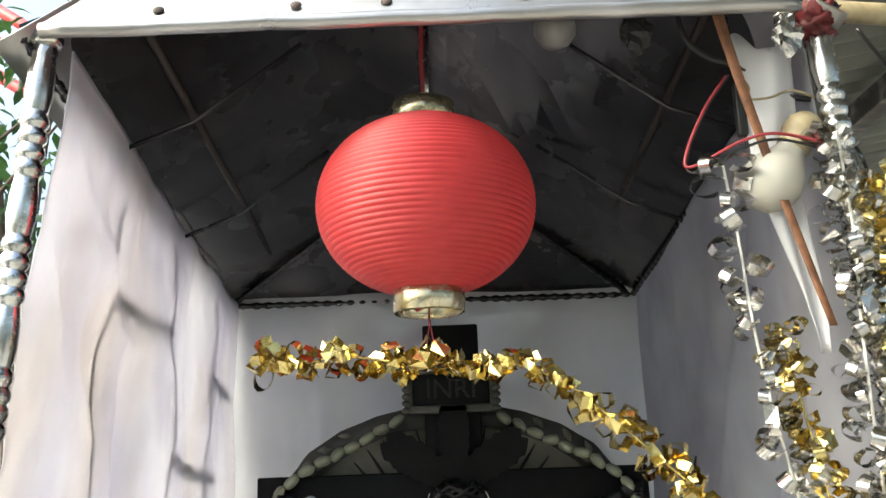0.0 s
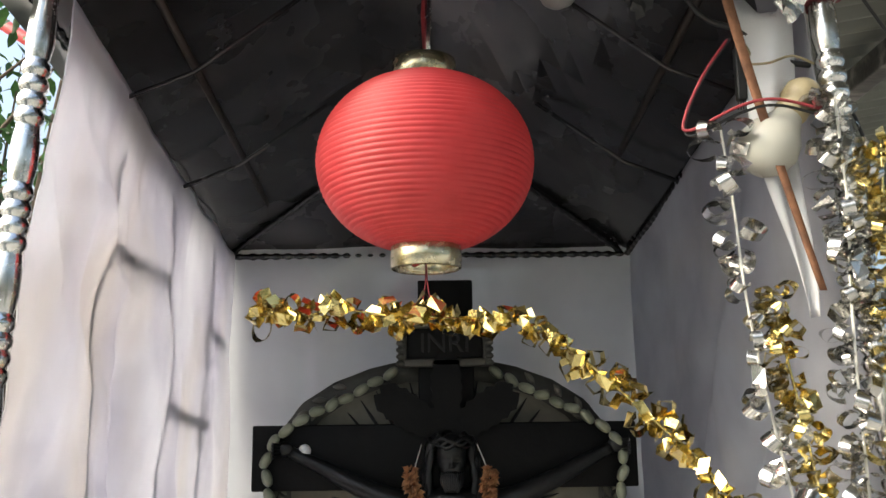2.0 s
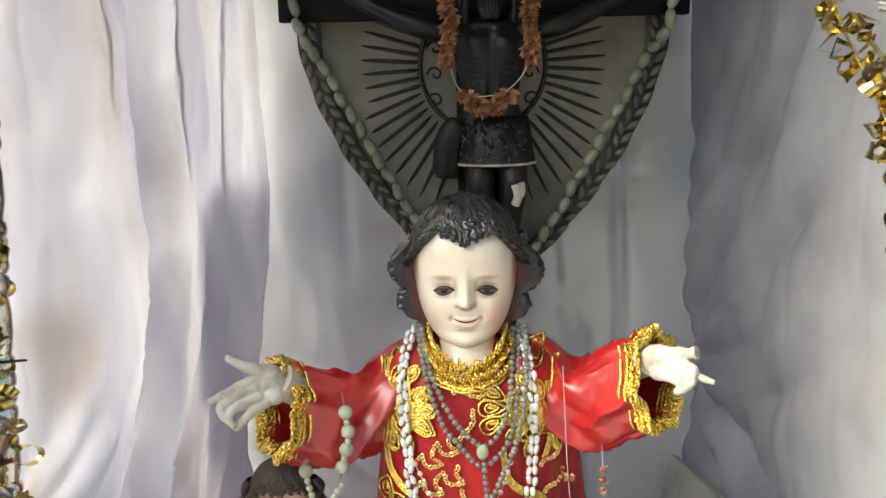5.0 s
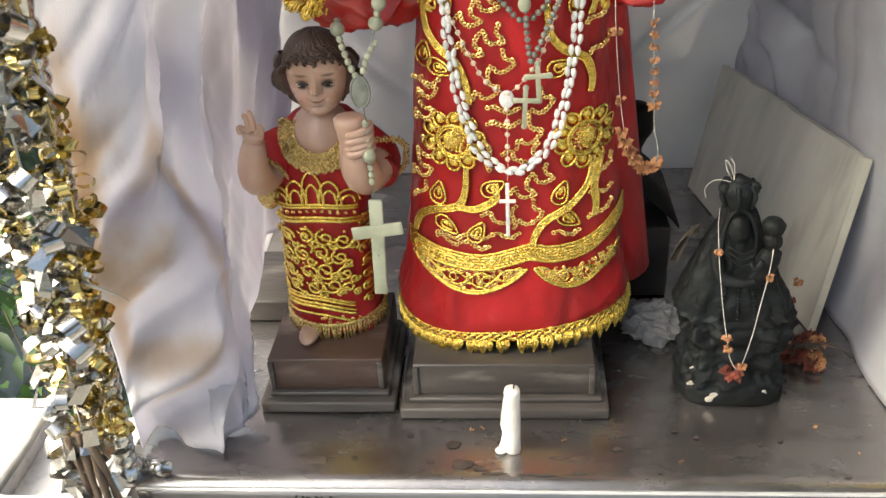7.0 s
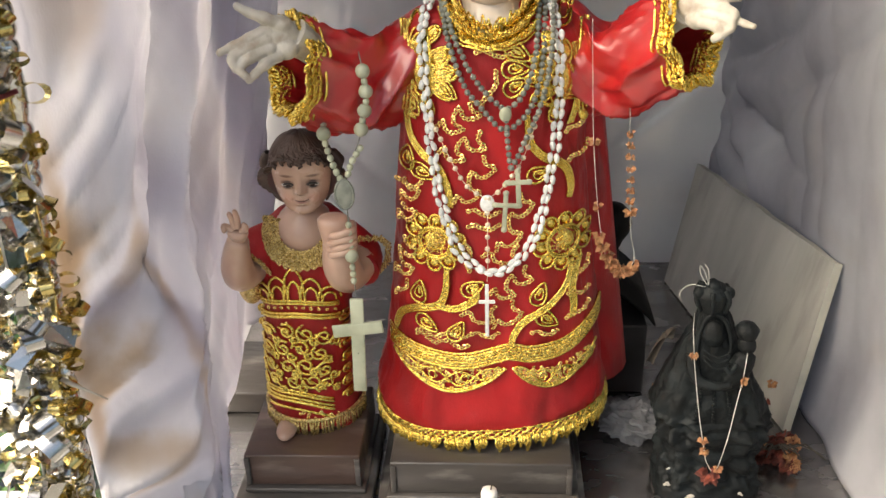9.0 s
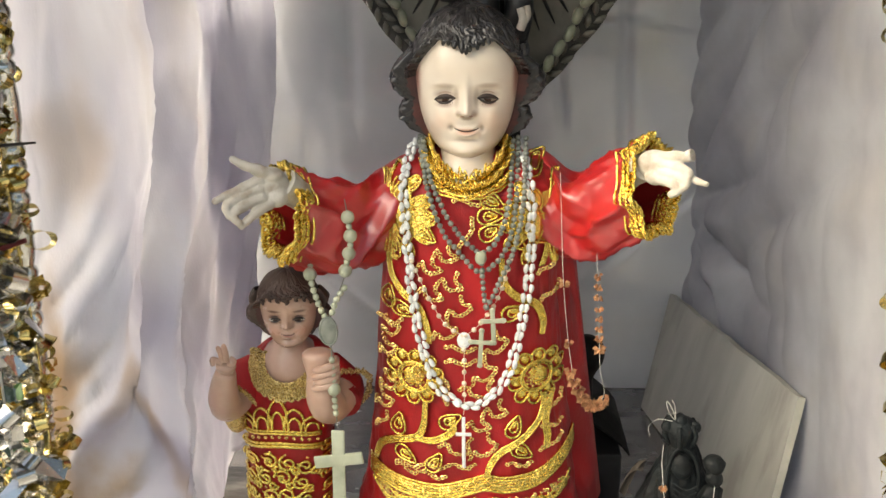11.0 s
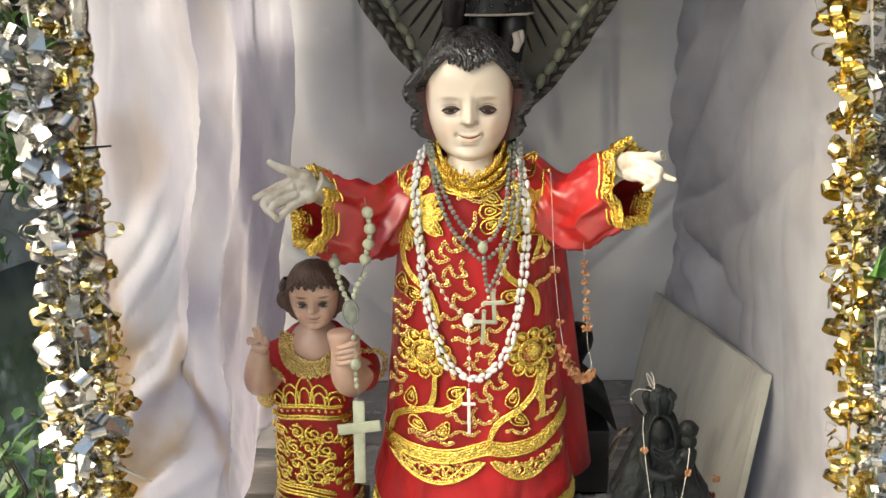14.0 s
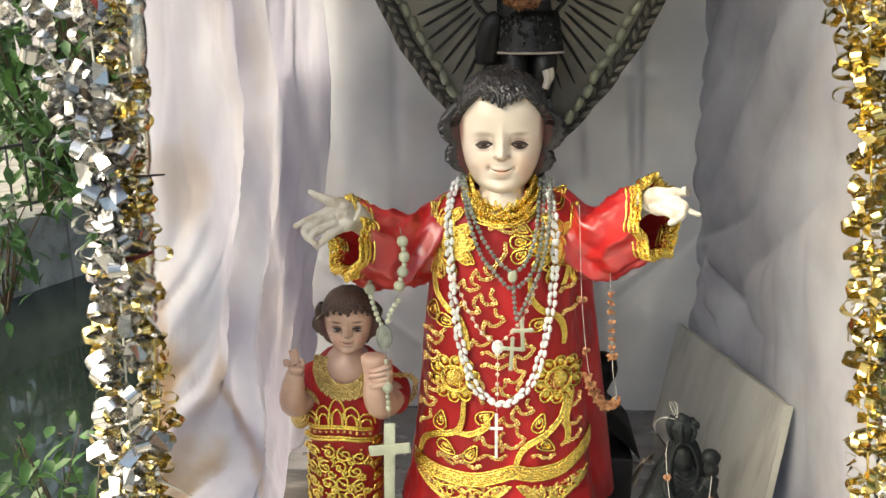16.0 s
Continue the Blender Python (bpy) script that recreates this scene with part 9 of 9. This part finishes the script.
bm = bmesh.new()
for k in range(5):
    tube(bm, smooth_path([(1.2 + rg.uniform(-.1, .1), 2.0 + rg.uniform(-.1, .1), 0.01), (1.3 + rg.uniform(-.1, .1), 2.2, 0.03 + 0.1 * rg.random()), (1.45 + rg.uniform(-.1, .1), 2.4, 0.01)], 6), 0.004, 5)
tagged(part("dry_vines", bm, M_TWIG), "dry brown vines on the concrete floor", "vines")

# lean-to roof of corrugated tin and its wall
tr = thing("lean_to_roof", "weathered corrugated tin lean-to roof beside the shrine", "roof", (0, 0, 0))
# foremost sheet, out of view, is widened to darken the front's reflections
for k in range(4):
    bm = bmesh.new()
    y0 = -1.35 + k * 2.1
    slab(bm, lambda u, v: Vector(((0.16 if k == 0 else 0.50) + (4.78 if k == 0 else 4.44) * v, y0 + u * 2.12, 2.62 + 0.79 * v + 0.016 * math.sin(u * 2.12 / 0.09 * 6.283) + 0.006 * k)), 160, 6, (0, 0, 0.002))
    part("tin_sheet", bm, M_TINROOF, tr)
for k in range(4):
    bm = bmesh.new()
    block(bm, (1.1 + k * 1.0, 2.9, 2.66 + k * 0.18), (0.05, 8.2, 0.06), 0.004)
    part("rafter", bm, M_WOOD, tr)
bm = bmesh.new()
block(bm, (3.2, 7.1, 1.4), (4.8, 0.12, 2.8), 0.01)
tagged(part("wall_shed", bm, M_CONCRETE), "grey rendered wall behind the lean-to", "wall", kind="structure")
# red roof trusses far behind the trees
gt = thing("red_roof_frame", "red painted steel roof frame behind the trees", "roof frame", (-5.5, 12.0, 0))
for k in range(3):
    bm = bmesh.new()
    tube(bm, [(-2.5, 0, 9.8 - k * 0.5), (4.0, 1.0, 5.6 - k * 0.5)], 0.09, 6)
    part("beam", bm, M_REDPAINT, gt)
bm = bmesh.new()
tube(bm, [(0.7, 0, -0.2), (0.7, 0, 8.0)], 0.14, 8)
part("pillar", bm, M_REDPAINT, gt)

# unseen wall and trees added behind the viewer, closing the place and darkening reflections
bm = bmesh.new()
block(bm, (0.5, -9.0, 0.45), (24, 0.2, 0.9), 0.02)
tagged(part("wall_opposite", bm, M_CONCRETE), "low plain grey rendered wall, added unseen across the path", "wall", kind="structure")
shrub("tree", (5.2, -6.0, 0.0), [(4.2 + rg.uniform(-1.6, 1.6), -5.6 + rg.uniform(-1, 1), 1.0 + 3.2 * rg.random()) for _ in range(20)], 50, 0.22, "leafy tree, added unseen across the path", 31, "tree")
shrub("tree", (-4.6, -6.4, 0.0), [(-3.8 + rg.uniform(-1.6, 1.6), -6.0 + rg.uniform(-1, 1), 1.0 + 3.2 * rg.random()) for _ in range(20)], 50, 0.22, "leafy tree, added unseen by the path edge", 32, "tree")

shrub("tree", (-1.6, -5.4, 0.0), [(-0.3 + rg.uniform(-2.2, 2.4), -5.0 + rg.uniform(-.9, .9), 1.4 + 3.0 * rg.random()) for _ in range(20)], 44, 0.17, "leafy tree standing over the path", 33, "tree")

bm = bmesh.new()
tube(bm, [(0.40, 0.92, 2.292), (0.60, 0.98, 2.305), (0.85, 1.05, 2.31)], [0.011, 0.014, 0.016], 10)
tagged(part("bamboo_pole", bm, M_SOCKET), "pale bamboo pole lashed to the post top", "pole")
shrub("tree", (-3.3, 6.8, -0.15), [(-2.9 + rg.uniform(-.8, .9), 6.2 + rg.uniform(-.8, .8), 3.4 + 2.8 * rg.random()) for _ in range(22)], 60, 0.17, "tall tree with bright leaves behind the shrine", 42, "tree")
